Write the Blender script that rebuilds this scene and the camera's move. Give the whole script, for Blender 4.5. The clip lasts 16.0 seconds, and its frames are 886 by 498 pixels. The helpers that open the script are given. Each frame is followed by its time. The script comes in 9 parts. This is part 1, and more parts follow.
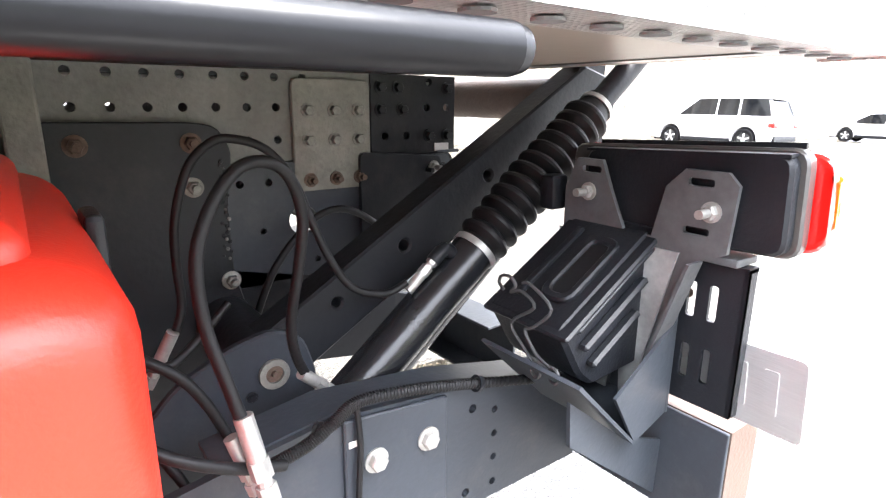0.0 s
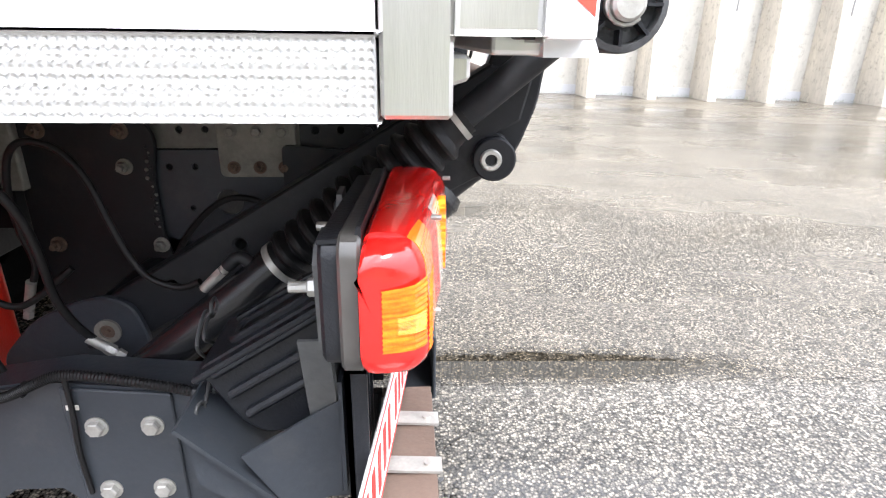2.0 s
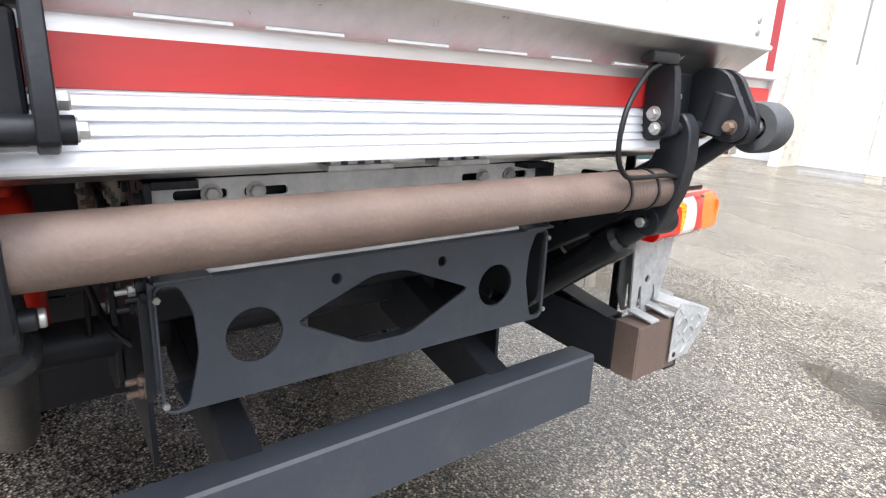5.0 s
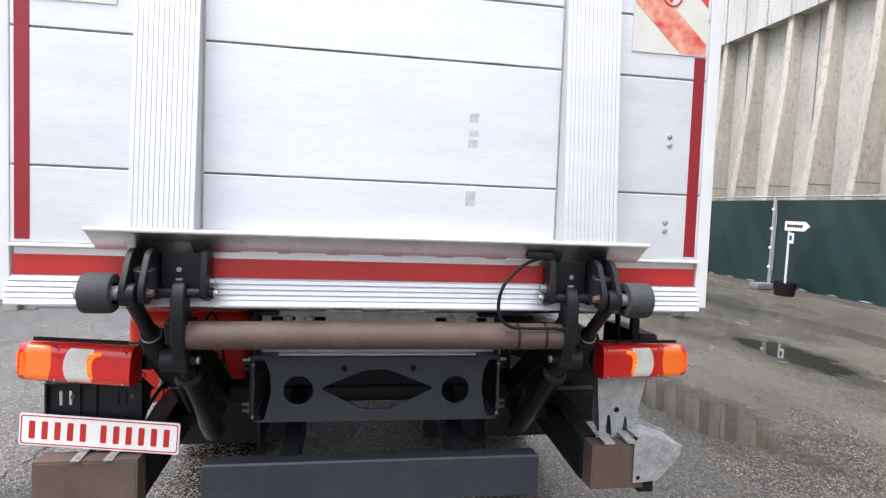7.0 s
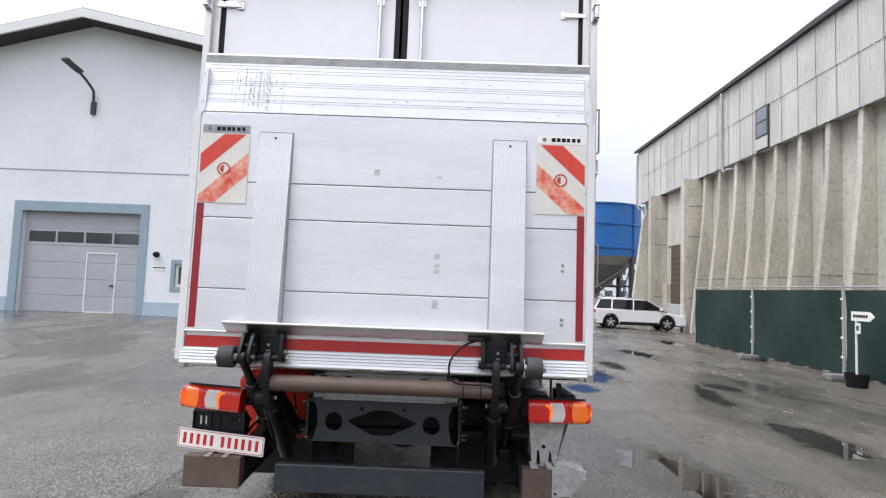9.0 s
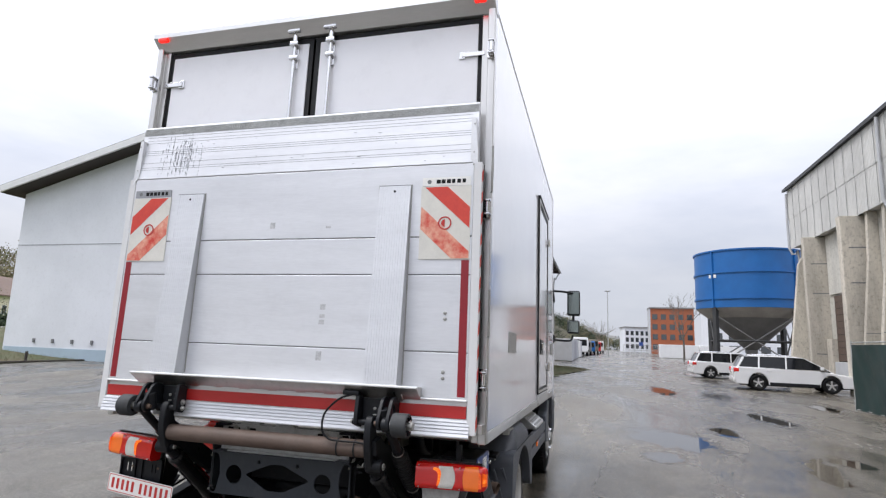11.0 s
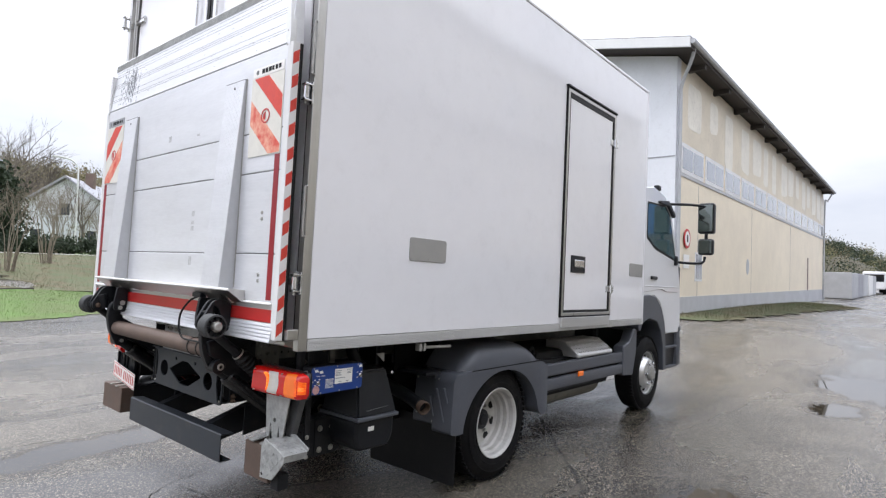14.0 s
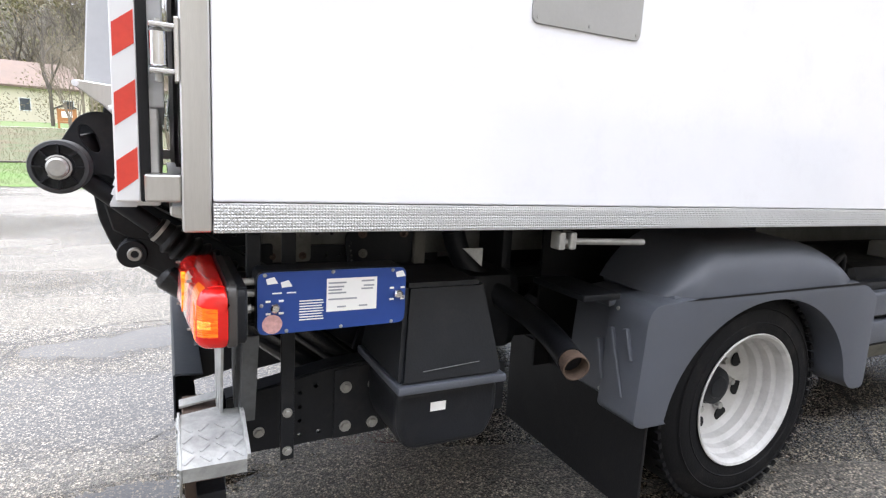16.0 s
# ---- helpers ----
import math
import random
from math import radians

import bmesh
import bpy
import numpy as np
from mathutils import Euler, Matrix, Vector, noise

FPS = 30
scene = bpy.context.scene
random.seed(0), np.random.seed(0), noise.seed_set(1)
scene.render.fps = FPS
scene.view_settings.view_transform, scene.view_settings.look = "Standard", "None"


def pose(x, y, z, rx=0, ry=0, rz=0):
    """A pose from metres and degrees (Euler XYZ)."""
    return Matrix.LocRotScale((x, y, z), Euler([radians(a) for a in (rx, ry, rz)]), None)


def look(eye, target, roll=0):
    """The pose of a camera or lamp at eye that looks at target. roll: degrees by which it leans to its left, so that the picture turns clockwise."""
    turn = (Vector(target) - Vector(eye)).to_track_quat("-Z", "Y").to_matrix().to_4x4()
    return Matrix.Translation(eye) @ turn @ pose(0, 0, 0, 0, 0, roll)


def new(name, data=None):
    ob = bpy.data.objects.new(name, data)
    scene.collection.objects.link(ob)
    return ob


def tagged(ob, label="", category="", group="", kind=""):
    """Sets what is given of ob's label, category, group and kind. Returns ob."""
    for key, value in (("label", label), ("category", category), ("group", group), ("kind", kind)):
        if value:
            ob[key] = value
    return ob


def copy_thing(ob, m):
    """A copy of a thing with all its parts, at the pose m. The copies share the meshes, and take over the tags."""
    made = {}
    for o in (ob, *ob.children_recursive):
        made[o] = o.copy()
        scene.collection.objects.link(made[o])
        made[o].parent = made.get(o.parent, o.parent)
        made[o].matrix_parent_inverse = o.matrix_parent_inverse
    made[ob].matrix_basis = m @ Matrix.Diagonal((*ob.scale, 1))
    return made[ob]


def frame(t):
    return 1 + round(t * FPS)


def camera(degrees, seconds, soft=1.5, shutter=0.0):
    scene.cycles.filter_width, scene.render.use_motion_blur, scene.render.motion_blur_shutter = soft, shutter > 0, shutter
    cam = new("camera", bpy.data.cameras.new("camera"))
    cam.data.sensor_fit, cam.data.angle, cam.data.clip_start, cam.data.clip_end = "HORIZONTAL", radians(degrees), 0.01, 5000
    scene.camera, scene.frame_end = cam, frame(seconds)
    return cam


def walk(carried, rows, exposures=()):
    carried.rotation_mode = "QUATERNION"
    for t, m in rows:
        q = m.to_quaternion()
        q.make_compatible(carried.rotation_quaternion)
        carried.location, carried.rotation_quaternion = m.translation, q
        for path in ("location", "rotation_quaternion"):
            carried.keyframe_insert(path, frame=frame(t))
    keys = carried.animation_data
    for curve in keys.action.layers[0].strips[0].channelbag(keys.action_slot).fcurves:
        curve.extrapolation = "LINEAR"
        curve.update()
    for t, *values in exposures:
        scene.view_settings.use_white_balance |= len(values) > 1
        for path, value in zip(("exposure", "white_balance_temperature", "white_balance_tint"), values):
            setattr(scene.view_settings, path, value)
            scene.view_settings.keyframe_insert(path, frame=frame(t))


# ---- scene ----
cam = camera(76.1, 16.0, soft=1.25)
ROWS = [
    (0.0, -0.745, -1.407, 1.008, 76.15, -1.61, 323.21),
    (0.5, -0.672, -1.420, 1.014, 74.03, -1.60, 323.77),
    (1.0, -0.482, -1.450, 1.045, 71.60, -1.98, 330.63),
    (1.5, -0.238, -1.552, 1.082, 70.64, -2.40, 341.51),
    (2.0, 0.022, -1.581, 1.131, 69.68, -2.01, 356.58),
    (2.5, 0.293, -1.520, 1.143, 69.88, -2.43, 9.64),
    (3.0, 0.543, -1.414, 1.172, 69.93, -2.65, 21.74),
    (3.5, 0.700, -1.221, 1.183, 70.55, -2.32, 30.68),
    (4.0, 0.788, -0.945, 1.182, 72.12, -2.19, 36.50),
    (6.5, 1.581, -0.245, 1.407, 79.57, -2.36, 79.28),
    (7.0, 1.997, -0.113, 1.461, 85.68, -2.29, 80.93),
    (7.5, 2.364, 0.001, 1.513, 87.15, -2.22, 84.42),
    (8.0, 2.796, 0.081, 1.509, 91.58, -2.23, 88.16),
    (8.5, 3.091, 0.171, 1.521, 92.65, -2.14, 88.90),
    (9.0, 3.300, 0.341, 1.578, 94.02, -2.14, 90.47),
    (9.5, 3.276, 0.600, 1.578, 95.90, -1.94, 94.09),
    (10.0, 3.173, 0.964, 1.611, 97.60, -1.92, 97.89),
    (12.5, 2.635, 2.766, 1.553, 94.99, -1.85, 117.10),
    (13.0, 2.415, 3.042, 1.563, 91.96, -1.88, 120.96),
    (13.5, 2.080, 3.311, 1.561, 91.65, -1.85, 124.18),
    (14.0, 1.664, 3.412, 1.495, 91.92, -1.92, 130.13),
    (14.5, 1.201, 3.334, 1.428, 90.82, -2.00, 135.05),
    (15.0, 0.736, 3.087, 1.364, 86.45, -2.16, 142.78),
    (15.5, 0.363, 2.708, 1.321, 82.54, -1.90, 151.44),
    (16.0, 0.077, 2.310, 1.249, 79.79, -1.92, 154.20),
]
EXPOSURES = [(0.0, 3.3), (0.5, 3.3), (1.0, 3.25), (1.5, 2.68), (2.0, 1.98), (2.5, 1.68), (3.0, 1.72), (3.5, 1.87), (4.2, 1.9), (6.5, 1.2), (7.0, 0.75), (7.5, 0.62), (8.5, 0.47), (10.0, 0.2), (12.5, 0.18), (13.5, 0.50), (14.5, 0.64), (15.0, 0.95), (15.5, 1.32), (16.0, 1.45)]
walk(cam, [(t, pose(x, y, z, rx, ry, rz)) for t, x, y, z, rx, ry, rz in ROWS], EXPOSURES)

# ---- overcast daylight ----
world = bpy.data.worlds.new("world")
scene.world = world
world.use_nodes = True
wt = world.node_tree
wt.nodes.clear()


def wnode(kind, **inputs):
    n = wt.nodes.new(kind)
    for k, v in inputs.items():
        n.inputs[k.replace("_", " ")].default_value = v
    return n


w_out = wnode("ShaderNodeOutputWorld")
w_bg = wnode("ShaderNodeBackground", Strength=1.0)
w_sky = wt.nodes.new("ShaderNodeTexSky")
w_sky.sky_type = "NISHITA"
w_sky.sun_disc = False
w_sky.sun_elevation = radians(60)
w_sky.sun_rotation = radians(152)
w_coord = wnode("ShaderNodeTexCoord")
w_sep = wnode("ShaderNodeSeparateXYZ")
w_map = wnode("ShaderNodeMapping", Scale=(1.0, 1.0, 3.2))
w_noise = wnode("ShaderNodeTexNoise", Scale=1.6, Detail=6.0, Roughness=0.55)
w_ramp = wnode("ShaderNodeValToRGB")
w_ramp.color_ramp.elements[0].position = 0.34
w_ramp.color_ramp.elements[0].color = (0.595, 0.63, 0.735, 1)
w_ramp.color_ramp.elements[1].position = 0.66
w_ramp.color_ramp.elements[1].color = (0.855, 0.86, 0.925, 1)
w_grad = wnode("ShaderNodeMapRange", From_Min=0.12, From_Max=0.95, To_Min=0.88, To_Max=2.9)
w_mul = wnode("ShaderNodeVectorMath")
w_mul.operation = "SCALE"
w_skys = wnode("ShaderNodeVectorMath")
w_skys.operation = "SCALE"
w_skys.inputs["Scale"].default_value = 0.08
w_mix = wt.nodes.new("ShaderNodeMix")
w_mix.data_type = "RGBA"
w_mix.inputs["Factor"].default_value = 0.88
for a, b in ((w_coord.outputs["Generated"], w_sep.inputs[0]), (w_coord.outputs["Generated"], w_map.inputs["Vector"]), (w_map.outputs[0], w_noise.inputs["Vector"]),
             (w_noise.outputs["Fac"], w_ramp.inputs["Fac"]), (w_sep.outputs["Z"], w_grad.inputs["Value"]), (w_ramp.outputs["Color"], w_mul.inputs[0]),
             (w_grad.outputs[0], w_mul.inputs["Scale"]), (w_sky.outputs[0], w_skys.inputs[0]), (w_skys.outputs[0], w_mix.inputs[6]),
             (w_mul.outputs[0], w_mix.inputs[7]), (w_mix.outputs[2], w_bg.inputs["Color"]), (w_bg.outputs[0], w_out.inputs[0])):
    wt.links.new(a, b)
sun = new("sun", bpy.data.lights.new("sun", "SUN"))
sun.data.energy, sun.data.angle, sun.data.color = 1.9, radians(24), (1.0, 0.98, 0.965)
sun.matrix_world = look((9, -17, 34), (0, 0, 0))

# ---- materials ----
def surf(name, col, rough=0.5, metal=0.0, var=0.12, scale=3.0, fine=60.0, bump=0.15, col2=None, dirt=0.0, coat=0.0, grain=(1, 1, 1), trans=0.0, random_by=0.0, emit=None, spec=0.5):
    """Colour with two scales of variation, uneven roughness and a fine relief, all in metres."""
    m = bpy.data.materials.new(name)
    m.use_nodes = True
    t = m.node_tree
    t.nodes.clear()
    N = t.nodes.new
    out, p = N("ShaderNodeOutputMaterial"), N("ShaderNodeBsdfPrincipled")
    t.links.new(p.outputs[0], out.inputs[0])
    tc, mp = N("ShaderNodeTexCoord"), N("ShaderNodeMapping")
    mp.inputs["Scale"].default_value = grain
    t.links.new(tc.outputs["Object"], mp.inputs["Vector"])
    big, small = N("ShaderNodeTexNoise"), N("ShaderNodeTexNoise")
    big.inputs["Scale"].default_value, big.inputs["Detail"].default_value, big.inputs["Roughness"].default_value = scale, 6.0, 0.65
    small.inputs["Scale"].default_value, small.inputs["Detail"].default_value = fine, 3.0
    for n in (big, small):
        t.links.new(mp.outputs[0], n.inputs["Vector"])
    ramp = N("ShaderNodeValToRGB")
    ramp.color_ramp.elements[0].position, ramp.color_ramp.elements[1].position = 0.35, 0.65
    dark = col2 or tuple(c * (1 - 1.6 * var) for c in col)
    ramp.color_ramp.elements[0].color = (*dark, 1)
    ramp.color_ramp.elements[1].color = (*col, 1)
    t.links.new(big.outputs["Fac"], ramp.inputs["Fac"])
    fac = N("ShaderNodeMapRange")
    fac.inputs["To Min"].default_value, fac.inputs["To Max"].default_value = 1 - var, 1 + var * 0.6
    t.links.new(small.outputs["Fac"], fac.inputs["Value"])
    mul = N("ShaderNodeVectorMath")
    mul.operation = "SCALE"
    t.links.new(ramp.outputs["Color"], mul.inputs[0])
    t.links.new(fac.outputs[0], mul.inputs["Scale"])
    colour = mul.outputs[0]
    if random_by:
        info, rr = N("ShaderNodeObjectInfo"), N("ShaderNodeMapRange")
        rr.inputs["To Min"].default_value, rr.inputs["To Max"].default_value = 1 - random_by, 1 + random_by
        m2 = N("ShaderNodeVectorMath")
        m2.operation = "SCALE"
        t.links.new(info.outputs["Random"], rr.inputs["Value"])
        t.links.new(colour, m2.inputs[0])
        t.links.new(rr.outputs[0], m2.inputs["Scale"])
        colour = m2.outputs[0]
    if dirt:
        dn, dr, dm = N("ShaderNodeTexNoise"), N("ShaderNodeValToRGB"), N("ShaderNodeMix")
        dn.inputs["Scale"].default_value, dn.inputs["Detail"].default_value, dn.inputs["Roughness"].default_value = 7.0, 9.0, 0.75
        dr.color_ramp.elements[0].position, dr.color_ramp.elements[1].position = 0.52, 0.75
        dr.color_ramp.elements[0].color, dr.color_ramp.elements[1].color = (0, 0, 0, 1), (dirt, dirt, dirt, 1)
        dm.data_type = "RGBA"
        dm.inputs[7].default_value = (0.16, 0.145, 0.125, 1)
        t.links.new(tc.outputs["Object"], dn.inputs["Vector"])
        t.links.new(dn.outputs["Fac"], dr.inputs["Fac"])
        t.links.new(dr.outputs["Color"], dm.inputs["Factor"])
        t.links.new(colour, dm.inputs[6])
        colour = dm.outputs[2]
    t.links.new(colour, p.inputs["Base Color"])
    rg = N("ShaderNodeMapRange")
    rg.inputs["To Min"].default_value, rg.inputs["To Max"].default_value = max(0.02, rough * 0.75), min(1.0, rough * 1.25)
    t.links.new(big.outputs["Fac"], rg.inputs["Value"])
    t.links.new(rg.outputs[0], p.inputs["Roughness"])
    p.inputs["Metallic"].default_value = metal
    p.inputs["Coat Weight"].default_value = coat
    p.inputs["Specular IOR Level"].default_value = spec
    p.inputs["Coat Roughness"].default_value = 0.08
    if trans:
        p.inputs["Transmission Weight"].default_value = trans
    if emit:
        p.inputs["Emission Color"].default_value = (*emit[:3], 1)
        p.inputs["Emission Strength"].default_value = emit[3]
    if bump:
        b = N("ShaderNodeBump")
        b.inputs["Strength"].default_value, b.inputs["Distance"].default_value = bump, 0.004
        t.links.new(small.outputs["Fac"], b.inputs["Height"])
        t.links.new(b.outputs[0], p.inputs["Normal"])
    return m


white_gelcoat = surf("white_gelcoat", (0.87, 0.87, 0.90), 0.09, coat=0.5, var=0.025, scale=0.7, fine=9, bump=0.02, dirt=0.06)
white_paint = surf("white_paint", (0.78, 0.79, 0.81), 0.25, var=0.02, scale=1.0, fine=20, bump=0.02, coat=0.5)
platform_alu = surf("platform_alu", (0.77, 0.78, 0.81), 0.42, metal=0.35, var=0.07, scale=2.2, fine=45, bump=0.08, grain=(1, 0.35, 2.5), dirt=0.07)
alu = surf("alu", (0.74, 0.74, 0.74), 0.36, metal=0.75, var=0.06, scale=4, fine=80, bump=0.1, grain=(0.3, 0.3, 3))
stainless = surf("stainless", (0.63, 0.62, 0.60), 0.30, metal=1.0, var=0.08, scale=5, fine=150, bump=0.1, grain=(6, 6, 0.4))
chrome = surf("chrome", (0.75, 0.75, 0.76), 0.14, metal=1.0, var=0.05, scale=12, fine=120, bump=0.04)
galvanized = surf("galvanized", (0.50, 0.51, 0.50), 0.55, metal=0.5, var=0.2, scale=22, fine=90, bump=0.2, dirt=0.3)
bracket_grey = surf("bracket_grey", (0.13, 0.135, 0.14), 0.5, metal=0.4, var=0.2, scale=18, fine=90, bump=0.2, dirt=0.3)
zinc_plate = surf("zinc_plate", (0.58, 0.585, 0.58), 0.55, var=0.15, scale=18, fine=90, bump=0.15, dirt=0.25)
rail_grey = surf("rail_grey", (0.20, 0.20, 0.185), 0.6, metal=0.25, var=0.22, scale=9, fine=110, bump=0.35, dirt=0.5)
gusset_grey = surf("gusset_grey", (0.27, 0.265, 0.235), 0.65, metal=0.2, var=0.22, scale=14, fine=130, bump=0.5, dirt=0.6)
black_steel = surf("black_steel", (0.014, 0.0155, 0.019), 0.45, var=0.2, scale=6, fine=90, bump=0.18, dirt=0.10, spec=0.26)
satin_black = surf("satin_black", (0.012, 0.013, 0.015), 0.24, var=0.15, scale=8, fine=150, bump=0.06, dirt=0.05)
guard_black = surf("guard_black", (0.006, 0.0065, 0.008), 0.30, var=0.15, scale=5, fine=60, bump=0.05, dirt=0.04, spec=0.22)
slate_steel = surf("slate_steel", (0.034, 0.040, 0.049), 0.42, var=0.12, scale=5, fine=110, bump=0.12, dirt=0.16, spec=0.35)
black_plastic = surf("black_plastic", (0.012, 0.0135, 0.017), 0.38, var=0.15, scale=10, fine=220, bump=0.2, dirt=0.05, spec=0.30)
rubber = surf("rubber", (0.008, 0.008, 0.009), 0.50, var=0.15, scale=12, fine=160, bump=0.15, dirt=0.05, spec=0.26)
tyre_rubber = surf("tyre_rubber", (0.009, 0.009, 0.010), 0.66, var=0.2, scale=10, fine=120, bump=0.3, dirt=0.10, spec=0.15)
fender_grey = surf("fender_grey", (0.088, 0.096, 0.114), 0.42, var=0.1, scale=5, fine=300, bump=0.25, dirt=0.10)
rust_brown = surf("rust_brown", (0.125, 0.085, 0.066), 0.62, var=0.18, scale=9, fine=140, bump=0.3, dirt=0.25)
bolt_grey = surf("bolt_grey", (0.27, 0.265, 0.24), 0.55, metal=0.4, var=0.25, scale=40, fine=200, bump=0.3, dirt=0.5)
rust_bolt = surf("rust_bolt", (0.17, 0.115, 0.085), 0.75, metal=0.2, var=0.3, scale=40, fine=200, bump=0.4)
zinc = surf("zinc", (0.46, 0.455, 0.43), 0.42, metal=0.6, var=0.15, scale=30, fine=200, bump=0.15, dirt=0.25)
roller_grey = surf("roller_grey", (0.05, 0.053, 0.056), 0.7, var=0.25, scale=25, fine=160, bump=0.35)
red_plastic = surf("red_plastic", (0.72, 0.028, 0.012), 0.35, var=0.06, scale=4, fine=220, bump=0.12)
red_stripe = surf("red_stripe", (0.52, 0.030, 0.028), 0.35, var=0.08, scale=6, fine=60, bump=0.05, grain=(1, 0.5, 2))
dull_red = surf("dull_red", (0.30, 0.015, 0.025), 0.35, var=0.08, scale=6, fine=90, bump=0.05)
board_red = surf("board_red", (0.66, 0.06, 0.035), 0.5, var=0.12, scale=18, fine=80, bump=0.1, col2=(0.60, 0.045, 0.03))
board_worn = surf("board_worn", (0.64, 0.055, 0.035), 0.55, var=0.1, scale=13, fine=60, bump=0.15, col2=(0.80, 0.45, 0.32))
board_white = surf("board_white", (0.74, 0.72, 0.66), 0.5, var=0.06, scale=14, fine=60, bump=0.1, dirt=0.25)
plate_white = surf("plate_white", (0.84, 0.83, 0.80), 0.35, var=0.02, scale=8, fine=60, bump=0.03)
plate_red = surf("plate_red", (0.52, 0.025, 0.02), 0.4, var=0.06, scale=20, fine=90, bump=0.03)
print_black = surf("print_black", (0.010, 0.010, 0.011), 0.6, var=0.05, scale=20, fine=90, bump=0.0, spec=0.2)
print_grey = surf("print_grey", (0.32, 0.33, 0.35), 0.5, var=0.05, scale=20, fine=90, bump=0.0)
glue_grey = surf("glue_grey", (0.64, 0.645, 0.66), 0.5, var=0.25, scale=40, fine=200, bump=0.1)
seam_grey = surf("seam_grey", (0.20, 0.205, 0.21), 0.6, var=0.15, scale=15, fine=90, bump=0.1)
wedge_shade_grey = surf("wedge_shade_grey", (0.56, 0.57, 0.59), 0.45, metal=0.3, var=0.06, scale=4, fine=60, bump=0.06)
patch_grey = surf("patch_grey", (0.40, 0.395, 0.38), 0.42, metal=0.3, var=0.05, scale=6, fine=120, bump=0.06)
panel_blue = surf("panel_blue", (0.016, 0.055, 0.25), 0.35, var=0.06, scale=6, fine=90, bump=0.04)
beige_floor = surf("beige_floor", (0.40, 0.355, 0.30), 0.32, var=0.08, scale=2, fine=30, bump=0.1, dirt=0.2)
lens_red = surf("lens_red", (0.68, 0.008, 0.006), 0.16, var=0.05, scale=20, fine=90, bump=0.05, coat=0.6, grain=(1, 1, 6))
lens_amber = surf("lens_amber", (0.80, 0.14, 0.01), 0.16, var=0.05, scale=20, fine=90, bump=0.05, coat=0.6, emit=(1.0, 0.22, 0.01, 0.16))
lens_lit = surf("lens_lit", (0.60, 0.045, 0.004), 0.2, var=0.3, scale=60, fine=200, bump=0.3, emit=(1.0, 0.30, 0.02, 1.1))
lamp_grey = surf("lamp_grey", (0.06, 0.058, 0.055), 0.32, var=0.1, scale=20, fine=120, bump=0.1, coat=0.4)
rim_white = surf("rim_white", (0.54, 0.53, 0.51), 0.4, var=0.08, scale=9, fine=90, bump=0.15, dirt=0.5)
def glowing(m, lo, hi, strength):
    """Uneven glow behind a ribbed lens."""
    t = m.node_tree
    p = next(n for n in t.nodes if n.type == "BSDF_PRINCIPLED")
    tc, mp, no, ra = (t.nodes.new(k) for k in ("ShaderNodeTexCoord", "ShaderNodeMapping", "ShaderNodeTexNoise", "ShaderNodeValToRGB"))
    mp.inputs["Scale"].default_value = (0.8, 0.8, 4.5)
    no.inputs["Scale"].default_value, no.inputs["Detail"].default_value = 55.0, 3.0
    ra.color_ramp.elements[0].position, ra.color_ramp.elements[1].position = 0.36, 0.74
    ra.color_ramp.elements[0].color, ra.color_ramp.elements[1].color = (*lo, 1), (*hi, 1)
    t.links.new(tc.outputs["Object"], mp.inputs["Vector"])
    t.links.new(mp.outputs[0], no.inputs["Vector"])
    t.links.new(no.outputs["Fac"], ra.inputs["Fac"])
    t.links.new(ra.outputs["Color"], p.inputs["Emission Color"])
    p.inputs["Emission Strength"].default_value = strength


glowing(lens_lit, (0.80, 0.06, 0.0), (1.0, 0.42, 0.04), 0.85)
lens_ribbed = surf("lens_ribbed", (0.75, 0.10, 0.006), 0.2, var=0.2, scale=60, fine=200, bump=0.2, emit=(1.0, 0.30, 0.02, 0.5))
glowing(lens_ribbed, (0.45, 0.012, 0.0), (1.0, 0.22, 0.01), 0.5)
lens_clear = surf("lens_clear", (0.74, 0.72, 0.66), 0.14, var=0.08, scale=20, fine=260, bump=0.2, coat=0.6)


def ribbed(m, strength):
    """Fine level ribs moulded into a lens."""
    t = m.node_tree
    p = next(n for n in t.nodes if n.type == "BSDF_PRINCIPLED")
    tc, wv, bu = (t.nodes.new(k) for k in ("ShaderNodeTexCoord", "ShaderNodeTexWave", "ShaderNodeBump"))
    wv.bands_direction = "Z"
    wv.inputs["Scale"].default_value, wv.inputs["Distortion"].default_value = 78.0, 0.0
    bu.inputs["Strength"].default_value, bu.inputs["Distance"].default_value = strength, 0.002
    t.links.new(tc.outputs["Object"], wv.inputs["Vector"])
    t.links.new(wv.outputs["Fac"], bu.inputs["Height"])
    t.links.new(bu.outputs[0], p.inputs["Normal"])


ribbed(lens_clear, 0.35)
ribbed(lens_amber, 0.2)
lamp_red_lit = surf("lamp_red_lit", (0.7, 0.01, 0.01), 0.2, var=0.05, bump=0, emit=(1.0, 0.03, 0.02, 1.0))
# dark greenish tint puts the reflection of the green fence into the colour
mirror_glass = surf("mirror_glass", (0.22, 0.25, 0.24), 0.05, metal=1.0, var=0.03, scale=4, fine=30, bump=0.0)
cab_glass = surf("cab_glass", (0.05, 0.11, 0.125), 0.04, var=0.05, scale=1, fine=5, bump=0.0, coat=1.0)
car_glass = surf("car_glass", (0.006, 0.007, 0.009), 0.05, var=0.05, scale=1, fine=5, bump=0.0, spec=0.4)
car_white = surf("car_white", (0.78, 0.78, 0.79), 0.25, var=0.02, scale=2, fine=10, bump=0.0, coat=0.8)
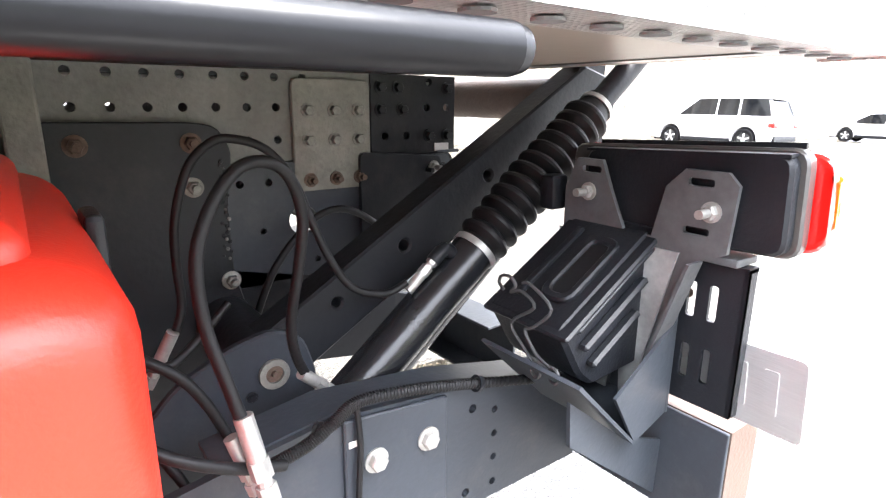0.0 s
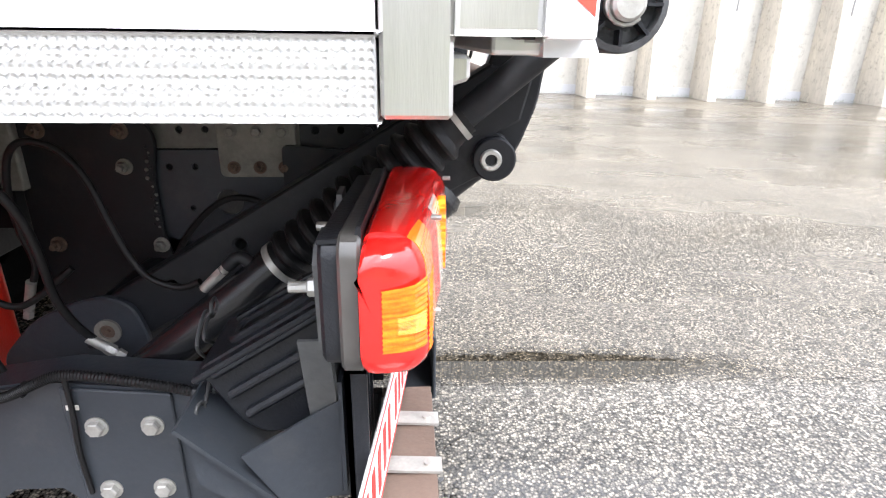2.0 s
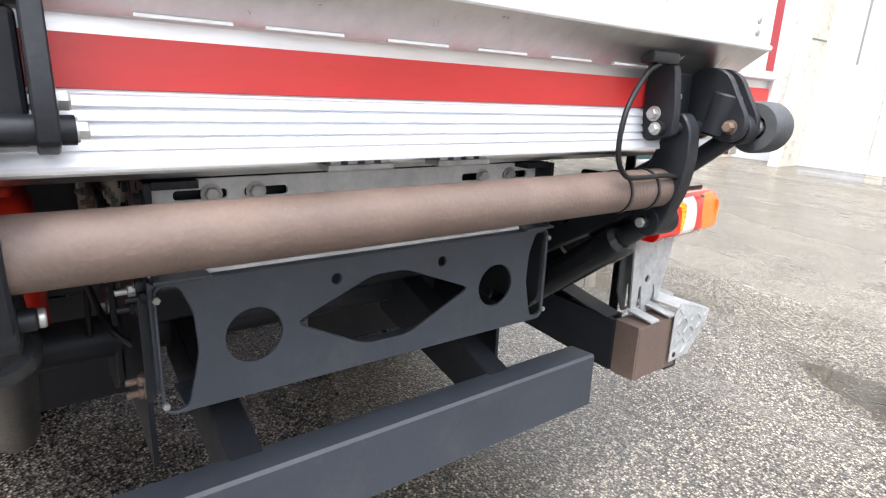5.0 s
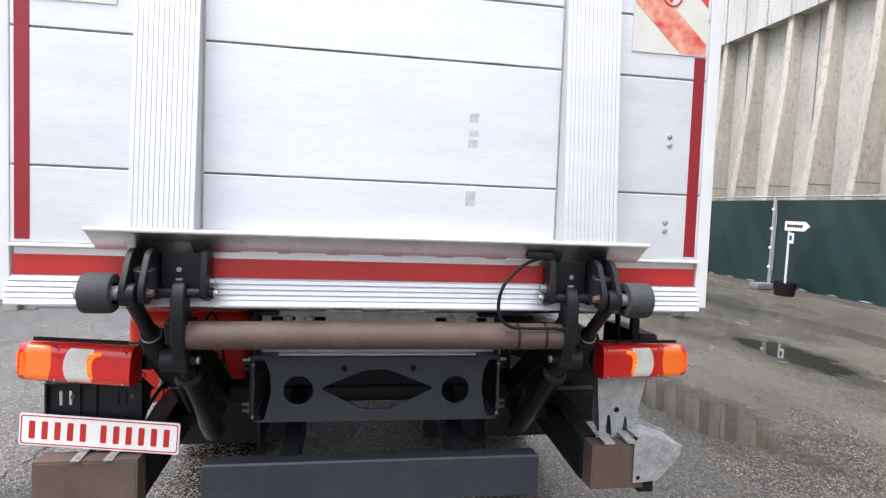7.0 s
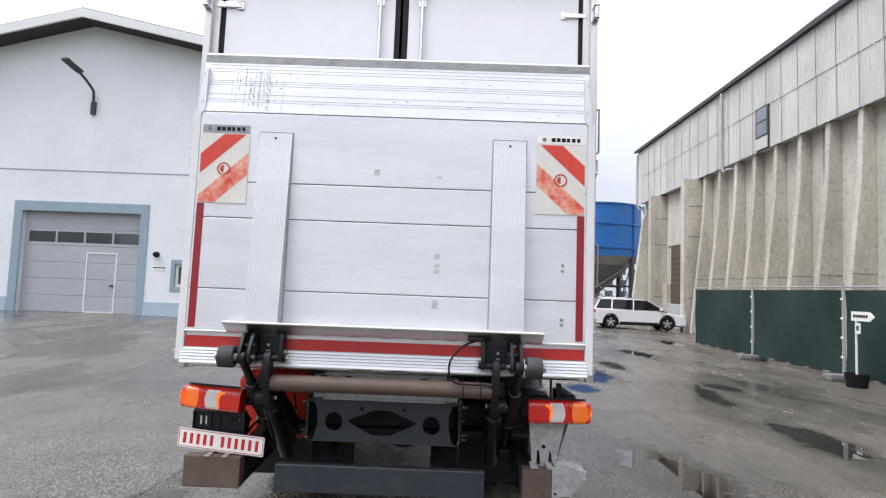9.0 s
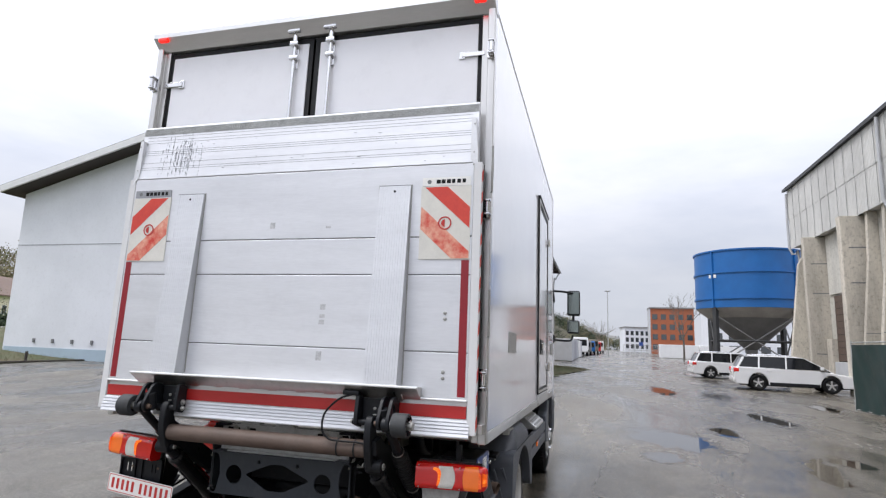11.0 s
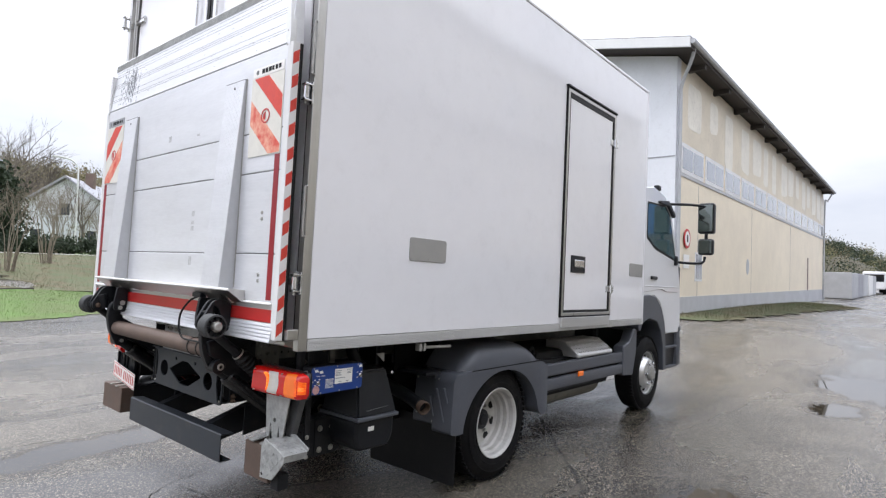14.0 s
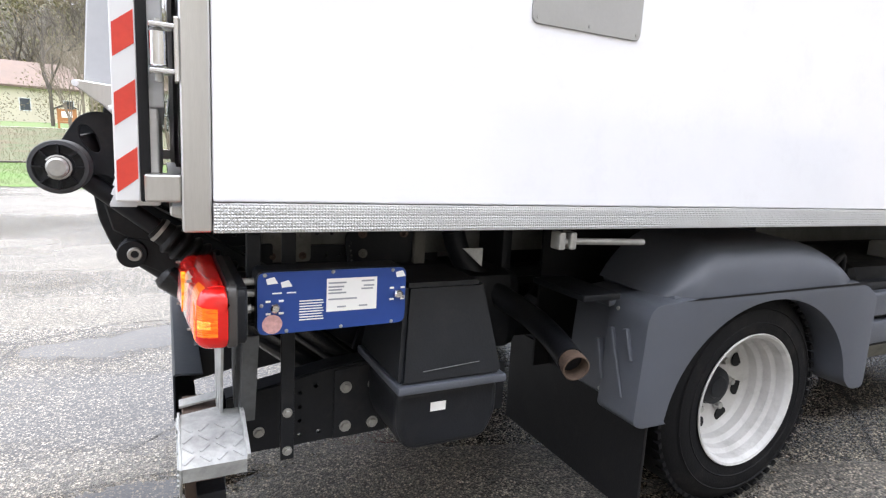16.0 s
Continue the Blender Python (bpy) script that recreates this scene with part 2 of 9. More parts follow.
car_black = surf("car_black", (0.006, 0.007, 0.009), 0.10, var=0.05, scale=2, fine=10, bump=0.0, spec=0.12)


def asphalt_material():
    """Wet tarmac: pale and dark chips in a dark binder, drier and wetter areas, shallow water films, worn cracks."""
    m = bpy.data.materials.new("wet_asphalt")
    m.use_nodes = True
    t = m.node_tree
    p = t.nodes["Principled BSDF"]
    N = t.nodes.new
    tc = N("ShaderNodeTexCoord")

    def noise_at(scale, detail=4.0, rough=0.6, dist=0.0):
        n = N("ShaderNodeTexNoise")
        n.inputs["Scale"].default_value, n.inputs["Detail"].default_value = scale, detail
        n.inputs["Roughness"].default_value, n.inputs["Distortion"].default_value = rough, dist
        t.links.new(tc.outputs["Object"], n.inputs["Vector"])
        return n.outputs["Fac"]

    def ramp_of(fac, stops):
        r = N("ShaderNodeValToRGB")
        r.color_ramp.elements[0].position, r.color_ramp.elements[1].position = stops[0][0], stops[-1][0]
        for el, st in ((r.color_ramp.elements[0], stops[0]), (r.color_ramp.elements[1], stops[-1])):
            el.color = (*(st[1] if isinstance(st[1], tuple) else (st[1],) * 3), 1)
        for st in stops[1:-1]:
            el = r.color_ramp.elements.new(st[0])
            el.color = (*(st[1] if isinstance(st[1], tuple) else (st[1],) * 3), 1)
        t.links.new(fac, r.inputs["Fac"])
        return r.outputs["Color"]

    def mix(fac, a, b, how="MIX"):
        x = N("ShaderNodeMix")
        x.data_type, x.blend_type = "RGBA", how
        if isinstance(fac, float):
            x.inputs["Factor"].default_value = fac
        else:
            t.links.new(fac, x.inputs["Factor"])
        for s, i in ((a, 6), (b, 7)):
            if isinstance(s, tuple):
                x.inputs[i].default_value = (*s, 1)
            else:
                t.links.new(s, x.inputs[i])
        return x.outputs[2]

    vor = N("ShaderNodeTexVoronoi")
    vor.inputs["Scale"].default_value = 125.0
    t.links.new(tc.outputs["Object"], vor.inputs["Vector"])
    bw = N("ShaderNodeSeparateColor")
    t.links.new(vor.outputs["Color"], bw.inputs[0])
    chips = ramp_of(bw.outputs[0], [(0.0, (0.040, 0.040, 0.038)), (0.45, (0.088, 0.085, 0.079)), (0.75, (0.185, 0.174, 0.154)), (1.0, (0.36, 0.335, 0.295))])
    edge = ramp_of(vor.outputs["Distance"], [(0.32, (1.0, 1.0, 1.0)), (0.72, (0.20, 0.20, 0.20))])
    base = mix(1.0, chips, edge, "MULTIPLY")
    flecks = ramp_of(noise_at(34.0, 3.0, 0.7), [(0.34, (0.62, 0.62, 0.62)), (0.66, (1.38, 1.37, 1.34))])
    base = mix(1.0, base, flecks, "MULTIPLY")
    sep = N("ShaderNodeSeparateXYZ")
    t.links.new(tc.outputs["Object"], sep.inputs[0])

    def calc(how, a, b):
        n = N("ShaderNodeMath")
        n.operation = how
        for s, i in ((a, 0), (b, 1)):
            if isinstance(s, float):
                n.inputs[i].default_value = s
            else:
                t.links.new(s, n.inputs[i])
        return n.outputs[0]

    # the older strip of tarmac under the truck's tail is coarser and paler than the newer one beside it
    wob = calc("MULTIPLY", calc("SUBTRACT", noise_at(2.2, 5.0, 0.65), 0.5), 0.30)
    across = calc("ADD", sep.outputs["Y"], wob)
    old = ramp_of(calc("ADD", calc("MULTIPLY", across, 0.1), 0.5), [(0.509, (1.10, 1.10, 1.11)), (0.513, (0.95, 0.92, 0.87))])
    base = mix(1.0, base, old, "MULTIPLY")
    # a few puddles in the hollows, each an uneven patch of water with a damp rim
    near = None
    for cx, cy, rx, ry, turn in ((0.25, 2.35, 0.34, 0.17, -20), (-0.1, 6.95, 0.85, 0.30, 0), (0.10, 4.45, 0.45, 0.14, 30), (0.12, 5.2, 0.42, 1.05, 20), (1.7, 6.4, 0.9, 0.25, 10),
                                 (-6.2, 4.7, 1.3, 0.22, -8), (-3.4, 4.65, 1.0, 0.36, 0), (-1.9, 2.45, 1.05, 0.42, 10), (-16.4, 8.1, 1.2, 0.35, 0), (-8.1, 2.9, 1.2, 0.75, 20),
                                 (-9.6, 4.1, 0.9, 0.25, 0), (-0.05, -1.58, 1.15, 0.26, 8), (-6.3, 2.65, 0.5, 0.28, 0),
                                 (-7.0, 5.3, 0.5, 0.28, 0), (-3.3, -9.3, 1.4, 0.12, 0), (-12.5, 5.6, 1.5, 0.35, 8), (-20.0, 4.0, 2.6, 0.5, 0), (0.55, 0.23, 0.85, 0.11, 0)):
        mpn, ln = N("ShaderNodeMapping"), N("ShaderNodeVectorMath")
        mpn.vector_type, ln.operation = "TEXTURE", "LENGTH"
        mpn.inputs["Location"].default_value, mpn.inputs["Rotation"].default_value, mpn.inputs["Scale"].default_value = (cx, cy, 0), (0, 0, radians(turn)), (rx, ry, 1000.0)
        t.links.new(tc.outputs["Object"], mpn.inputs["Vector"])
        t.links.new(mpn.outputs[0], ln.inputs[0])
        near = ln.outputs["Value"] if near is None else calc("MINIMUM", near, ln.outputs["Value"])
    shore = calc("ADD", near, calc("MULTIPLY", calc("SUBTRACT", noise_at(3.0, 7.0, 0.68), 0.5), 1.9))
    pool = ramp_of(shore, [(0.74, 1.0), (0.90, 0.0)])
    damp = ramp_of(calc("MULTIPLY", shore, 0.5), [(0.42, 1.0), (0.66, 0.0)])
    base = mix(damp, base, mix(1.0, base, (0.55, 0.53, 0.50), "MULTIPLY"))
    base = mix(pool, base, mix(1.0, base, (0.55, 0.54, 0.52), "MULTIPLY"))
    patches = ramp_of(noise_at(0.22, 5.0, 0.6, 0.4), [(0.32, (1.0, 0.98, 0.96)), (0.68, (1.72, 1.65, 1.54))])
    base = mix(1.0, base, patches, "MULTIPLY")
    stains = ramp_of(noise_at(1.7, 6.0, 0.7), [(0.35, (0.8, 0.8, 0.8)), (0.6, (1.08, 1.08, 1.08))])
    base = mix(1.0, base, stains, "MULTIPLY")
    mp = N("ShaderNodeMapping")
    mp.inputs["Scale"].default_value = (0.28, 0.75, 1.0)
    wet_n = N("ShaderNodeTexNoise")
    wet_n.inputs["Scale"].default_value, wet_n.inputs["Detail"].default_value, wet_n.inputs["Roughness"].default_value = 0.8, 5.0, 0.55
    t.links.new(tc.outputs["Object"], mp.inputs["Vector"])
    t.links.new(mp.outputs[0], wet_n.inputs["Vector"])
    wet = ramp_of(wet_n.outputs["Fac"], [(0.46, 0.0), (0.56, 0.55), (0.66, 1.0)])
    base = mix(wet, base, mix(1.0, base, (0.50, 0.50, 0.50), "MULTIPLY"))
    crack = N("ShaderNodeTexVoronoi")
    crack.feature = "DISTANCE_TO_EDGE"
    crack.inputs["Scale"].default_value = 0.23
    warp = N("ShaderNodeMix")
    warp.data_type = "RGBA"
    warp.inputs["Factor"].default_value = 0.13
    wn = N("ShaderNodeTexNoise")
    wn.inputs["Scale"].default_value, wn.inputs["Detail"].default_value = 1.2, 6.0
    t.links.new(tc.outputs["Object"], wn.inputs["Vector"])
    t.links.new(tc.outputs["Object"], warp.inputs[6])
    t.links.new(wn.outputs["Color"], warp.inputs[7])
    t.links.new(warp.outputs[2], crack.inputs["Vector"])
    lines = ramp_of(crack.outputs["Distance"], [(0.0010, (0.25, 0.25, 0.25)), (0.0035, (1.0, 1.0, 1.0))])
    lines = mix(ramp_of(noise_at(0.30, 3.0), [(0.52, 0.0), (0.60, 1.0)]), (1.0, 1.0, 1.0), lines)
    base = mix(1.0, base, lines, "MULTIPLY")
    t.links.new(base, p.inputs["Base Color"])
    rr = ramp_of(wet_n.outputs["Fac"], [(0.30, 0.44), (0.46, 0.30), (0.56, 0.18), (0.64, 0.06)])
    rr = mix(damp, rr, (0.20, 0.20, 0.20))
    rr = mix(pool, rr, (0.012, 0.012, 0.012))
    t.links.new(rr, p.inputs["Roughness"])
    b = N("ShaderNodeBump")
    bs = mix(pool, ramp_of(wet_n.outputs["Fac"], [(0.46, 0.62), (0.62, 0.10)]), (0.0, 0.0, 0.0))
    t.links.new(bs, b.inputs["Strength"])
    b.inputs["Distance"].default_value = 0.005
    t.links.new(edge, b.inputs["Height"])
    t.links.new(b.outputs[0], p.inputs["Normal"])
    return m


def dimpled(m, scale):
    """Small pressed dimples on a metal sheet."""
    t = m.node_tree
    p = next(n for n in t.nodes if n.type == "BSDF_PRINCIPLED")
    tc, vo, ra, bu = (t.nodes.new(k) for k in ("ShaderNodeTexCoord", "ShaderNodeTexVoronoi", "ShaderNodeMapRange", "ShaderNodeBump"))
    vo.inputs["Scale"].default_value, vo.inputs["Randomness"].default_value = scale, 0.12
    ra.inputs["From Min"].default_value, ra.inputs["From Max"].default_value = 0.15, 0.5
    bu.inputs["Strength"].default_value, bu.inputs["Distance"].default_value = 0.55, 0.004
    t.links.new(tc.outputs["Object"], vo.inputs["Vector"])
    t.links.new(vo.outputs["Distance"], ra.inputs["Value"])
    t.links.new(ra.outputs[0], bu.inputs["Height"])
    t.links.new(bu.outputs[0], p.inputs["Normal"])


alu_dimpled = surf("alu_dimpled", (0.60, 0.60, 0.59), 0.38, metal=0.65, var=0.05, scale=4, fine=80, bump=0.0, dirt=0.08)
dimpled(alu_dimpled, 165.0)
asphalt = asphalt_material()
concrete_stained = surf("concrete_stained", (0.64, 0.59, 0.505), 0.9, var=0.22, scale=0.9, fine=16, bump=0.4, dirt=0.9, grain=(1, 1, 0.25))
concrete_wall = surf("concrete_wall", (0.60, 0.582, 0.53), 0.85, var=0.18, scale=0.8, fine=14, bump=0.3, dirt=0.75, grain=(1, 1, 0.35))
sheet_grey = surf("sheet_grey", (0.62, 0.615, 0.59), 0.6, var=0.12, scale=0.8, fine=10, bump=0.1, grain=(1, 1, 0.3), dirt=0.2)
render_white = surf("render_white", (0.74, 0.76, 0.80), 0.9, var=0.05, scale=0.5, fine=25, bump=0.25, dirt=0.12)
render_yellow = surf("render_yellow", (0.83, 0.745, 0.60), 0.9, var=0.06, scale=0.6, fine=25, bump=0.25, dirt=0.1)
render_bare = surf("render_bare", (0.82, 0.785, 0.70), 0.9, var=0.08, scale=1.2, fine=18, bump=0.4, dirt=0.3)
render_grey = surf("render_grey", (0.74, 0.67, 0.545), 0.9, var=0.10, scale=0.5, fine=20, bump=0.3, dirt=0.2)
plinth_blue = surf("plinth_blue", (0.40, 0.50, 0.58), 0.85, var=0.08, scale=1.0, fine=25, bump=0.2)
plinth_grey = surf("plinth_grey", (0.50, 0.51, 0.53), 0.85, var=0.1, scale=1.0, fine=25, bump=0.2)
frame_blue = surf("frame_blue", (0.27, 0.36, 0.42), 0.7, var=0.06, scale=2, fine=25, bump=0.1)
door_grey = surf("door_grey", (0.40, 0.41, 0.44), 0.5, var=0.05, scale=1.5, fine=25, bump=0.05)
roof_grey = surf("roof_grey", (0.30, 0.30, 0.30), 0.7, var=0.12, scale=1, fine=12, bump=0.2)
dark_wood = surf("dark_wood", (0.06, 0.05, 0.045), 0.8, var=0.2, scale=2, fine=30, bump=0.3)
window_glass = surf("window_glass", (0.05, 0.06, 0.07), 0.08, var=0.1, scale=0.5, fine=5, bump=0.0, coat=1.0)
pale_glass = surf("pale_glass", (0.13, 0.155, 0.19), 0.12, var=0.12, scale=0.6, fine=5, bump=0.0, coat=1.0)
tarp_green = surf("tarp_green", (0.007, 0.032, 0.030), 0.55, var=0.2, scale=1.4, fine=12, bump=0.3, dirt=0.1)
tank_blue = surf("tank_blue", (0.010, 0.13, 0.40), 0.45, var=0.1, scale=0.8, fine=20, bump=0.05)
tank_grey = surf("tank_grey", (0.22, 0.22, 0.22), 0.6, var=0.15, scale=1.0, fine=20, bump=0.1, dirt=0.3)
tank_pale = surf("tank_pale", (0.42, 0.40, 0.37), 0.7, var=0.15, scale=1.0, fine=20, bump=0.1, dirt=0.4)
render_stain = surf("render_stain", (0.20, 0.19, 0.175), 0.9, var=0.3, scale=3.0, fine=20, bump=0.4, dirt=0.5)
brick_red = surf("brick_red", (0.42, 0.13, 0.06), 0.8, var=0.1, scale=0.4, fine=6, bump=0.1)
roof_red = surf("roof_red", (0.185, 0.13, 0.105), 0.8, var=0.15, scale=1.0, fine=10, bump=0.2)
roof_pale = surf("roof_pale", (0.37, 0.375, 0.41), 0.6, var=0.1, scale=1.0, fine=10, bump=0.2)
house_cream = surf("house_cream", (0.66, 0.60, 0.47), 0.9, var=0.05, scale=0.7, fine=15, bump=0.1)
timber = surf("timber", (0.22, 0.185, 0.135), 0.8, var=0.2, scale=4, fine=50, bump=0.3, grain=(1, 1, 6))
timber_orange = surf("timber_orange", (0.46, 0.21, 0.075), 0.75, var=0.2, scale=4, fine=50, bump=0.3, grain=(1, 1, 6))
bark = surf("bark", (0.13, 0.11, 0.09), 0.9, var=0.25, scale=4, fine=40, bump=0.5)
bark_pale = surf("bark_pale", (0.26, 0.22, 0.165), 0.9, var=0.25, scale=4, fine=40, bump=0.5)
grass_green = surf("grass_green", (0.085, 0.165, 0.028), 0.9, var=0.25, scale=0.8, fine=25, bump=0.5, col2=(0.085, 0.11, 0.028))
grass_dry = surf("grass_dry", (0.115, 0.09, 0.048), 0.9, var=0.45, scale=1.1, fine=25, bump=0.6, col2=(0.060, 0.085, 0.026))
leaf_dark = surf("leaf_dark", (0.028, 0.048, 0.020), 0.8, var=0.3, scale=2, fine=20, bump=0.3)
leaf_olive = surf("leaf_olive", (0.20, 0.175, 0.08), 0.9, var=0.3, scale=0.15, fine=10, bump=0.0, col2=(0.12, 0.13, 0.055))
leaf_brown = surf("leaf_brown", (0.25, 0.205, 0.13), 0.9, var=0.3, scale=0.15, fine=10, bump=0.0, col2=(0.15, 0.13, 0.07))
sign_red = surf("sign_red", (0.55, 0.02, 0.02), 0.5, var=0.05, bump=0.0)
hill_soil = surf("hill_soil", (0.10, 0.09, 0.055), 0.9, var=0.3, scale=0.1, fine=2, bump=0.0)
steel_dark = surf("steel_dark", (0.05, 0.052, 0.055), 0.6, var=0.15, scale=3, fine=30, bump=0.1)
tarp_white = surf("tarp_white", (0.70, 0.70, 0.70), 0.5, var=0.08, scale=3, fine=30, bump=0.2)
white_trim = surf("white_trim", (0.74, 0.74, 0.74), 0.5, var=0.04, scale=2, fine=30, bump=0.05)

# ---- shape helpers ----
def bm_box(lo, hi, bevel=0.0, bm=None, seg=2, m=None):
    b = bmesh.new()
    bmesh.ops.create_cube(b, size=1.0)
    lo, hi = Vector(lo), Vector(hi)
    for v in b.verts:
        v.co = Vector(((lo[i] + hi[i]) / 2 + v.co[i] * (hi[i] - lo[i]) for i in range(3)))
    if bevel:
        bmesh.ops.bevel(b, geom=b.edges[:], offset=bevel, segments=seg, profile=0.5, affect="EDGES", clamp_overlap=True)
    return join(bm, b, m)


def join(bm, b, m=None):
    """Put bmesh b into bm (or return b)."""
    if m is not None:
        bmesh.ops.transform(b, matrix=m, verts=b.verts)
    if bm is None:
        return b
    me = bpy.data.meshes.new("tmp")
    b.to_mesh(me)
    b.free()
    bm.from_mesh(me)
    bpy.data.meshes.remove(me)
    return bm


def axes(p0, p1):
    d = Vector(p1) - Vector(p0)
    return d.to_track_quat("Z", "Y").to_matrix().to_4x4(), d.length


def bm_lathe(profile, p0, p1, seg=24, bm=None):
    """Turn (radius, height) about the axis from p0 to p1; heights in metres from p0."""
    b = bmesh.new()
    rot, _ = axes(p0, p1)
    rings = []
    for r, h in profile:
        rings.append([b.verts.new((r * math.cos(2 * math.pi * i / seg), r * math.sin(2 * math.pi * i / seg), h)) for i in range(seg)] if r > 1e-6 else [b.verts.new((0, 0, h))])
    for a, c in zip(rings, rings[1:]):
        for i in range(seg):
            q = [a[i % len(a)], a[(i + 1) % len(a)], c[(i + 1) % len(c)], c[i % len(c)]]
            q = list(dict.fromkeys(q))
            if len(q) > 2:
                b.faces.new(q)
    bmesh.ops.recalc_face_normals(b, faces=b.faces)
    return join(bm, b, Matrix.Translation(p0) @ rot)


def bm_cyl(p0, p1, r, seg=20, r2=None, bm=None, bevel=0.0):
    _, h = axes(p0, p1)
    r2 = r if r2 is None else r2
    e = min(bevel, h / 3)
    if e:
        prof = [(0, 0), (r - e, 0), (r, e), (r2, h - e), (r2 - e, h), (0, h)]
    else:
        prof = [(0, 0), (r, 0), (r2, h), (0, h)]
    return bm_lathe(prof, p0, p1, seg, bm)


def hexbolt(p, n, r=0.011, h=0.008, bm=None, washer=True):
    """A hexagon head with its washer at p, facing along n."""
    p, n = Vector(p), Vector(n).normalized()
    bm = bm or bmesh.new()
    if washer:
        bm_cyl(p, p + n * 0.0025, r * 1.35, 16, bm=bm)
    bm_lathe([(0, 0), (r, 0), (r, h * 0.8), (r * 0.85, h), (0, h)], p + n * 0.0025, p + n, 6, bm)
    return bm


def smooth_path(pts, n=6):
    pts = [Vector(p) for p in pts]
    out = []
    for i in range(len(pts) - 1):
        p0, p1, p2, p3 = pts[max(i - 1, 0)], pts[i], pts[i + 1], pts[min(i + 2, len(pts) - 1)]
        for k in range(n):
            t = k / n
            out.append(0.5 * (2 * p1 + (p2 - p0) * t + (2 * p0 - 5 * p1 + 4 * p2 - p3) * t * t + (3 * p1 - p0 - 3 * p2 + p3) * t ** 3))
    return out + [pts[-1]]


def bm_sweep(pts, r, seg=10, smooth=6, bm=None, ribs=0.0):
    """A tube along a path; r may be a list (taper) and ribs adds a corrugation."""
    seg = max(seg, 16) if seg >= 8 and smooth else seg
    b = bmesh.new()
    path = smooth_path(pts, smooth) if smooth else [Vector(p) for p in pts]
    rings, side = [], None
    for i, p in enumerate(path):
        d = (path[min(i + 1, len(path) - 1)] - path[max(i - 1, 0)]).normalized()
        if side is None:
            side = d.orthogonal().normalized()
        side = (side - d * side.dot(d)).normalized()
        up = d.cross(side)
        rad = r if not isinstance(r, (list, tuple)) else r[0] + (r[1] - r[0]) * i / max(1, len(path) - 1)
        if ribs:
            rad *= 1 + ribs * (i % 2)
        rings.append([b.verts.new(p + (side * math.cos(2 * math.pi * k / seg) + up * math.sin(2 * math.pi * k / seg)) * rad) for k in range(seg)])
    for a, c in zip(rings, rings[1:]):
        for k in range(seg):
            b.faces.new((a[k], a[(k + 1) % seg], c[(k + 1) % seg], c[k]))
    b.faces.new(rings[0][::-1])
    b.faces.new(rings[-1])
    bmesh.ops.recalc_face_normals(b, faces=b.faces)
    return join(bm, b)


def circle2(cx, cy, r, n=20):
    return [(cx + r * math.cos(2 * math.pi * i / n), cy + r * math.sin(2 * math.pi * i / n)) for i in range(n)]


def round2(pts, r, n=4):
    """Round the corners of a 2D outline."""
    out = []
    for i, p in enumerate(pts):
        p = Vector(p)
        a, c = Vector(pts[i - 1]) - p, Vector(pts[(i + 1) % len(pts)]) - p
        k = min(r, a.length * 0.45, c.length * 0.45)
        s, e = p + a.normalized() * k, p + c.normalized() * k
        for j in range(n + 1):
            t = j / n
            out.append(tuple(s * (1 - t) ** 2 + p * 2 * t * (1 - t) + e * t * t))
    return out


def bm_prism(outline, axis, a, c, holes=(), bevel=0.0, bm=None, m=None, seg=1):
    """A flat outline with holes, drawn in the two other axes (in xyz order), given thickness from a to c along axis."""
    b = bmesh.new()
    i = "xyz".index(axis)
    edges = []
    for loop in (outline, *holes):
        vs = []
        for u, w in loop:
            co = [u, w]
            co.insert(i, a)
            vs.append(b.verts.new(co))
        edges += [b.edges.new((vs[k], vs[(k + 1) % len(vs)])) for k in range(len(vs))]
    if holes:
        bmesh.ops.triangle_fill(b, use_beauty=True, use_dissolve=False, edges=edges)
    else:
        b.faces.new([e.verts[0] for e in edges])
    geo = bmesh.ops.extrude_face_region(b, geom=b.faces[:])
    shift = Vector((0, 0, 0))
    shift[i] = c - a
    bmesh.ops.translate(b, vec=shift, verts=[g for g in geo["geom"] if isinstance(g, bmesh.types.BMVert)])
    bmesh.ops.recalc_face_normals(b, faces=b.faces)
    if bevel:
        sharp = [e for e in b.edges if len(e.link_faces) == 2 and e.calc_face_angle(0) > 0.9]
        bmesh.ops.bevel(b, geom=sharp, offset=bevel, segments=seg, profile=0.5, affect="EDGES", clamp_overlap=True)
    return join(bm, b, m)


def bm_sheet(fn, nu, nv, bm=None, thick=0.0):
    """A surface fn(u, v) for u, v in 0..1."""
    b = bmesh.new()
    g = [[b.verts.new(fn(i / nu, j / nv)) for j in range(nv + 1)] for i in range(nu + 1)]
    for i in range(nu):
        for j in range(nv):
            b.faces.new((g[i][j], g[i + 1][j], g[i + 1][j + 1], g[i][j + 1]))
    if thick:
        bmesh.ops.solidify(b, geom=b.faces[:], thickness=thick)
    return join(bm, b)


def part(name, bm, material, parent=None, label="", smooth=27):
    me = bpy.data.meshes.new(name)
    if smooth:
        lim = radians(smooth)
        for f in bm.faces:
            f.smooth = True
        for e in bm.edges:
            if len(e.link_faces) == 2:
                ang = e.calc_face_angle(0.0)
                if ang > 0.2:
                    a, c = e.link_faces[0].calc_area(), e.link_faces[1].calc_area()
                    e.smooth = ang < lim and max(a, c) < 8 * min(a, c)
    bm.to_mesh(me)
    bm.free()
    me.materials.append(material)
    ob = new(name, me)
    if parent is not None:
        ob.parent = parent
    if label:
        ob["label"] = label
    return ob


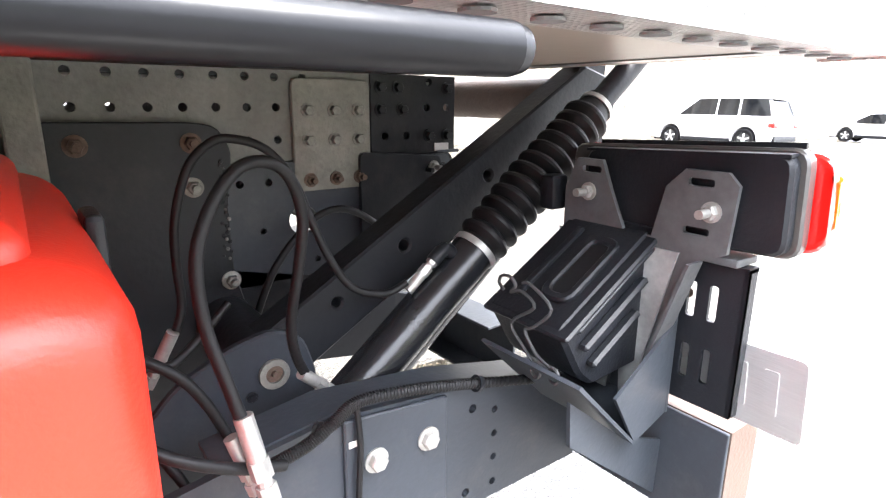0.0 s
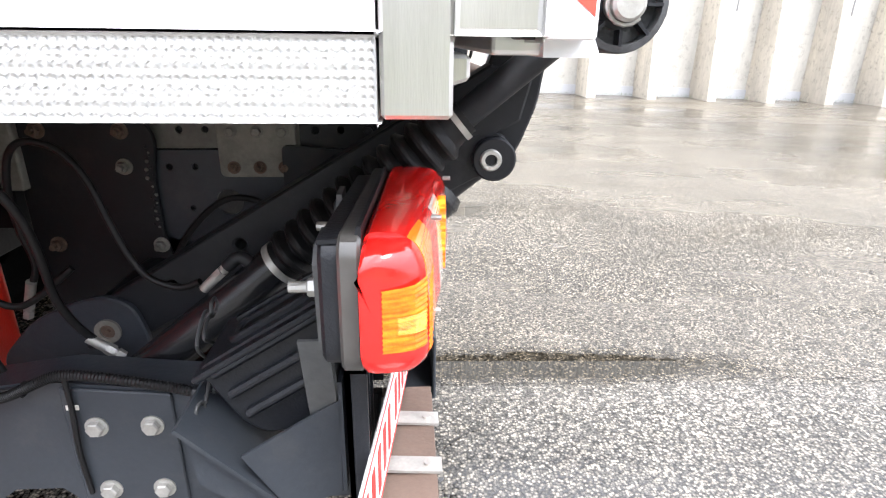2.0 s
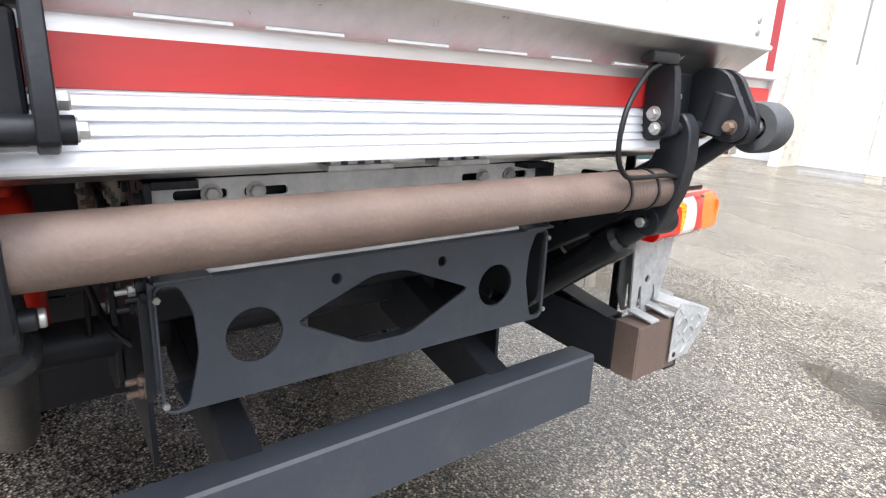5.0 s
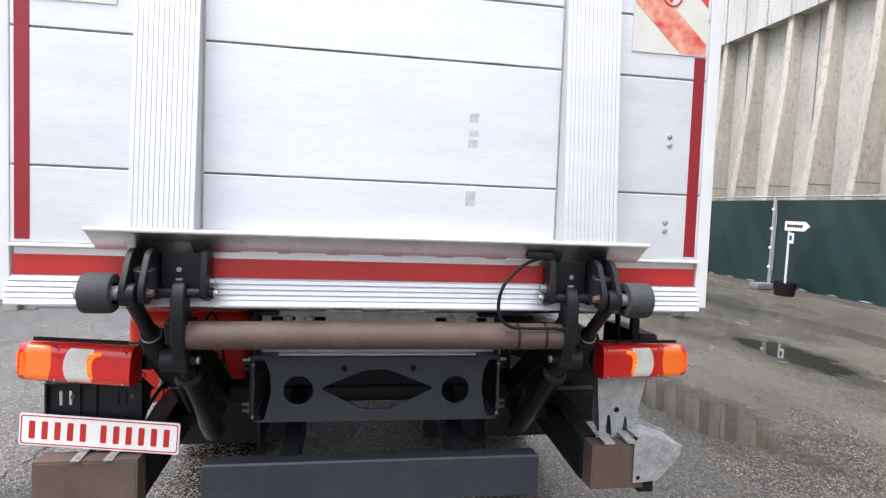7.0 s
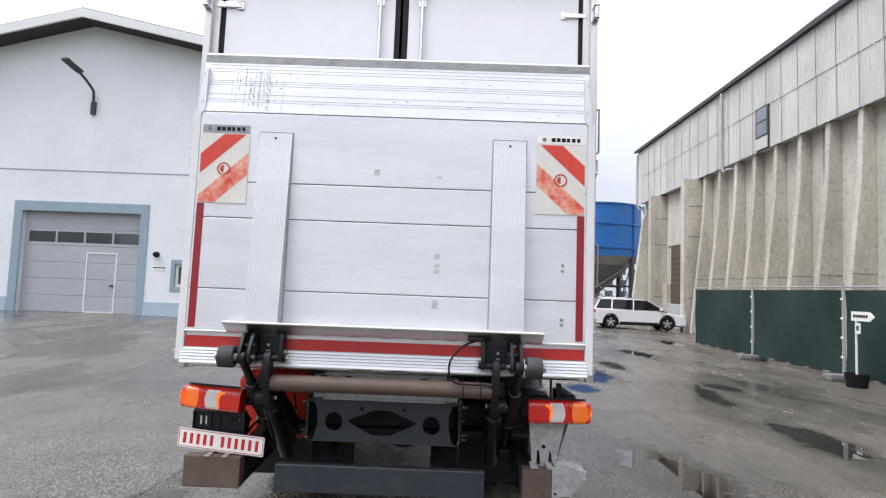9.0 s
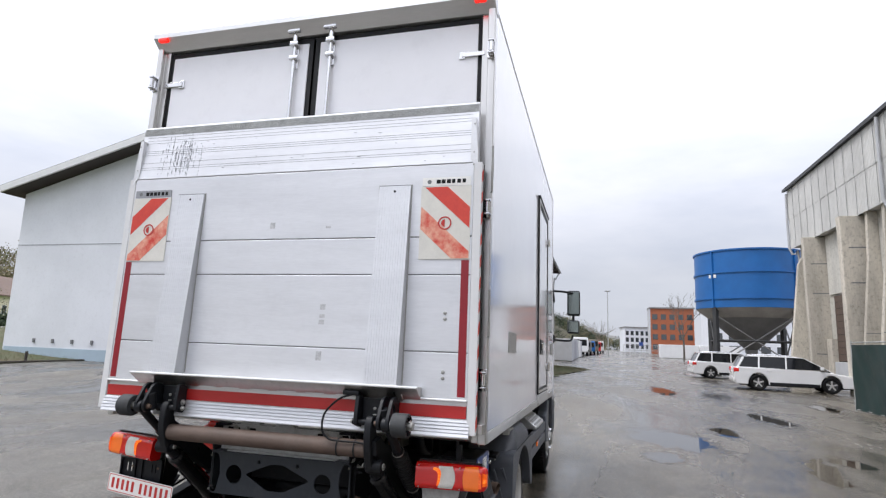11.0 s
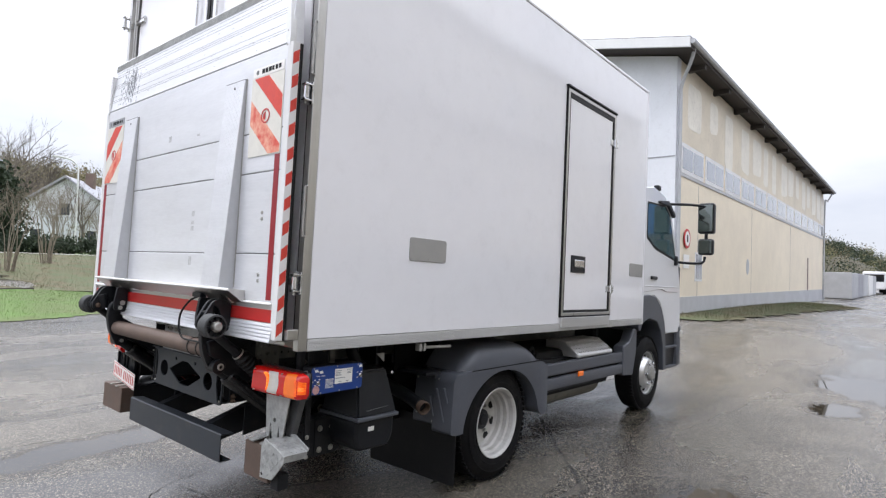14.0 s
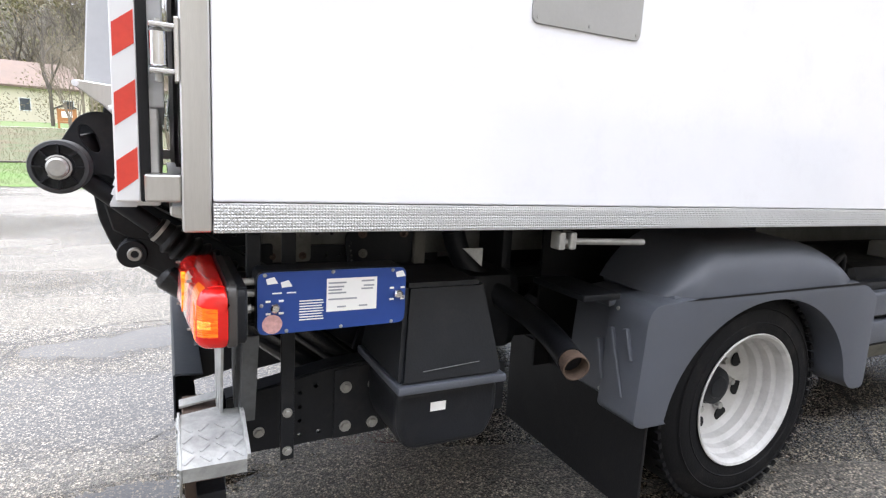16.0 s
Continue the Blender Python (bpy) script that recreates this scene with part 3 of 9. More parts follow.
def thing(name, label, category, at=(0, 0, 0), rz=0, group="", kind=""):
    ob = new(name)
    ob.empty_display_size = 0.2
    ob.matrix_basis = pose(*at, 0, 0, rz)
    return tagged(ob, label, category, group, kind)


# ---- the truck: rear at x = 0, front towards -x, nose a little low ----
truck = thing("box_truck", "white box truck with upright aluminium tail lift on wet tarmac", "truck")
truck.matrix_basis = pose(0, 0, 0, 0, -1.35, 0)
BX0, BX1, BY, BZ0, BZ1 = -4.235, 0.03, 1.18, 1.075, 3.565


def both(name, make, material, label="", parent=None):
    """The same part on both sides of the truck; make(side) returns its bmesh."""
    return [part(name, make(s), material, parent or truck, label) for s in (-1, 1)]


# box body
for s, nm in ((1, "side_wall"), (-1, "side_wall")):
    wall = part(nm, bm_box((BX0, s * 1.135, 1.134), (BX1 - 0.002, s * BY, 3.53), 0.004), white_gelcoat, truck, "smooth glossy white side wall of the box")
    part("lower_rail", bm_box((BX0, s * 1.12, BZ0), (BX1 - 0.002, s * (BY + 0.003), 1.132), 0.003), alu_dimpled, truck, "bare aluminium lower rail with embossed pattern")
    part("upper_rail", bm_prism(round2([(s * 1.10, 3.53), (s * (BY + 0.004), 3.53), (s * (BY + 0.004), 3.56), (s * 1.15, 3.585), (s * 1.10, 3.585)], 0.01), "x", BX0 - 0.004, BX1 + 0.03), alu, truck)
    part("front_corner_strip", bm_box((BX0 - 0.012, s * 1.12, BZ0), (BX0 + 0.03, s * (BY + 0.004), 3.56), 0.006), white_gelcoat, truck)
part("roof", bm_box((BX0, -1.12, 3.55), (BX1, 1.12, 3.58)), white_gelcoat, truck)
part("front_wall", bm_box((BX0 - 0.01, -1.13, 1.09), (BX0 + 0.04, 1.13, 3.56)), white_gelcoat, truck)
part("floor", bm_box((BX0 + 0.04, -1.12, 1.08), (BX1 - 0.01, 1.12, 1.128)), beige_floor, truck, "beige coated underside of the box floor")
# embossed dots of the lower rail, nearest stretch on each side
for s in (1, -1):
    bm = bmesh.new()
    for i in range(130):
        for j in range(6):
            x = 0.015 - i * 0.0085 - (j % 2) * 0.00425
            bm_prism([(x - 0.0026, 1.0815 + j * 0.0083), (x, 1.0797 + j * 0.0083), (x + 0.0026, 1.0815 + j * 0.0083), (x, 1.0833 + j * 0.0083)], "y", s * (BY + 0.0025), s * (BY + 0.0042), bm=bm)
    tagged(part("rail_embossing", bm, alu, truck, "", 0), kind="stuff")
# oval drain slots under the left rail
for i in range(12):
    part("drain_slot", bm_lathe([(0, 0), (0.011, 0), (0.011, 0.002), (0, 0.002)], (-0.62 + i * 0.055, -1.155, 1.0735), (-0.62 + i * 0.055, -1.155, 1.0), 12), seam_grey, truck)

# rear frame
for s in (-1, 1):
    post = part("rear_post", bm_prism([(0.03, s * 1.182), (0.03, s * 1.10), (0.05, s * 1.10), (0.05, s * 1.14), (0.08, s * 1.14), (0.08, s * 1.182)], "z", BZ0 + 0.002, 3.56, bevel=0.003), stainless, truck, "brushed stainless corner post")
    part("bump_stop", bm_box((0.08, s * 1.12, 1.132), (0.140, s * 1.178, 1.182), 0.004), stainless, truck, "small stainless bracket at the foot of the post")
part("rear_sill", bm_prism([(-0.06, 1.078), (0.045, 1.082), (0.10, 1.098), (0.10, 1.118), (-0.06, 1.118)], "y", -1.10, 1.10, bevel=0.003), stainless, truck, "stainless rear sill")
part("rear_header", bm_prism([(0.0, 3.50), (0.06, 3.50), (0.135, 3.565), (0.135, 3.60), (0.0, 3.60)], "y", -1.185, 1.185, bevel=0.004), alu, truck, "aluminium header with a small eave")
for s in (-1, 1):
    part("marker_lamp", bm_box((0.115, s * 1.10 - 0.035, 3.535), (0.145, s * 1.10 + 0.035, 3.562), 0.006), lamp_red_lit, truck, "small lit red marker lamp")
# rear doors
for s in (-1, 1):
    y0, y1 = (0.008, 1.105) if s > 0 else (-1.105, -0.008)
    door = part("rear_door", bm_box((0.0, y0 + 0.035, 1.16), (0.042, y1 - 0.03, 3.455), 0.004), white_gelcoat, truck, "plain white rear door leaf")
    part("seal", bm_prism([(y0, 1.13), (y1, 1.13), (y1, 3.49), (y0, 3.49)], "x", 0.004, 0.036, holes=[[(y0 + 0.036, 1.165), (y1 - 0.032, 1.165), (y1 - 0.032, 3.45), (y0 + 0.036, 3.45)]]), rubber, door, "black rubber door seal")
    yb = s * 0.127
    bar = part("lock_bar", bm_cyl((0.062, yb, 1.15), (0.062, yb, 3.46), 0.011, 14), chrome, door, "chromed vertical lock bar")
    bm = bm_box((0.043, yb - 0.022, 3.28), (0.052, yb + 0.022, 3.46), 0.002)
    bm_box((0.05, yb - 0.03, 3.43), (0.085, yb + 0.03, 3.46), 0.006, bm)
    bm_box((0.05, yb - 0.03, 3.335), (0.08, yb + 0.03, 3.36), 0.005, bm)
    bm_cyl((0.062, yb, 3.44), (0.062, yb, 3.53), 0.018, 14, bm=bm)
    bm_box((0.06, yb - 0.045, 3.515), (0.10, yb + 0.045, 3.54), 0.006, bm)
    part("lock_keeper", bm, chrome, door, "chromed lock keeper")
    for zh in (3.255, 2.31, 1.398):
        bm = bm_box((0.043, s * 0.98, zh - 0.014), (0.054, s * 1.12, zh + 0.014), 0.003)
        bm_box((0.043, s * 0.965, zh - 0.024), (0.050, s * 1.0, zh + 0.024), 0.003, bm)
        hg = part("hinge", bm, chrome, door, "chromed strap hinge")
        part("hinge_leaf", bm_box((0.080, min(s * 1.14, s * 1.184), zh - 0.055), (0.088, max(s * 1.14, s * 1.184), zh + 0.055), 0.002), chrome, hg)
        part("hinge_barrel", bm_cyl((0.112, s * 1.168, zh - 0.030), (0.112, s * 1.168, zh + 0.030), 0.015, 14, bevel=0.002), chrome, hg)
        for dz in (-0.038, 0.038):
            part("hinge_lug", bm_box((0.086, min(s * 1.150, s * 1.184), zh + dz - 0.0045), (0.127, max(s * 1.150, s * 1.184), zh + dz + 0.0045), 0.002), chrome, hg)
        part("hinge_pin", bm_cyl((0.112, s * 1.168, zh - 0.056), (0.112, s * 1.168, zh + 0.050), 0.007, 12), zinc, hg)
# rubber buffers and rods seen in the gap between post and platform
for z0, z1 in ((1.62, 1.86), (2.40, 2.66)):
    part("retaining_rod", bm_sweep([(0.085, 1.184, z0), (0.10, 1.19, z0), (0.10, 1.19, z1), (0.085, 1.184, z1)], 0.006, 8, 1), zinc, truck)

# side door on the right
door = part("side_door", bm_box((-3.318, 1.172, 1.235), (-2.475, 1.190, 3.01), 0.006), white_gelcoat, truck, "white side door in a black seal, closed")
part("seal", bm_prism([(-3.385, 1.185), (-2.42, 1.185), (-2.42, 3.085), (-3.385, 3.085)], "y", 1.176, 1.194, holes=[[(-3.326, 1.245), (-2.478, 1.245), (-2.478, 3.0), (-3.326, 3.0)]], bevel=0.003), rubber, door, "black rubber door seal")
part("frame_strip", bm_prism([(-3.372, 1.198), (-2.433, 1.198), (-2.433, 3.072), (-3.372, 3.072)], "y", 1.180, 1.1975, holes=[[(-3.350, 1.222), (-2.457, 1.222), (-2.457, 3.046), (-3.350, 3.046)]], bevel=0.002), stainless, door, "grey metal strip round the door")
part("drip_rail", bm_box((-3.40, 1.178, 3.085), (-2.41, 1.205, 3.10), 0.004), black_plastic, door)
part("sill", bm_box((-3.36, 1.176, 1.10), (-2.44, 1.20, 1.183), 0.005), alu, door, "aluminium door sill")
lock = part("lock_recess", bm_box((-2.83, 1.188, 1.555), (-2.575, 1.20, 1.70), 0.012), black_plastic, door, "black recessed door lock")
part("handle", bm_box((-2.79, 1.198, 1.60), (-2.62, 1.212, 1.665), 0.012), chrome, lock, "chromed paddle handle")
for z in (2.80, 1.43):
    bm = bm_box((-3.43, 1.186, z - 0.03), (-3.27, 1.200, z + 0.03), 0.005)
    bm_cyl((-3.352, 1.205, z - 0.04), (-3.352, 1.205, z + 0.04), 0.014, 12, bm=bm)
    part("hinge", bm, chrome, door, "chromed door hinge")
for x0, x1, z0, z1 in ((-0.968, -0.643, 1.547, 1.683), (-4.185, -3.845, 1.567, 1.697)):
    patch = part("cover_plate", bm_prism(round2([(x0, z0), (x1, z0), (x1, z1), (x0, z1)], 0.02), "y", 1.178, 1.185, bevel=0.0015), patch_grey, truck, "grey metal cover plate riveted to the side")
    for x in (x0 + 0.015, (x0 + x1) / 2, x1 - 0.015):
        for z in (z0 + 0.014, z1 - 0.014):
            part("rivet", bm_cyl((x, 1.184, z), (x, 1.187, z), 0.004, 10), zinc, patch)

# ---- tail lift platform, folded upright ----
PX0, PX1 = 0.105, 0.185
bm = bm_box((PX0, -1.108, 1.30), (PX1 - 0.006, 1.108, 2.54), 0.003)
platform = part("lift_platform", bm, platform_alu, truck, "scuffed aluminium lift platform, folded upright")
for z0, z1 in ((1.303, 1.527), (1.533, 1.927), (1.933, 2.132), (2.138, 2.537)):
    part("plank", bm_box((PX1 - 0.01, -1.105, z0), (PX1, 1.105, z1), 0.0025), platform_alu, platform)
tip = part("platform_tip", bm_prism([(PX0, 2.541), (PX1 + 0.002, 2.541), (PX1 - 0.035, 2.90), (PX0 + 0.02, 2.915)], "y", -1.12, 1.12, bevel=0.003), platform_alu, platform, "tapered ribbed tip of the platform, scratched")
for h in (0.062, 0.076, 0.108, 0.164, 0.178, 0.191, 0.247, 0.265, 0.288):
    x = PX1 + 0.002 - 0.037 * h / 0.36
    part("rib_line", bm_box((x - 0.004, -1.085, 2.541 + h), (x + 0.0006, 1.085, 2.541 + h + 0.0016)), seam_grey, tip, "", 0)
bm = bmesh.new()
rs = random.Random(4)
for k in range(30):
    yy = -0.80 + rs.gauss(0, 0.075)
    hh = rs.uniform(0.0, 0.12)
    while hh < rs.uniform(0.18, 0.33):
        ln = rs.uniform(0.004, 0.03)
        x = PX1 + 0.002 - 0.037 * (hh + ln / 2) / 0.36
        bm_box((x - 0.002, yy, 2.541 + hh), (x + 0.0021, yy + rs.uniform(0.0004, 0.0011), 2.541 + hh + ln), 0.0, bm)
        yy += rs.gauss(0, 0.0007)
        hh += ln + rs.uniform(0.004, 0.03)
for k in range(26):
    yy, hh = rs.uniform(-1.0, 1.0), rs.uniform(0.02, 0.29)
    x = PX1 + 0.002 - 0.037 * hh / 0.36
    bm_box((x - 0.002, yy, 2.541 + hh), (x + 0.0021, yy + rs.uniform(0.003, 0.02), 2.541 + hh + rs.uniform(0.001, 0.004)), 0.0, bm)
tagged(part("scratch_field", bm, print_grey, tip, "", 0), kind="stuff")
for zz in (1.53, 1.93, 2.135):
    part("seam", bm_box((PX1 - 0.008, -1.10, zz - 0.003), (PX1 - 0.0025, 1.10, zz + 0.003)), seam_grey, platform, "", 0)
for k in range(16):
    yy, zz, ln = rs.uniform(-0.5, 0.45), rs.choice((1.53, 1.93, 1.93, 2.135, 1.53)), rs.uniform(0.03, 0.16)
    part("seam_scuff", bm_box((PX1 - 0.002, yy, zz + 0.003), (PX1 + 0.0008, yy + ln, zz + rs.uniform(0.0045, 0.0065))), glue_grey, platform, "", 0)
bm = bmesh.new()
for k in range(8):
    h = 0.305 + k * 0.006
    x = PX1 + 0.002 - 0.037 * h / 0.36
    bm_box((x - 0.004, -1.118, 2.541 + h), (x + 0.002, 1.118, 2.541 + h + 0.0032), 0.0, bm)
part("grip_edge", bm, galvanized, tip, "grey toothed grip edge")
for s in (-1, 1):
    bm = bm_prism([(s * 1.085, 2.56), (s * 1.125, 2.50), (s * 1.125, 2.60), (s * 1.108, 2.80), (s * 1.085, 2.80)], "x", PX1 - 0.03, PX1 + 0.0035)
    guard = part("corner_guard", bm, alu, tip)
    for z in (2.53, 2.60, 2.76):
        part("rivet", bm_lathe([(0.005, 0), (0.004, 0.002), (0, 0.0025)], (PX1 + 0.0035, s * 1.104, z), (PX1 + 1, s * 1.104, z), 10), zinc, guard)
# side edge profiles, taped red and white on the right
for s in (-1, 1):
    edge = part("edge_profile", bm_box((0.147, min(s * 1.106, s * 1.150), 1.13), (PX1 + 0.002, max(s * 1.106, s * 1.150), 2.54), 0.003), white_trim, platform, "edge profile of the platform with red and white tape")
    part("edge_lip", bm_box((0.130, min(s * 1.106, s * 1.156), 1.13), (0.147, max(s * 1.106, s * 1.152), 2.54), 0.003), rubber, edge)
    for i in range(12):
        z = 1.146 + i * 0.1165
        part("tape", bm_prism([(0.150, z + 0.026), (0.1835, z), (0.1835, z + 0.056), (0.150, z + 0.082)], "y", s * 1.1495, s * 1.1508), board_red, edge, "", 0)
# red reflective strips on the face
for s in (-1, 1):
    part("red_strip", bm_box((PX1 - 0.001, s * 1.052, 1.312), (PX1 + 0.0015, s * 1.093, 2.008)), dull_red, platform, "dark red reflective strip", 0)
# lower closing beam of the platform
beam = part("lower_beam", bm_box((PX0 + 0.01, -1.105, 1.118), (PX1 - 0.012, 1.105, 1.30), 0.004), alu, platform, "ribbed aluminium lower beam")
part("ledge", bm_prism([(PX1 - 0.02, 1.286), (PX1 + 0.012, 1.290), (PX1 + 0.012, 1.298), (PX1 - 0.02, 1.306)], "y", -1.105, 1.105, bevel=0.002), white_trim, beam)
part("red_band", bm_box((PX1 - 0.014, -1.10, 1.207), (PX1 - 0.003, 1.10, 1.267), 0.001), red_stripe, beam, "wide red reflective band")
steps_out = [(PX1 - 0.03, 1.205), (PX1 - 0.006, 1.205)]
for k in range(4):
    z = 1.203 - k * 0.0165
    steps_out += [(PX1 - 0.006 + 0.003 * k, z), (PX1 - 0.001 + 0.003 * k, z - 0.003), (PX1 + 0.0025 + 0.003 * k, z - 0.0135), (PX1 - 0.002 + 0.003 * k, z - 0.0155)]
steps_out += [(PX1 + 0.008, 1.136), (PX1 + 0.014, 1.122), (PX1 + 0.013, 1.117), (PX1 - 0.03, 1.117)]
part("stepped_profile", bm_prism(steps_out, "y", -1.118, 1.118), platform_alu, beam, "pale stepped aluminium profile")
# wedge profiles that carry the platform
for s in (-1, 1):
    # base greyer than the white ribs, so groove shade is painted in
    wedge = part("wedge_profile", bm_prism([(PX1 - 0.004, 1.352), (PX1 + 0.081, 1.352), (PX1 + 0.010, 2.425), (PX1 - 0.004, 2.425)], "y", s * 0.572, s * 0.757, bevel=0.002), wedge_shade_grey, platform, "tapered white wedge profile with fine grooves")
    for k in range(13):
        y = s * (0.5795 + k * 0.01417)
        part("groove_rib", bm_prism([(PX1 + 0.080, 1.355), (PX1 + 0.083, 1.355), (PX1 + 0.0125, 2.423), (PX1 + 0.009, 2.423)], "y", y - 0.0063, y + 0.0063), platform_alu, wedge)
    part("top_edge", bm_box((PX1 - 0.002, min(s * 0.572, s * 0.757), 2.424), (PX1 + 0.012, max(s * 0.572, s * 0.757), 2.4275), 0.001), seam_grey, wedge)
    for y in (s * 0.5695, s * 0.7595):
        part("weld_bead", bm_sweep([(PX1 + 0.001, y, 1.36), (PX1 + 0.001, y, 1.72), (PX1 + 0.001, y, 2.08), (PX1 + 0.001, y, 2.43)], 0.0032, 6, 2), zinc, wedge)
    part("bolt_hole", bm_cyl((PX1 + 0.005, s * 0.666, 2.391), (PX1 + 0.0160, s * 0.666, 2.391), 0.007, 12), print_black, wedge)
# ramp ledge across the wedges
flap = part("ledge_profile", bm_prism([(0.184, 1.350), (0.270, 1.357), (0.275, 1.347), (0.268, 1.340), (0.196, 1.288), (0.184, 1.288)], "y", -0.868, 0.868, bevel=0.002), stainless, platform, "sloped aluminium ledge below the wedges")
part("lip", bm_prism(circle2(0.272, 1.350, 0.007, 10), "y", -0.87, 0.87), white_trim, flap)
for y in (-0.45, -0.3, -0.12, 0.05, 0.22, 0.4):
    part("slot", bm_box((0.196, y, 1.288), (0.203, y + 0.11, 1.292)), white_trim, flap, "", 0)
# rivets on the right planks, old label marks
for z in (1.73, 1.70, 1.43, 1.40):
    part("rivet", bm_lathe([(0.010, 0), (0.009, 0.003), (0.004, 0.005), (0, 0.005)], (PX1, 0.975, z), (PX1 + 1, 0.975, z), 14), zinc, platform)
for y, z, h in ((0.276, 1.735, 0.03), (0.276, 1.69, 0.02), (0.274, 1.655, 0.025), (0.272, 1.46, 0.05), (-0.085, 2.20, 0.035), (0.272, 2.195, 0.012)):
    part("glue_mark", bm_box((PX1 - 0.001, y - 0.016, z), (PX1 + 0.0006, y + 0.016, z + h)), glue_grey, platform, "", 0)

# warning boards with a maker's strip
def warning_board(s):
    y0, y1, z0, z1 = (0.816, 1.094, 2.012, 2.413) if s > 0 else (-1.094, -0.816, 2.012, 2.413)
    top = part("warning_board", bm_box((PX1, y0, z0), (PX1 + 0.004, y1, z1)), board_white, truck, "worn red and white striped warning board")
    w, h = y1 - y0, z1 - z0

    def clip(poly, lo, hi, ax):
        for edge_v, keep in ((lo, 1), (hi, -1)):
            out = []
            for i, p in enumerate(poly):
                q = poly[(i + 1) % len(poly)]
                a, b = (p[ax] - edge_v) * keep, (q[ax] - edge_v) * keep
                if a >= 0:
                    out.append(p)
                if a * b < 0:
                    t = a / (a - b)
                    out.append((p[0] + (q[0] - p[0]) * t, p[1] + (q[1] - p[1]) * t))
            poly = out
        return poly

    for c, wid, mt in ((-0.205, 0.115, board_red), (0.035, 0.125, board_worn)):
        # diagonal bands rising towards the outside of the truck
        q = [(-0.3, c - 0.3 * 0.92), (0.3, c + 0.3 * 0.92), (0.3, c + wid + 0.3 * 0.92), (-0.3, c + wid - 0.3 * 0.92)]
        q = clip(clip([(u, v) for u, v in q], -w / 2 + 0.004, w / 2 - 0.004, 0), -h / 2 + 0.004, h / 2 - 0.004, 1)
        if len(q) > 2:
            yc, zc = (y0 + y1) / 2, (z0 + z1) / 2
            part("red_band", bm_prism([(yc + s * u, zc - v) for u, v in q], "x", PX1 + 0.0035, PX1 + 0.005), mt, top, "", 0)
    yc, zc = (y0 + y1) / 2, (z0 + z1) / 2 - 0.005
    part("ring", bm_prism(circle2(yc, zc, 0.037, 28), "x", PX1 + 0.0045, PX1 + 0.0062, holes=[circle2(yc, zc, 0.030, 28)]), plate_red, top, "", 0)
    part("half_disc", bm_prism([(yc, zc - 0.02)] + [(yc - 0.02 * math.sin(math.pi * i / 10), zc - 0.02 * math.cos(math.pi * i / 10)) for i in range(1, 10)] + [(yc, zc + 0.02)], "x", PX1 + 0.0045, PX1 + 0.0062), plate_red, top, "", 0)
    strip = part("maker_strip", bm_box((PX1, y0 + 0.005, z1 + 0.004), (PX1 + 0.0035, y1 - 0.005, z1 + 0.05)), print_grey if s < 0 else plate_white, truck, "pale strip with a dark maker's mark")
    for k, wk in enumerate((0.026, 0.024, 0.026, 0.020, 0.022, 0.020)):
        yk = yc - 0.055 + k * 0.029
        part("mark", bm_box((PX1 + 0.003, yk, z1 + 0.016), (PX1 + 0.0045, yk + wk * 0.9, z1 + 0.038), 0.0), print_black, strip, "", 0)
    part("badge", bm_prism(circle2(yc - 0.095, z1 + 0.027, 0.012), "x", PX1 + 0.003, PX1 + 0.0042), seam_grey, strip, "", 0)


for s in (-1, 1):
    warning_board(s)

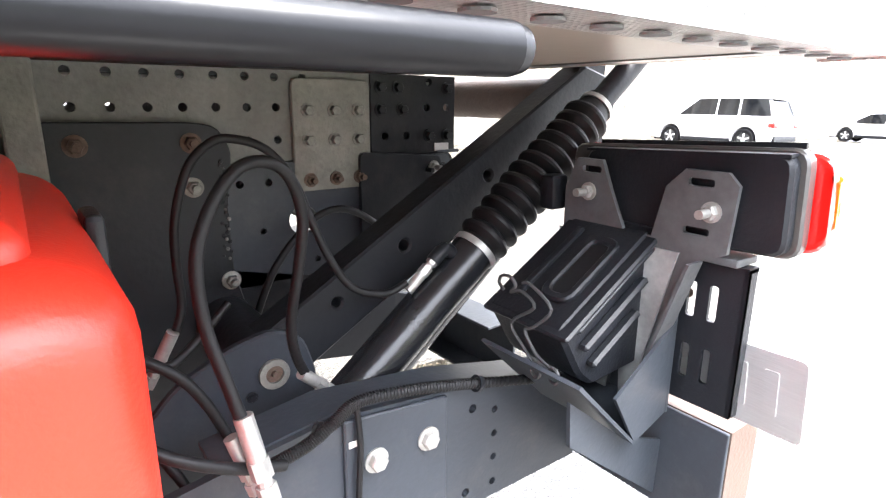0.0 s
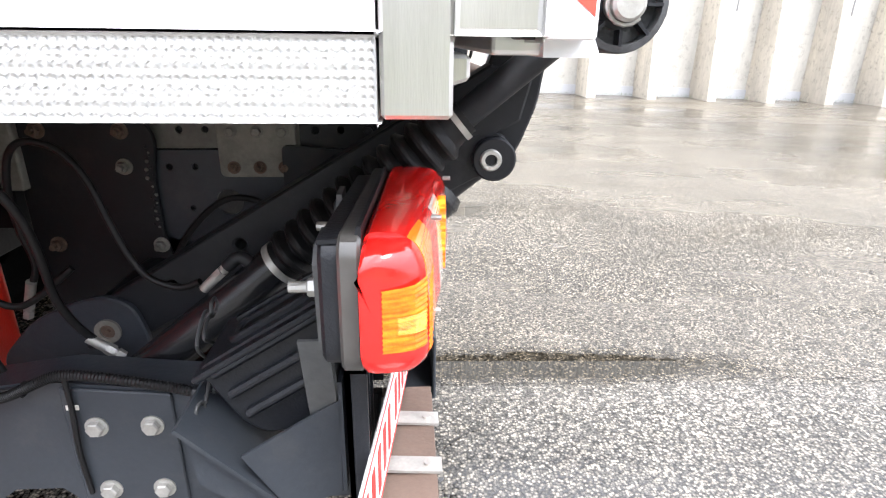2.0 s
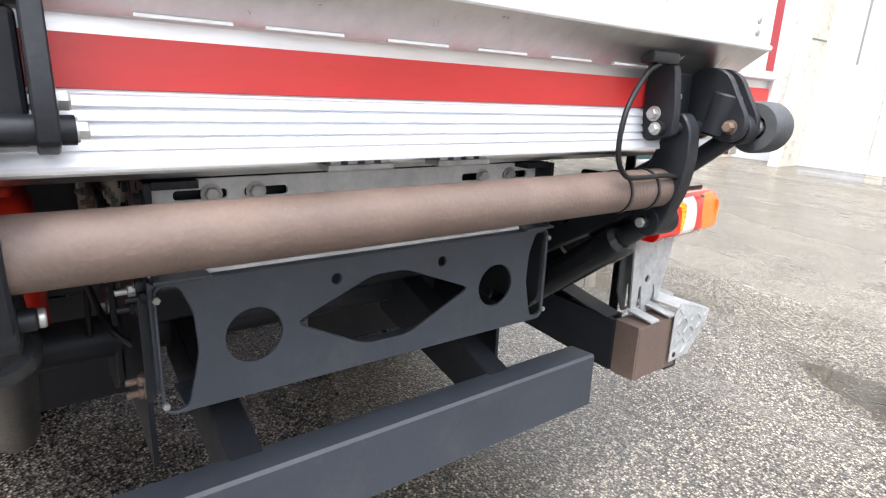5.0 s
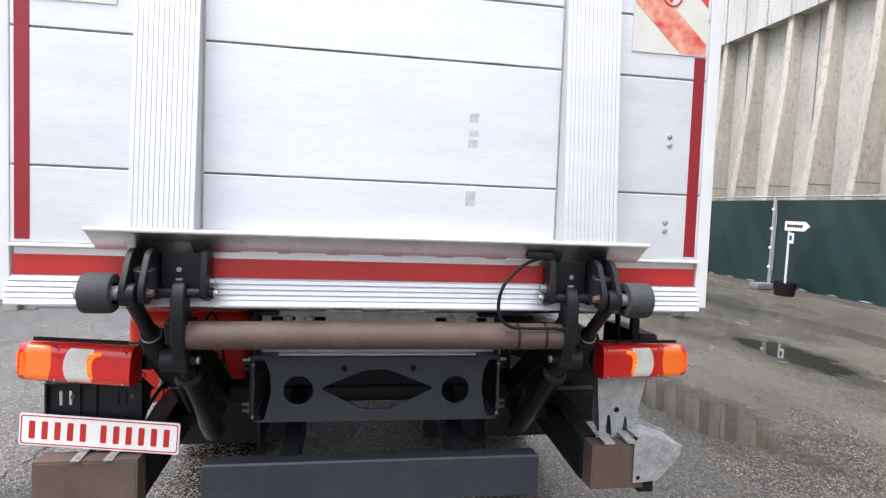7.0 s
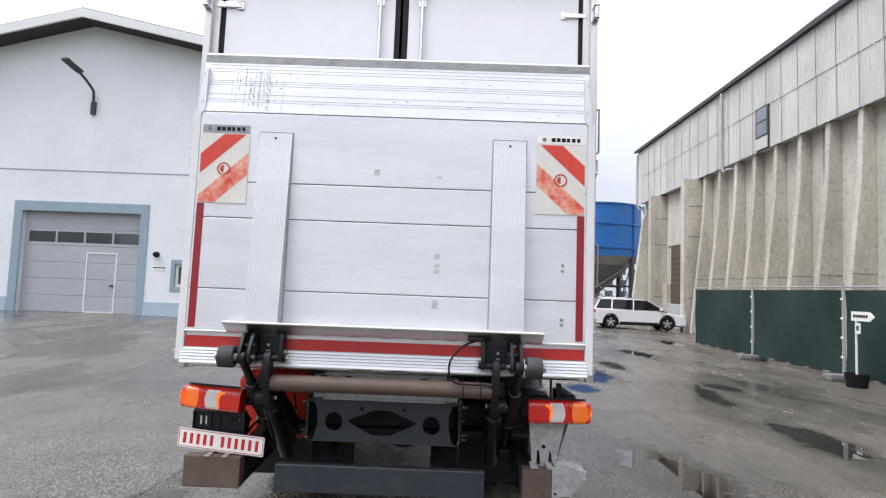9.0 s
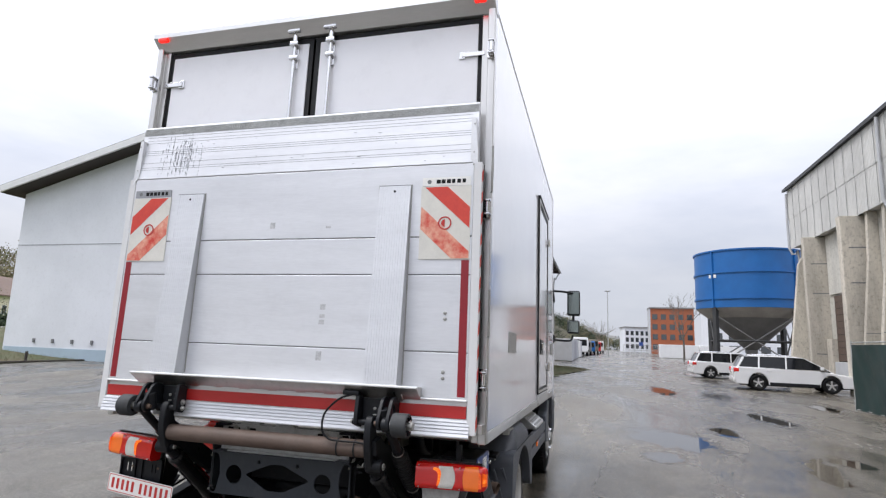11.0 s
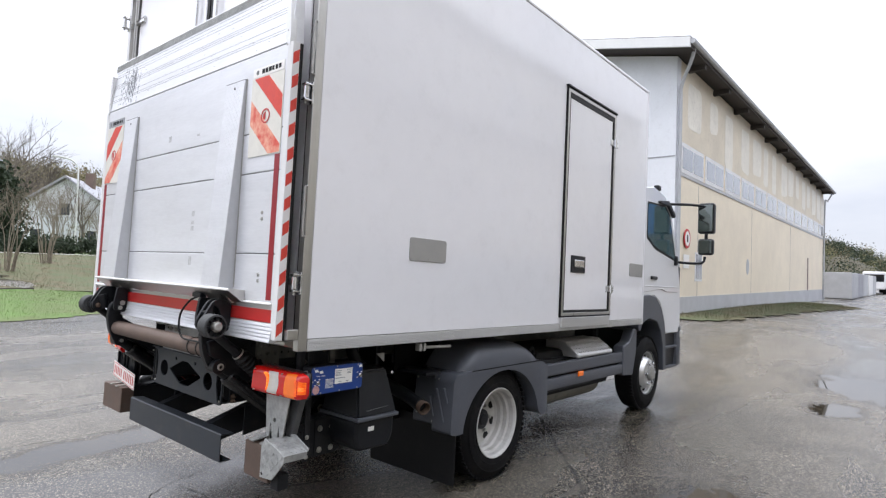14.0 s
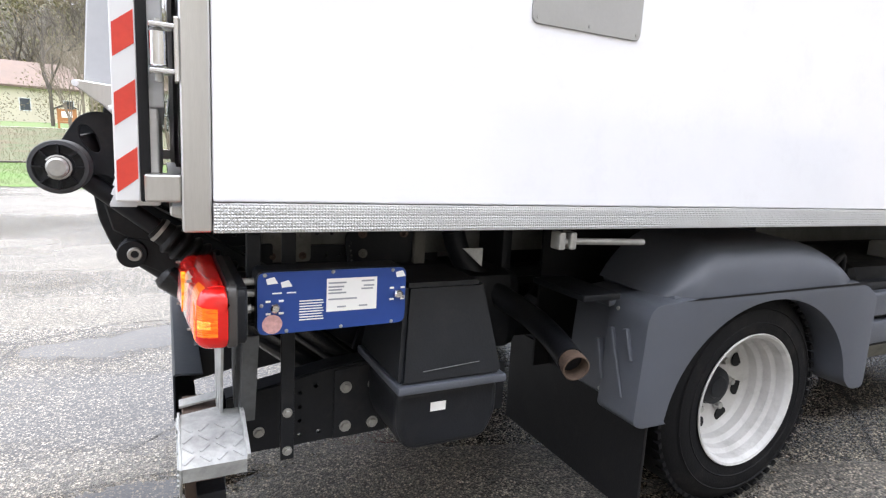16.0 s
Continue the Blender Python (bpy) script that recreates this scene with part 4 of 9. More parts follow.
# ---- torque tube, arms and rollers ----
part("torque_tube", bm_cyl((0.205, -0.60, 1.03), (0.205, 0.60, 1.03), 0.044, 28), rust_brown, truck, "bare brown primed torque tube")
for s in (-1, 1):
    Y = lambda a, b: (s * a, s * b)
    # lift arm bar from the lower pivot to the tube
    a, c = Vector((-0.47, 0.65)), Vector((0.205, 1.05))
    d = (c - a).normalized()
    nrm = Vector((-d[1], d[0])) * 0.046
    outline = [tuple(a - nrm), tuple(c - nrm * 1.1), tuple(c + d * 0.05), tuple(c + nrm * 1.1), tuple(a + nrm)]
    holes = [circle2(-0.237, 0.798, 0.010, 14), circle2(-0.062, 0.90, 0.009, 14), circle2(-0.36, 0.725, 0.008, 12)]
    part("lift_arm", bm_prism(outline, "y", *Y(0.60, 0.66), holes=holes, bevel=0.004), black_steel, truck, "black steel lift arm")
    # curved end plate
    plate2 = [(0.135, 0.955), (0.165, 0.915), (0.205, 0.915), (0.235, 0.96), (0.262, 1.03), (0.272, 1.10), (0.268, 1.165), (0.245, 1.20), (0.215, 1.195), (0.20, 1.15), (0.165, 1.06), (0.14, 1.01)]
    part("arm_plate", bm_prism(round2(plate2, 0.02, 3), "y", *Y(0.598, 0.637), bevel=0.004), black_steel, truck, "thick curved black arm plate")
    part("clevis_plate", bm_prism(round2([(-0.02, 0.865), (0.02, 0.835), (0.165, 0.915), (0.205, 0.915), (0.222, 0.945), (0.205, 0.99), (0.15, 0.985)], 0.02, 3), "y", *Y(0.645, 0.661), bevel=0.003), black_steel, truck)
    # platform brackets
    for y0, y1 in ((0.535, 0.556), (0.685, 0.703), (0.735, 0.752)):
        brk = [(0.186, 1.288), (0.250, 1.300), (0.285, 1.285), (0.340, 1.190), (0.336, 1.152), (0.30, 1.135), (0.265, 1.15), (0.235, 1.155), (0.205, 1.135), (0.186, 1.15)]
        if y0 < 0.6:
            brk = [(min(u, 0.262), w) for u, w in brk[:2]] + [(0.265, 1.20), (0.262, 1.15), (0.235, 1.145), (0.205, 1.135), (0.186, 1.15)]
        hl = [[(0.262 + 0.018 * math.cos(a2) + 0.012 * math.sin(a2), 1.235 + 0.032 * math.sin(a2)) for a2 in [2 * math.pi * i / 14 for i in range(14)]]] if y0 > 0.7 else []
        part("platform_bracket", bm_prism(round2(brk, 0.018, 3), "y", *Y(y0, y1), holes=hl, bevel=0.002), black_steel, truck, "black bracket below the ledge")
    # black block standing for the shade in the recess between the brackets
    part("recess_shade_block", bm_box((0.187, min(s * 0.558, s * 0.684), 1.145), (0.204, max(s * 0.558, s * 0.684), 1.286), 0.006), black_steel, truck)
    part("bracket_cap", bm_prism([(0.256, 1.349), (0.262, 1.343), (0.199, 1.279), (0.188, 1.279), (0.188, 1.286)], "y", *Y(0.585, 0.775), bevel=0.002), stainless, truck, "bare plate below the ledge")
    part("hinge_pin", bm_cyl((0.232, s * 0.52, 1.165), (0.232, s * 0.715, 1.165), 0.016, 16), black_steel, truck)
    part("pin_bolt", hexbolt((0.232, s * 0.52, 1.165), (0, -s, 0), 0.010, 0.010), zinc, truck)
    part("rod_cap", bm_cyl((0.262, s * 0.70, 1.155), (0.285, s * 0.70, 1.243), 0.030, 22, bevel=0.003), black_steel, truck, "black flat-topped pivot cap")
    part("cap_dimple", bm_cyl((0.2852, s * 0.70, 1.2435), (0.2855, s * 0.70, 1.2445), 0.004, 8), print_black, truck)
    part("bolt_head", hexbolt((0.215, s * 0.535, 1.195), (0, -s, 0), 0.012, 0.012), zinc, truck)
    # roller with hollow spoked hub
    roll = part("roller", bm_lathe([(0.030, 0.02), (0.047, 0.02), (0.048, 0.0), (0.056, 0.002), (0.058, 0.008), (0.058, 0.072), (0.054, 0.08), (0.03, 0.08)], (0.312, s * 0.850, 1.172), (0.312, s * 0.7, 1.172), 32), roller_grey, truck, "scuffed grey roller on a pin")
    part("hub", bm_lathe([(0, 0.018), (0.030, 0.018), (0.030, 0.05), (0, 0.05)], (0.312, s * 0.850, 1.172), (0.312, s * 0.7, 1.172), 24), black_plastic, roll)
    bm = bmesh.new()
    for k in range(8):
        a2 = k * math.pi / 4
        p = Vector((0.312 + 0.039 * math.cos(a2), s * 0.838, 1.172 + 0.039 * math.sin(a2)))
        bm_box((-0.010, -0.012, -0.002), (0.010, 0.012, 0.002), 0.0, bm, m=Matrix.Translation(p) @ Matrix.Rotation(-a2, 4, "Y"))
    part("spoke", bm, black_plastic, roll)
    part("pin", bm_cyl((0.312, s * 0.872, 1.172), (0.312, s * 0.72, 1.172), 0.021, 20, bevel=0.004), zinc, roll, "zinc pin end")
    part("pin_bolt", hexbolt((0.306, s * 0.686, 1.172), (0, -s, 0), 0.012, 0.016), rust_bolt, roll, "rusty bolt at the inner end of the pin")
    part("grease_nipple", bm_cyl((0.204, s * 0.628, 1.232), (0.214, s * 0.628, 1.232), 0.008, 12, bevel=0.002), zinc, truck)
    part("grease_nipple", bm_box((0.204, min(s * 0.618, s * 0.638), 1.198), (0.209, max(s * 0.618, s * 0.638), 1.205), 0.001), zinc, truck)
    part("clip_ring", bm_sweep([(0.312 + 0.024 * math.cos(a2), s * 0.858, 1.172 + 0.024 * math.sin(a2)) for a2 in [0.6 + i * 0.45 for i in range(12)]], 0.003, 6, 1), zinc, roll)
    # tilt cylinder with bellows
    b0, b1 = Vector((-0.42, s * 0.735, 0.578)), Vector((0.305, s * 0.735, 1.165))
    dv = (b1 - b0).normalized()
    tilt = part("tilt_cylinder", bm_lathe([(0, 0), (0.024, 0), (0.036, 0.01), (0.036, 0.345), (0.03, 0.352), (0, 0.352)], b0, b1, 28), satin_black, truck, "satin black hydraulic cylinder")
    prof = [(0.034, 0.335), (0.037, 0.35)]
    for k in range(12):
        h = 0.357 + k * 0.0265
        taper = 1.0 - 0.10 * abs(k - 5) / 6
        prof += [(0.033, h), (0.047 * taper, h + 0.009), (0.048 * taper, h + 0.0135), (0.046 * taper, h + 0.018), (0.033, h + 0.0255)]
    prof += [(0.030, 0.69), (0.028, 0.71), (0.0, 0.71)]
    part("bellows", bm_lathe([(0, 0.335)] + prof, b0, b1, 32), rubber, tilt, "black ribbed rubber bellows")
    part("hose_clamp", bm_lathe([(0.0365, 0.0), (0.0385, 0.0), (0.0385, 0.011), (0.0365, 0.011)], b0 + dv * 0.338, b1, 28), zinc, tilt, "zinc hose clamp")
    part("hose_clamp", bm_lathe([(0.0305, 0.0), (0.0325, 0.0), (0.0325, 0.009), (0.0305, 0.009)], b0 + dv * 0.692, b1, 24), zinc, tilt, "zinc hose clamp")
    part("rod", bm_cyl(b0 + dv * 0.69, b1 - dv * 0.0, 0.022, 20), black_steel, tilt)
    part("rod_eye", bm_cyl((0.305, s * 0.712, 1.168), (0.305, s * 0.755, 1.168), 0.034, 22, bevel=0.003), black_steel, tilt)
    # lift cylinder
    c0, c1 = Vector((-0.40, s * 0.655, 0.50)), Vector((0.188, s * 0.62, 0.945))
    dv = (c1 - c0).normalized()
    lift = part("lift_cylinder", bm_lathe([(0, 0), (0.03, 0), (0.043, 0.01), (0.043, 0.575), (0.046, 0.58), (0.046, 0.635), (0.036, 0.65), (0, 0.65)], c0, c1, 28), satin_black, truck, "black lift cylinder below the arm")
    part("rod", bm_cyl(c0 + dv * 0.64, c1, 0.026, 18), black_steel, lift)
    part("rod_eye", bm_cyl((0.188, s * 0.597, 0.947), (0.188, s * 0.68, 0.947), 0.036, 24, bevel=0.003), black_steel, lift)
    part("pivot_pin", bm_lathe([(0, 0), (0.009, 0), (0.010, 0.010), (0.0155, 0.010), (0.018, 0.007), (0.018, -0.02), (0, -0.02)], (0.182, s * 0.676, 0.947), (0.182, s * 0.9, 0.947), 22), zinc, lift, "zinc pivot pin")
    part("pivot_pin", bm_cyl((0.188, s * 0.578, 0.947), (0.188, s * 0.62, 0.947), 0.014, 18, bevel=0.003), black_steel, lift)
    part("pin_end", bm_cyl((0.188, s * 0.570, 0.947), (0.188, s * 0.579, 0.947), 0.012, 16, bevel=0.002), zinc, lift)

# ---- chassis rails and lift frame ----
def rail_holes():
    out = []
    for i in range(8):
        for z in (1.062, 1.012):
            out.append(circle2(-0.65 + i * 0.05, z, 0.0072, 12))
    out += [circle2(x, 0.957, 0.0072, 12) for x in (-0.40, -0.35)]
    return out


for s in (-1, 1):
    rail = part("chassis_rail", bm_prism([(-0.74, 0.92), (-0.166, 0.92), (-0.166, 1.074), (-0.74, 1.074)], "y", s * 0.422, s * 0.430, holes=rail_holes()), rail_grey, truck, "grey punched chassis rail")
    part("chassis_rail", bm_box((-4.2, s * 0.422 if s > 0 else -0.43, 0.88), (-0.74, s * 0.43 if s > 0 else -0.422, 1.074)), rail_grey, truck, "grey chassis rail")
    part("rail_flange", bm_box((-4.2, min(s * 0.355, s * 0.422), 0.905), (0.03, max(s * 0.355, s * 0.422), 0.92)), black_steel, rail)
    part("rail_flange", bm_box((-4.2, min(s * 0.355, s * 0.422), 1.062), (0.03, max(s * 0.355, s * 0.422), 1.074)), black_steel, rail)
    dark_holes = [circle2(x, z, 0.0075, 12) for x, z in ((-0.135, 0.957), (-0.085, 0.957), (-0.035, 1.012), (0.015, 1.012), (-0.03, 1.062))]
    ext = part("rail_extension", bm_prism([(-0.166, 0.92), (0.037, 0.92), (0.037, 1.074), (-0.166, 1.074)], "y", s * 0.424, s * 0.434, holes=dark_holes, bevel=0.001), black_steel, truck, "dark bolted rail extension")
    for x, z in ((-0.145, 1.05), (-0.105, 1.05), (-0.145, 1.008), (-0.095, 1.008), (0.015, 1.05), (-0.03, 0.955), (0.016, 0.955)):
        part("bolt", hexbolt((x, s * 0.434, z), (0, s, 0), 0.0095, 0.009), black_steel, ext)
    gus = part("gusset_plate", bm_prism(round2([(-0.326, 0.864), (-0.173, 0.864), (-0.173, 1.062), (-0.326, 1.062)], 0.014), "y", s * 0.430, s * 0.442, bevel=0.002), gusset_grey, truck, "weathered grey bolted gusset plate")
    for x in (-0.298, -0.247, -0.198):
        for z in (1.007, 0.955):
            part("bolt", hexbolt((x, s * 0.442, z), (0, s, 0), 0.0095, 0.010), bolt_grey, gus, "weathered hexagon bolt")
        b = hexbolt((x, s * 0.442, 0.884), (0, s, 0), 0.0095, 0.008)
        bm_cyl((x, s * 0.45, 0.884), (x, s * 0.464, 0.884), 0.0052, 10, bm=b)
        part("stud", b, rust_bolt, gus, "rusty stud with nut")
    # lower plate of the lift frame
    hl = [circle2(-0.315, 0.812, 0.027, 22), circle2(-0.10, 0.818, 0.026, 22)] + [circle2(x, 0.885, 0.0068, 12) for x in (-0.152, -0.105, -0.375, -0.425)] + [circle2(-0.29, 0.735, 0.006, 10), circle2(-0.39, 0.80, 0.006, 10)]
    # left plate in lighter slate than the right, standing for brighter light there
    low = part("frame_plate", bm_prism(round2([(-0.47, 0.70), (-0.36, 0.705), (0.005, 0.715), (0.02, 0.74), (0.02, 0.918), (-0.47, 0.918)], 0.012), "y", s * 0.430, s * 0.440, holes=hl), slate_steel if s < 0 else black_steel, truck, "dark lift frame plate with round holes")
    for x, z in ((-0.045, 0.888), (0.0, 0.888)):
        b = hexbolt((x, s * 0.44, z), (0, s, 0), 0.0095, 0.008)
        bm_cyl((x, s * 0.45, z), (x, s * 0.47, z), 0.005, 10, bm=b)
        part("stud", b, black_steel, low)
    side_plate = [(-0.705, 0.48), (-0.56, 0.47), (-0.44, 0.53), (-0.425, 0.64), (-0.45, 0.74), (-0.452, 0.86), (-0.438, 0.945), (-0.46, 0.985), (-0.50, 0.99), (-0.705, 0.993)]
    dk = part("bracket_plate", bm_prism(round2(side_plate, 0.02, 3), "y", s * 0.442, s * 0.456, bevel=0.002), black_steel, truck, "large black bracket plate")
    for x, z, mt in ((-0.653, 0.959, rust_bolt), (-0.50, 0.958, rust_bolt), (-0.503, 0.889, bolt_grey), (-0.457, 0.727, bolt_grey), (-0.66, 0.73, rust_bolt)):
        b = bm_lathe([(0.016, 0), (0.016, 0.003), (0.012, 0.004), (0, 0.004)], (x, s * 0.456, z), (x, s, z), 20)
        hexbolt((x, s * 0.46, z), (0, s, 0), 0.011, 0.010, b, False)
        bm_cyl((x, s * 0.47, z), (x, s * 0.482, z), 0.006, 10, bm=b)
        part("bolt", b, mt, dk, "rusty bolt with a wide washer" if mt == rust_bolt else "weathered bolt")
    rw = random.Random(6)
    for k in range(30):
        x, z, r = -0.458 + rw.gauss(0, 0.004), 0.765 + k * 0.0056, rw.uniform(0.002, 0.0045)
        part("weld_spatter", bm_lathe([(r, 0), (r * 0.7, r * 0.5), (0, r * 0.7)], (x, s * 0.4558, z), (x, s, z), 7), black_steel if k % 3 else rail_grey, dk)
    part("upright_post", bm_box((-0.732, min(s * 0.43, s * 0.475), 0.845), (-0.688, max(s * 0.43, s * 0.475), 1.08), 0.004), gusset_grey, truck, "weathered grey upright")
    # lower pivot plate of the arm
    piv = [(-0.66, 0.50), (-0.66, 0.60), (-0.60, 0.665), (-0.53, 0.70), (-0.47, 0.714), (-0.425, 0.695), (-0.405, 0.63), (-0.42, 0.55), (-0.50, 0.49)]
    # slate on the left only: that side's stronger light is put into the colour
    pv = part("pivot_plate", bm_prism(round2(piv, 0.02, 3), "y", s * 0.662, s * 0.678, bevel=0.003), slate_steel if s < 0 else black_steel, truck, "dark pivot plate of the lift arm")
    part("pivot_boss", bm_lathe([(0.013, 0.0), (0.013, 0.006), (0.022, 0.006), (0.022, 0.0)], (-0.472, s * 0.678, 0.649), (-0.472, s, 0.649), 24), gusset_grey, pv, "worn steel pivot ring")
    part("pivot_pin", bm_lathe([(0.014, 0.0), (0.013, 0.002), (0.004, 0.002), (0.004, 0.007), (0, 0.007)], (-0.472, s * 0.678, 0.649), (-0.472, s, 0.649), 20), rust_bolt, pv)
    part("bolt", hexbolt((-0.505, s * 0.678, 0.622), (0, s, 0), 0.006, 0.004), black_steel, pv)
    part("cylinder_foot", bm_box((-0.47, min(s * 0.70, s * 0.78), 0.53), (-0.36, max(s * 0.70, s * 0.78), 0.585), 0.01), black_steel, pv)
    part("cross_tube", bm_cyl((-0.472, 0.0, 0.649), (-0.472, s * 0.662, 0.649), 0.05, 20), black_steel, truck)
    # sloping strut from the pivot plate up to the frame
    part("stay", bm_prism([(-0.60, 0.60), (-0.57, 0.56), (-0.33, 0.73), (-0.36, 0.76)], "y", s * 0.60, s * 0.61), black_steel, truck)

for x0, z0, z1 in ((-0.36, 0.70, 1.05), (-0.75, 0.75, 1.05), (-1.3, 0.88, 1.04), (-2.6, 0.88, 1.04)):
    part("crossmember", bm_box((x0 - 0.06, -0.419, z0), (x0, 0.419, z1), 0.006), black_steel, truck, "black chassis crossmember")
part("crossmember", bm_box((-0.10, -0.40, 0.93), (-0.04, 0.40, 1.06), 0.006), black_steel, truck, "black rear crossmember")
# axle, drive and air tank under the floor, with added unseen light-blocking shapes
axle = part("rear_axle", bm_cyl((-1.73, -0.95, 0.44), (-1.73, 0.95, 0.44), 0.075, 20), black_steel, truck, "dark rear axle")
part("differential", bm_lathe([(0, -0.2), (0.10, -0.18), (0.19, -0.06), (0.20, 0.05), (0.12, 0.17), (0, 0.19)], (-1.73, 0, 0.44), (-1.0, 0, 0.44), 20), black_steel, axle)
part("leaf_spring", bm_box((-2.4, 0.43, 0.55), (-1.1, 0.52, 0.62), 0.01), black_steel, axle)
part("leaf_spring", bm_box((-2.4, -0.52, 0.55), (-1.1, -0.43, 0.62), 0.01), black_steel, axle)
part("air_tank", bm_cyl((-3.9, -0.85, 0.75), (-2.6, -0.85, 0.75), 0.20, 20, bevel=0.04), black_steel, truck)
# unseen black panels, tanks and blocks, added to keep light out below the floor
for s in (-1, 1):
    part("side_light_block", bm_box((-2.34, min(s * 0.60, s * 0.612), 0.46), (-1.15, max(s * 0.60, s * 0.612), 1.07)), print_black, truck)
    part("tank", bm_box((-3.9, min(s * 0.45, s * 0.98), 0.48), (-2.45, max(s * 0.45, s * 0.98), 0.88), 0.05), print_black, truck)
part("centre_light_block", bm_box((-4.3, -0.36, 0.42), (-2.3, 0.36, 0.98), 0.06), print_black, truck)
part("shaft_light_block", bm_cyl((-2.35, 0, 0.62), (-1.85, 0, 0.48), 0.05, 14), print_black, truck)
part("crossmember", bm_box((-1.02, -0.98, 0.60), (-0.98, 0.60, 1.06), 0.005), black_steel, truck, "black transverse shield")
part("silencer", bm_box((-1.05, 0.30, 0.55), (-0.52, 0.66, 0.85), 0.06), black_steel, truck, "black exhaust silencer")

# ---- crossbeam with diamond cut-out ----
outline = round2([(-0.436, 0.688), (0.440, 0.684), (0.440, 0.916), (-0.436, 0.918)], 0.024, 5)
diamond = round2([(-0.208, 0.806), (-0.045, 0.872), (0.028, 0.872), (0.198, 0.804), (0.040, 0.730), (-0.062, 0.730)], 0.018, 4)
ends = [round2([(s * 0.431, 0.694), (s * 0.431, 0.910), (s * 0.398, 0.910), (s * 0.378, 0.860), (s * 0.374, 0.790), (s * 0.396, 0.694)], 0.014, 3) for s in (-1, 1)]
cb = part("coupling_beam", bm_prism(outline, "x", 0.024, 0.033, holes=[diamond, *ends, circle2(-0.281, 0.800, 0.050, 28), circle2(0.276, 0.796, 0.050, 28), circle2(-0.124, 0.877, 0.0105, 14), circle2(0.120, 0.876, 0.0105, 14)], bevel=0.0015), slate_steel, truck, "slate grey crossbeam with a diamond cut-out and round holes")
part("top_flange", bm_prism([(-0.09, 0.908), (0.026, 0.911), (0.033, 0.915), (0.026, 0.919), (-0.09, 0.916)], "y", -0.40, 0.405), slate_steel, cb)
part("bottom_flange", bm_box((-0.07, -0.40, 0.686), (0.028, 0.405, 0.693)), slate_steel, cb)
for s in (-1, 1):
    yy = s * 0.446
    part("bracket_edge", bm_box((-0.01, min(s * 0.436, s * 0.35), 0.919), (0.050, max(s * 0.436, s * 0.35), 0.926), 0.002), slate_steel, cb)
    fr = part("end_bracket", bm_prism(round2([(-0.20, 0.70), (-0.012, 0.695), (-0.012, 0.915), (-0.20, 0.93)], 0.012, 3), "y", yy - 0.006, yy + 0.006), black_steel, cb, "black plate at the end of the beam")
    for z, mt in ((0.893, zinc), (0.863, black_steel), (0.733, rust_bolt), (0.710, rust_bolt)):
        b = hexbolt((-0.03, yy + s * 0.006, z), (0, s, 0), 0.010, 0.008)
        bm_cyl((-0.03, yy + s * 0.01, z), (-0.03, yy + s * 0.034, z), 0.0055, 10, bm=b)
        part("bolt", b, mt, fr)
    for z in (0.893, 0.71):
        part("bolt", hexbolt((0.0335, s * 0.432, z), (1, 0, 0), 0.0065, 0.008, None, False), bolt_grey, fr)
# slotted bracket behind the torque tube
slots = [round2([(y0, 1.036), (y1, 1.036), (y1, 1.052), (y0, 1.052)], 0.007, 3) for y0, y1 in ((-0.385, -0.300), (-0.272, -0.195), (0.20, 0.275), (0.318, 0.395))]
sb = part("slotted_bracket", bm_prism(round2([(-0.415, 0.924), (0.430, 0.924), (0.430, 1.070), (-0.415, 1.070)], 0.008), "x", -0.021, -0.015, holes=slots), zinc_plate, truck, "galvanised slotted bracket with bolts")
for y in (-0.326, -0.252, 0.257, 0.338):
    part("bolt", hexbolt((-0.015, y, 1.044), (1, 0, 0), 0.013, 0.010), zinc, sb)
part("lower_lip", bm_prism([(-0.436, 0.940), (-0.436, 0.926), (-0.430, 0.920), (0.436, 0.919), (0.442, 0.925), (0.442, 0.939), (0.437, 0.939), (0.436, 0.925), (-0.430, 0.926), (-0.431, 0.940)], "x", -0.016, 0.020), zinc_plate, sb)
for y in (-0.19, 0.02):
    b = bm_box((0.10, y, 1.094), (0.145, y + 0.12, 1.104), 0.002)
    for k in range(4):
        bm_cyl((0.115, y + 0.015 + k * 0.03, 1.106), (0.14, y + 0.015 + k * 0.03, 1.106), 0.009, 10, bm=b)
    part("catch", b, galvanized, truck, "small galvanised catch")
# sensor cable looping from the ledge to the tube
part("sensor_cable", bm_sweep([(0.238, 0.505, 1.297), (0.25, 0.44, 1.27), (0.262, 0.375, 1.20), (0.262, 0.365, 1.12), (0.258, 0.40, 1.075), (0.252, 0.46, 1.066), (0.250, 0.55, 1.066), (0.248, 0.60, 1.06)], 0.0055, 8), rubber, truck, "black sensor cable hanging in a loop")
part("cable_socket", bm_box((0.215, 0.46, 1.294), (0.250, 0.55, 1.318), 0.005), black_plastic, truck)
for y in (0.44, 0.535):
    part("cable_tie", bm_lathe([(0.0445, 0), (0.0475, 0), (0.0475, 0.007), (0.0445, 0.007)], (0.205, y, 1.03), (0.205, y + 1, 1.03), 24), black_plastic, truck)

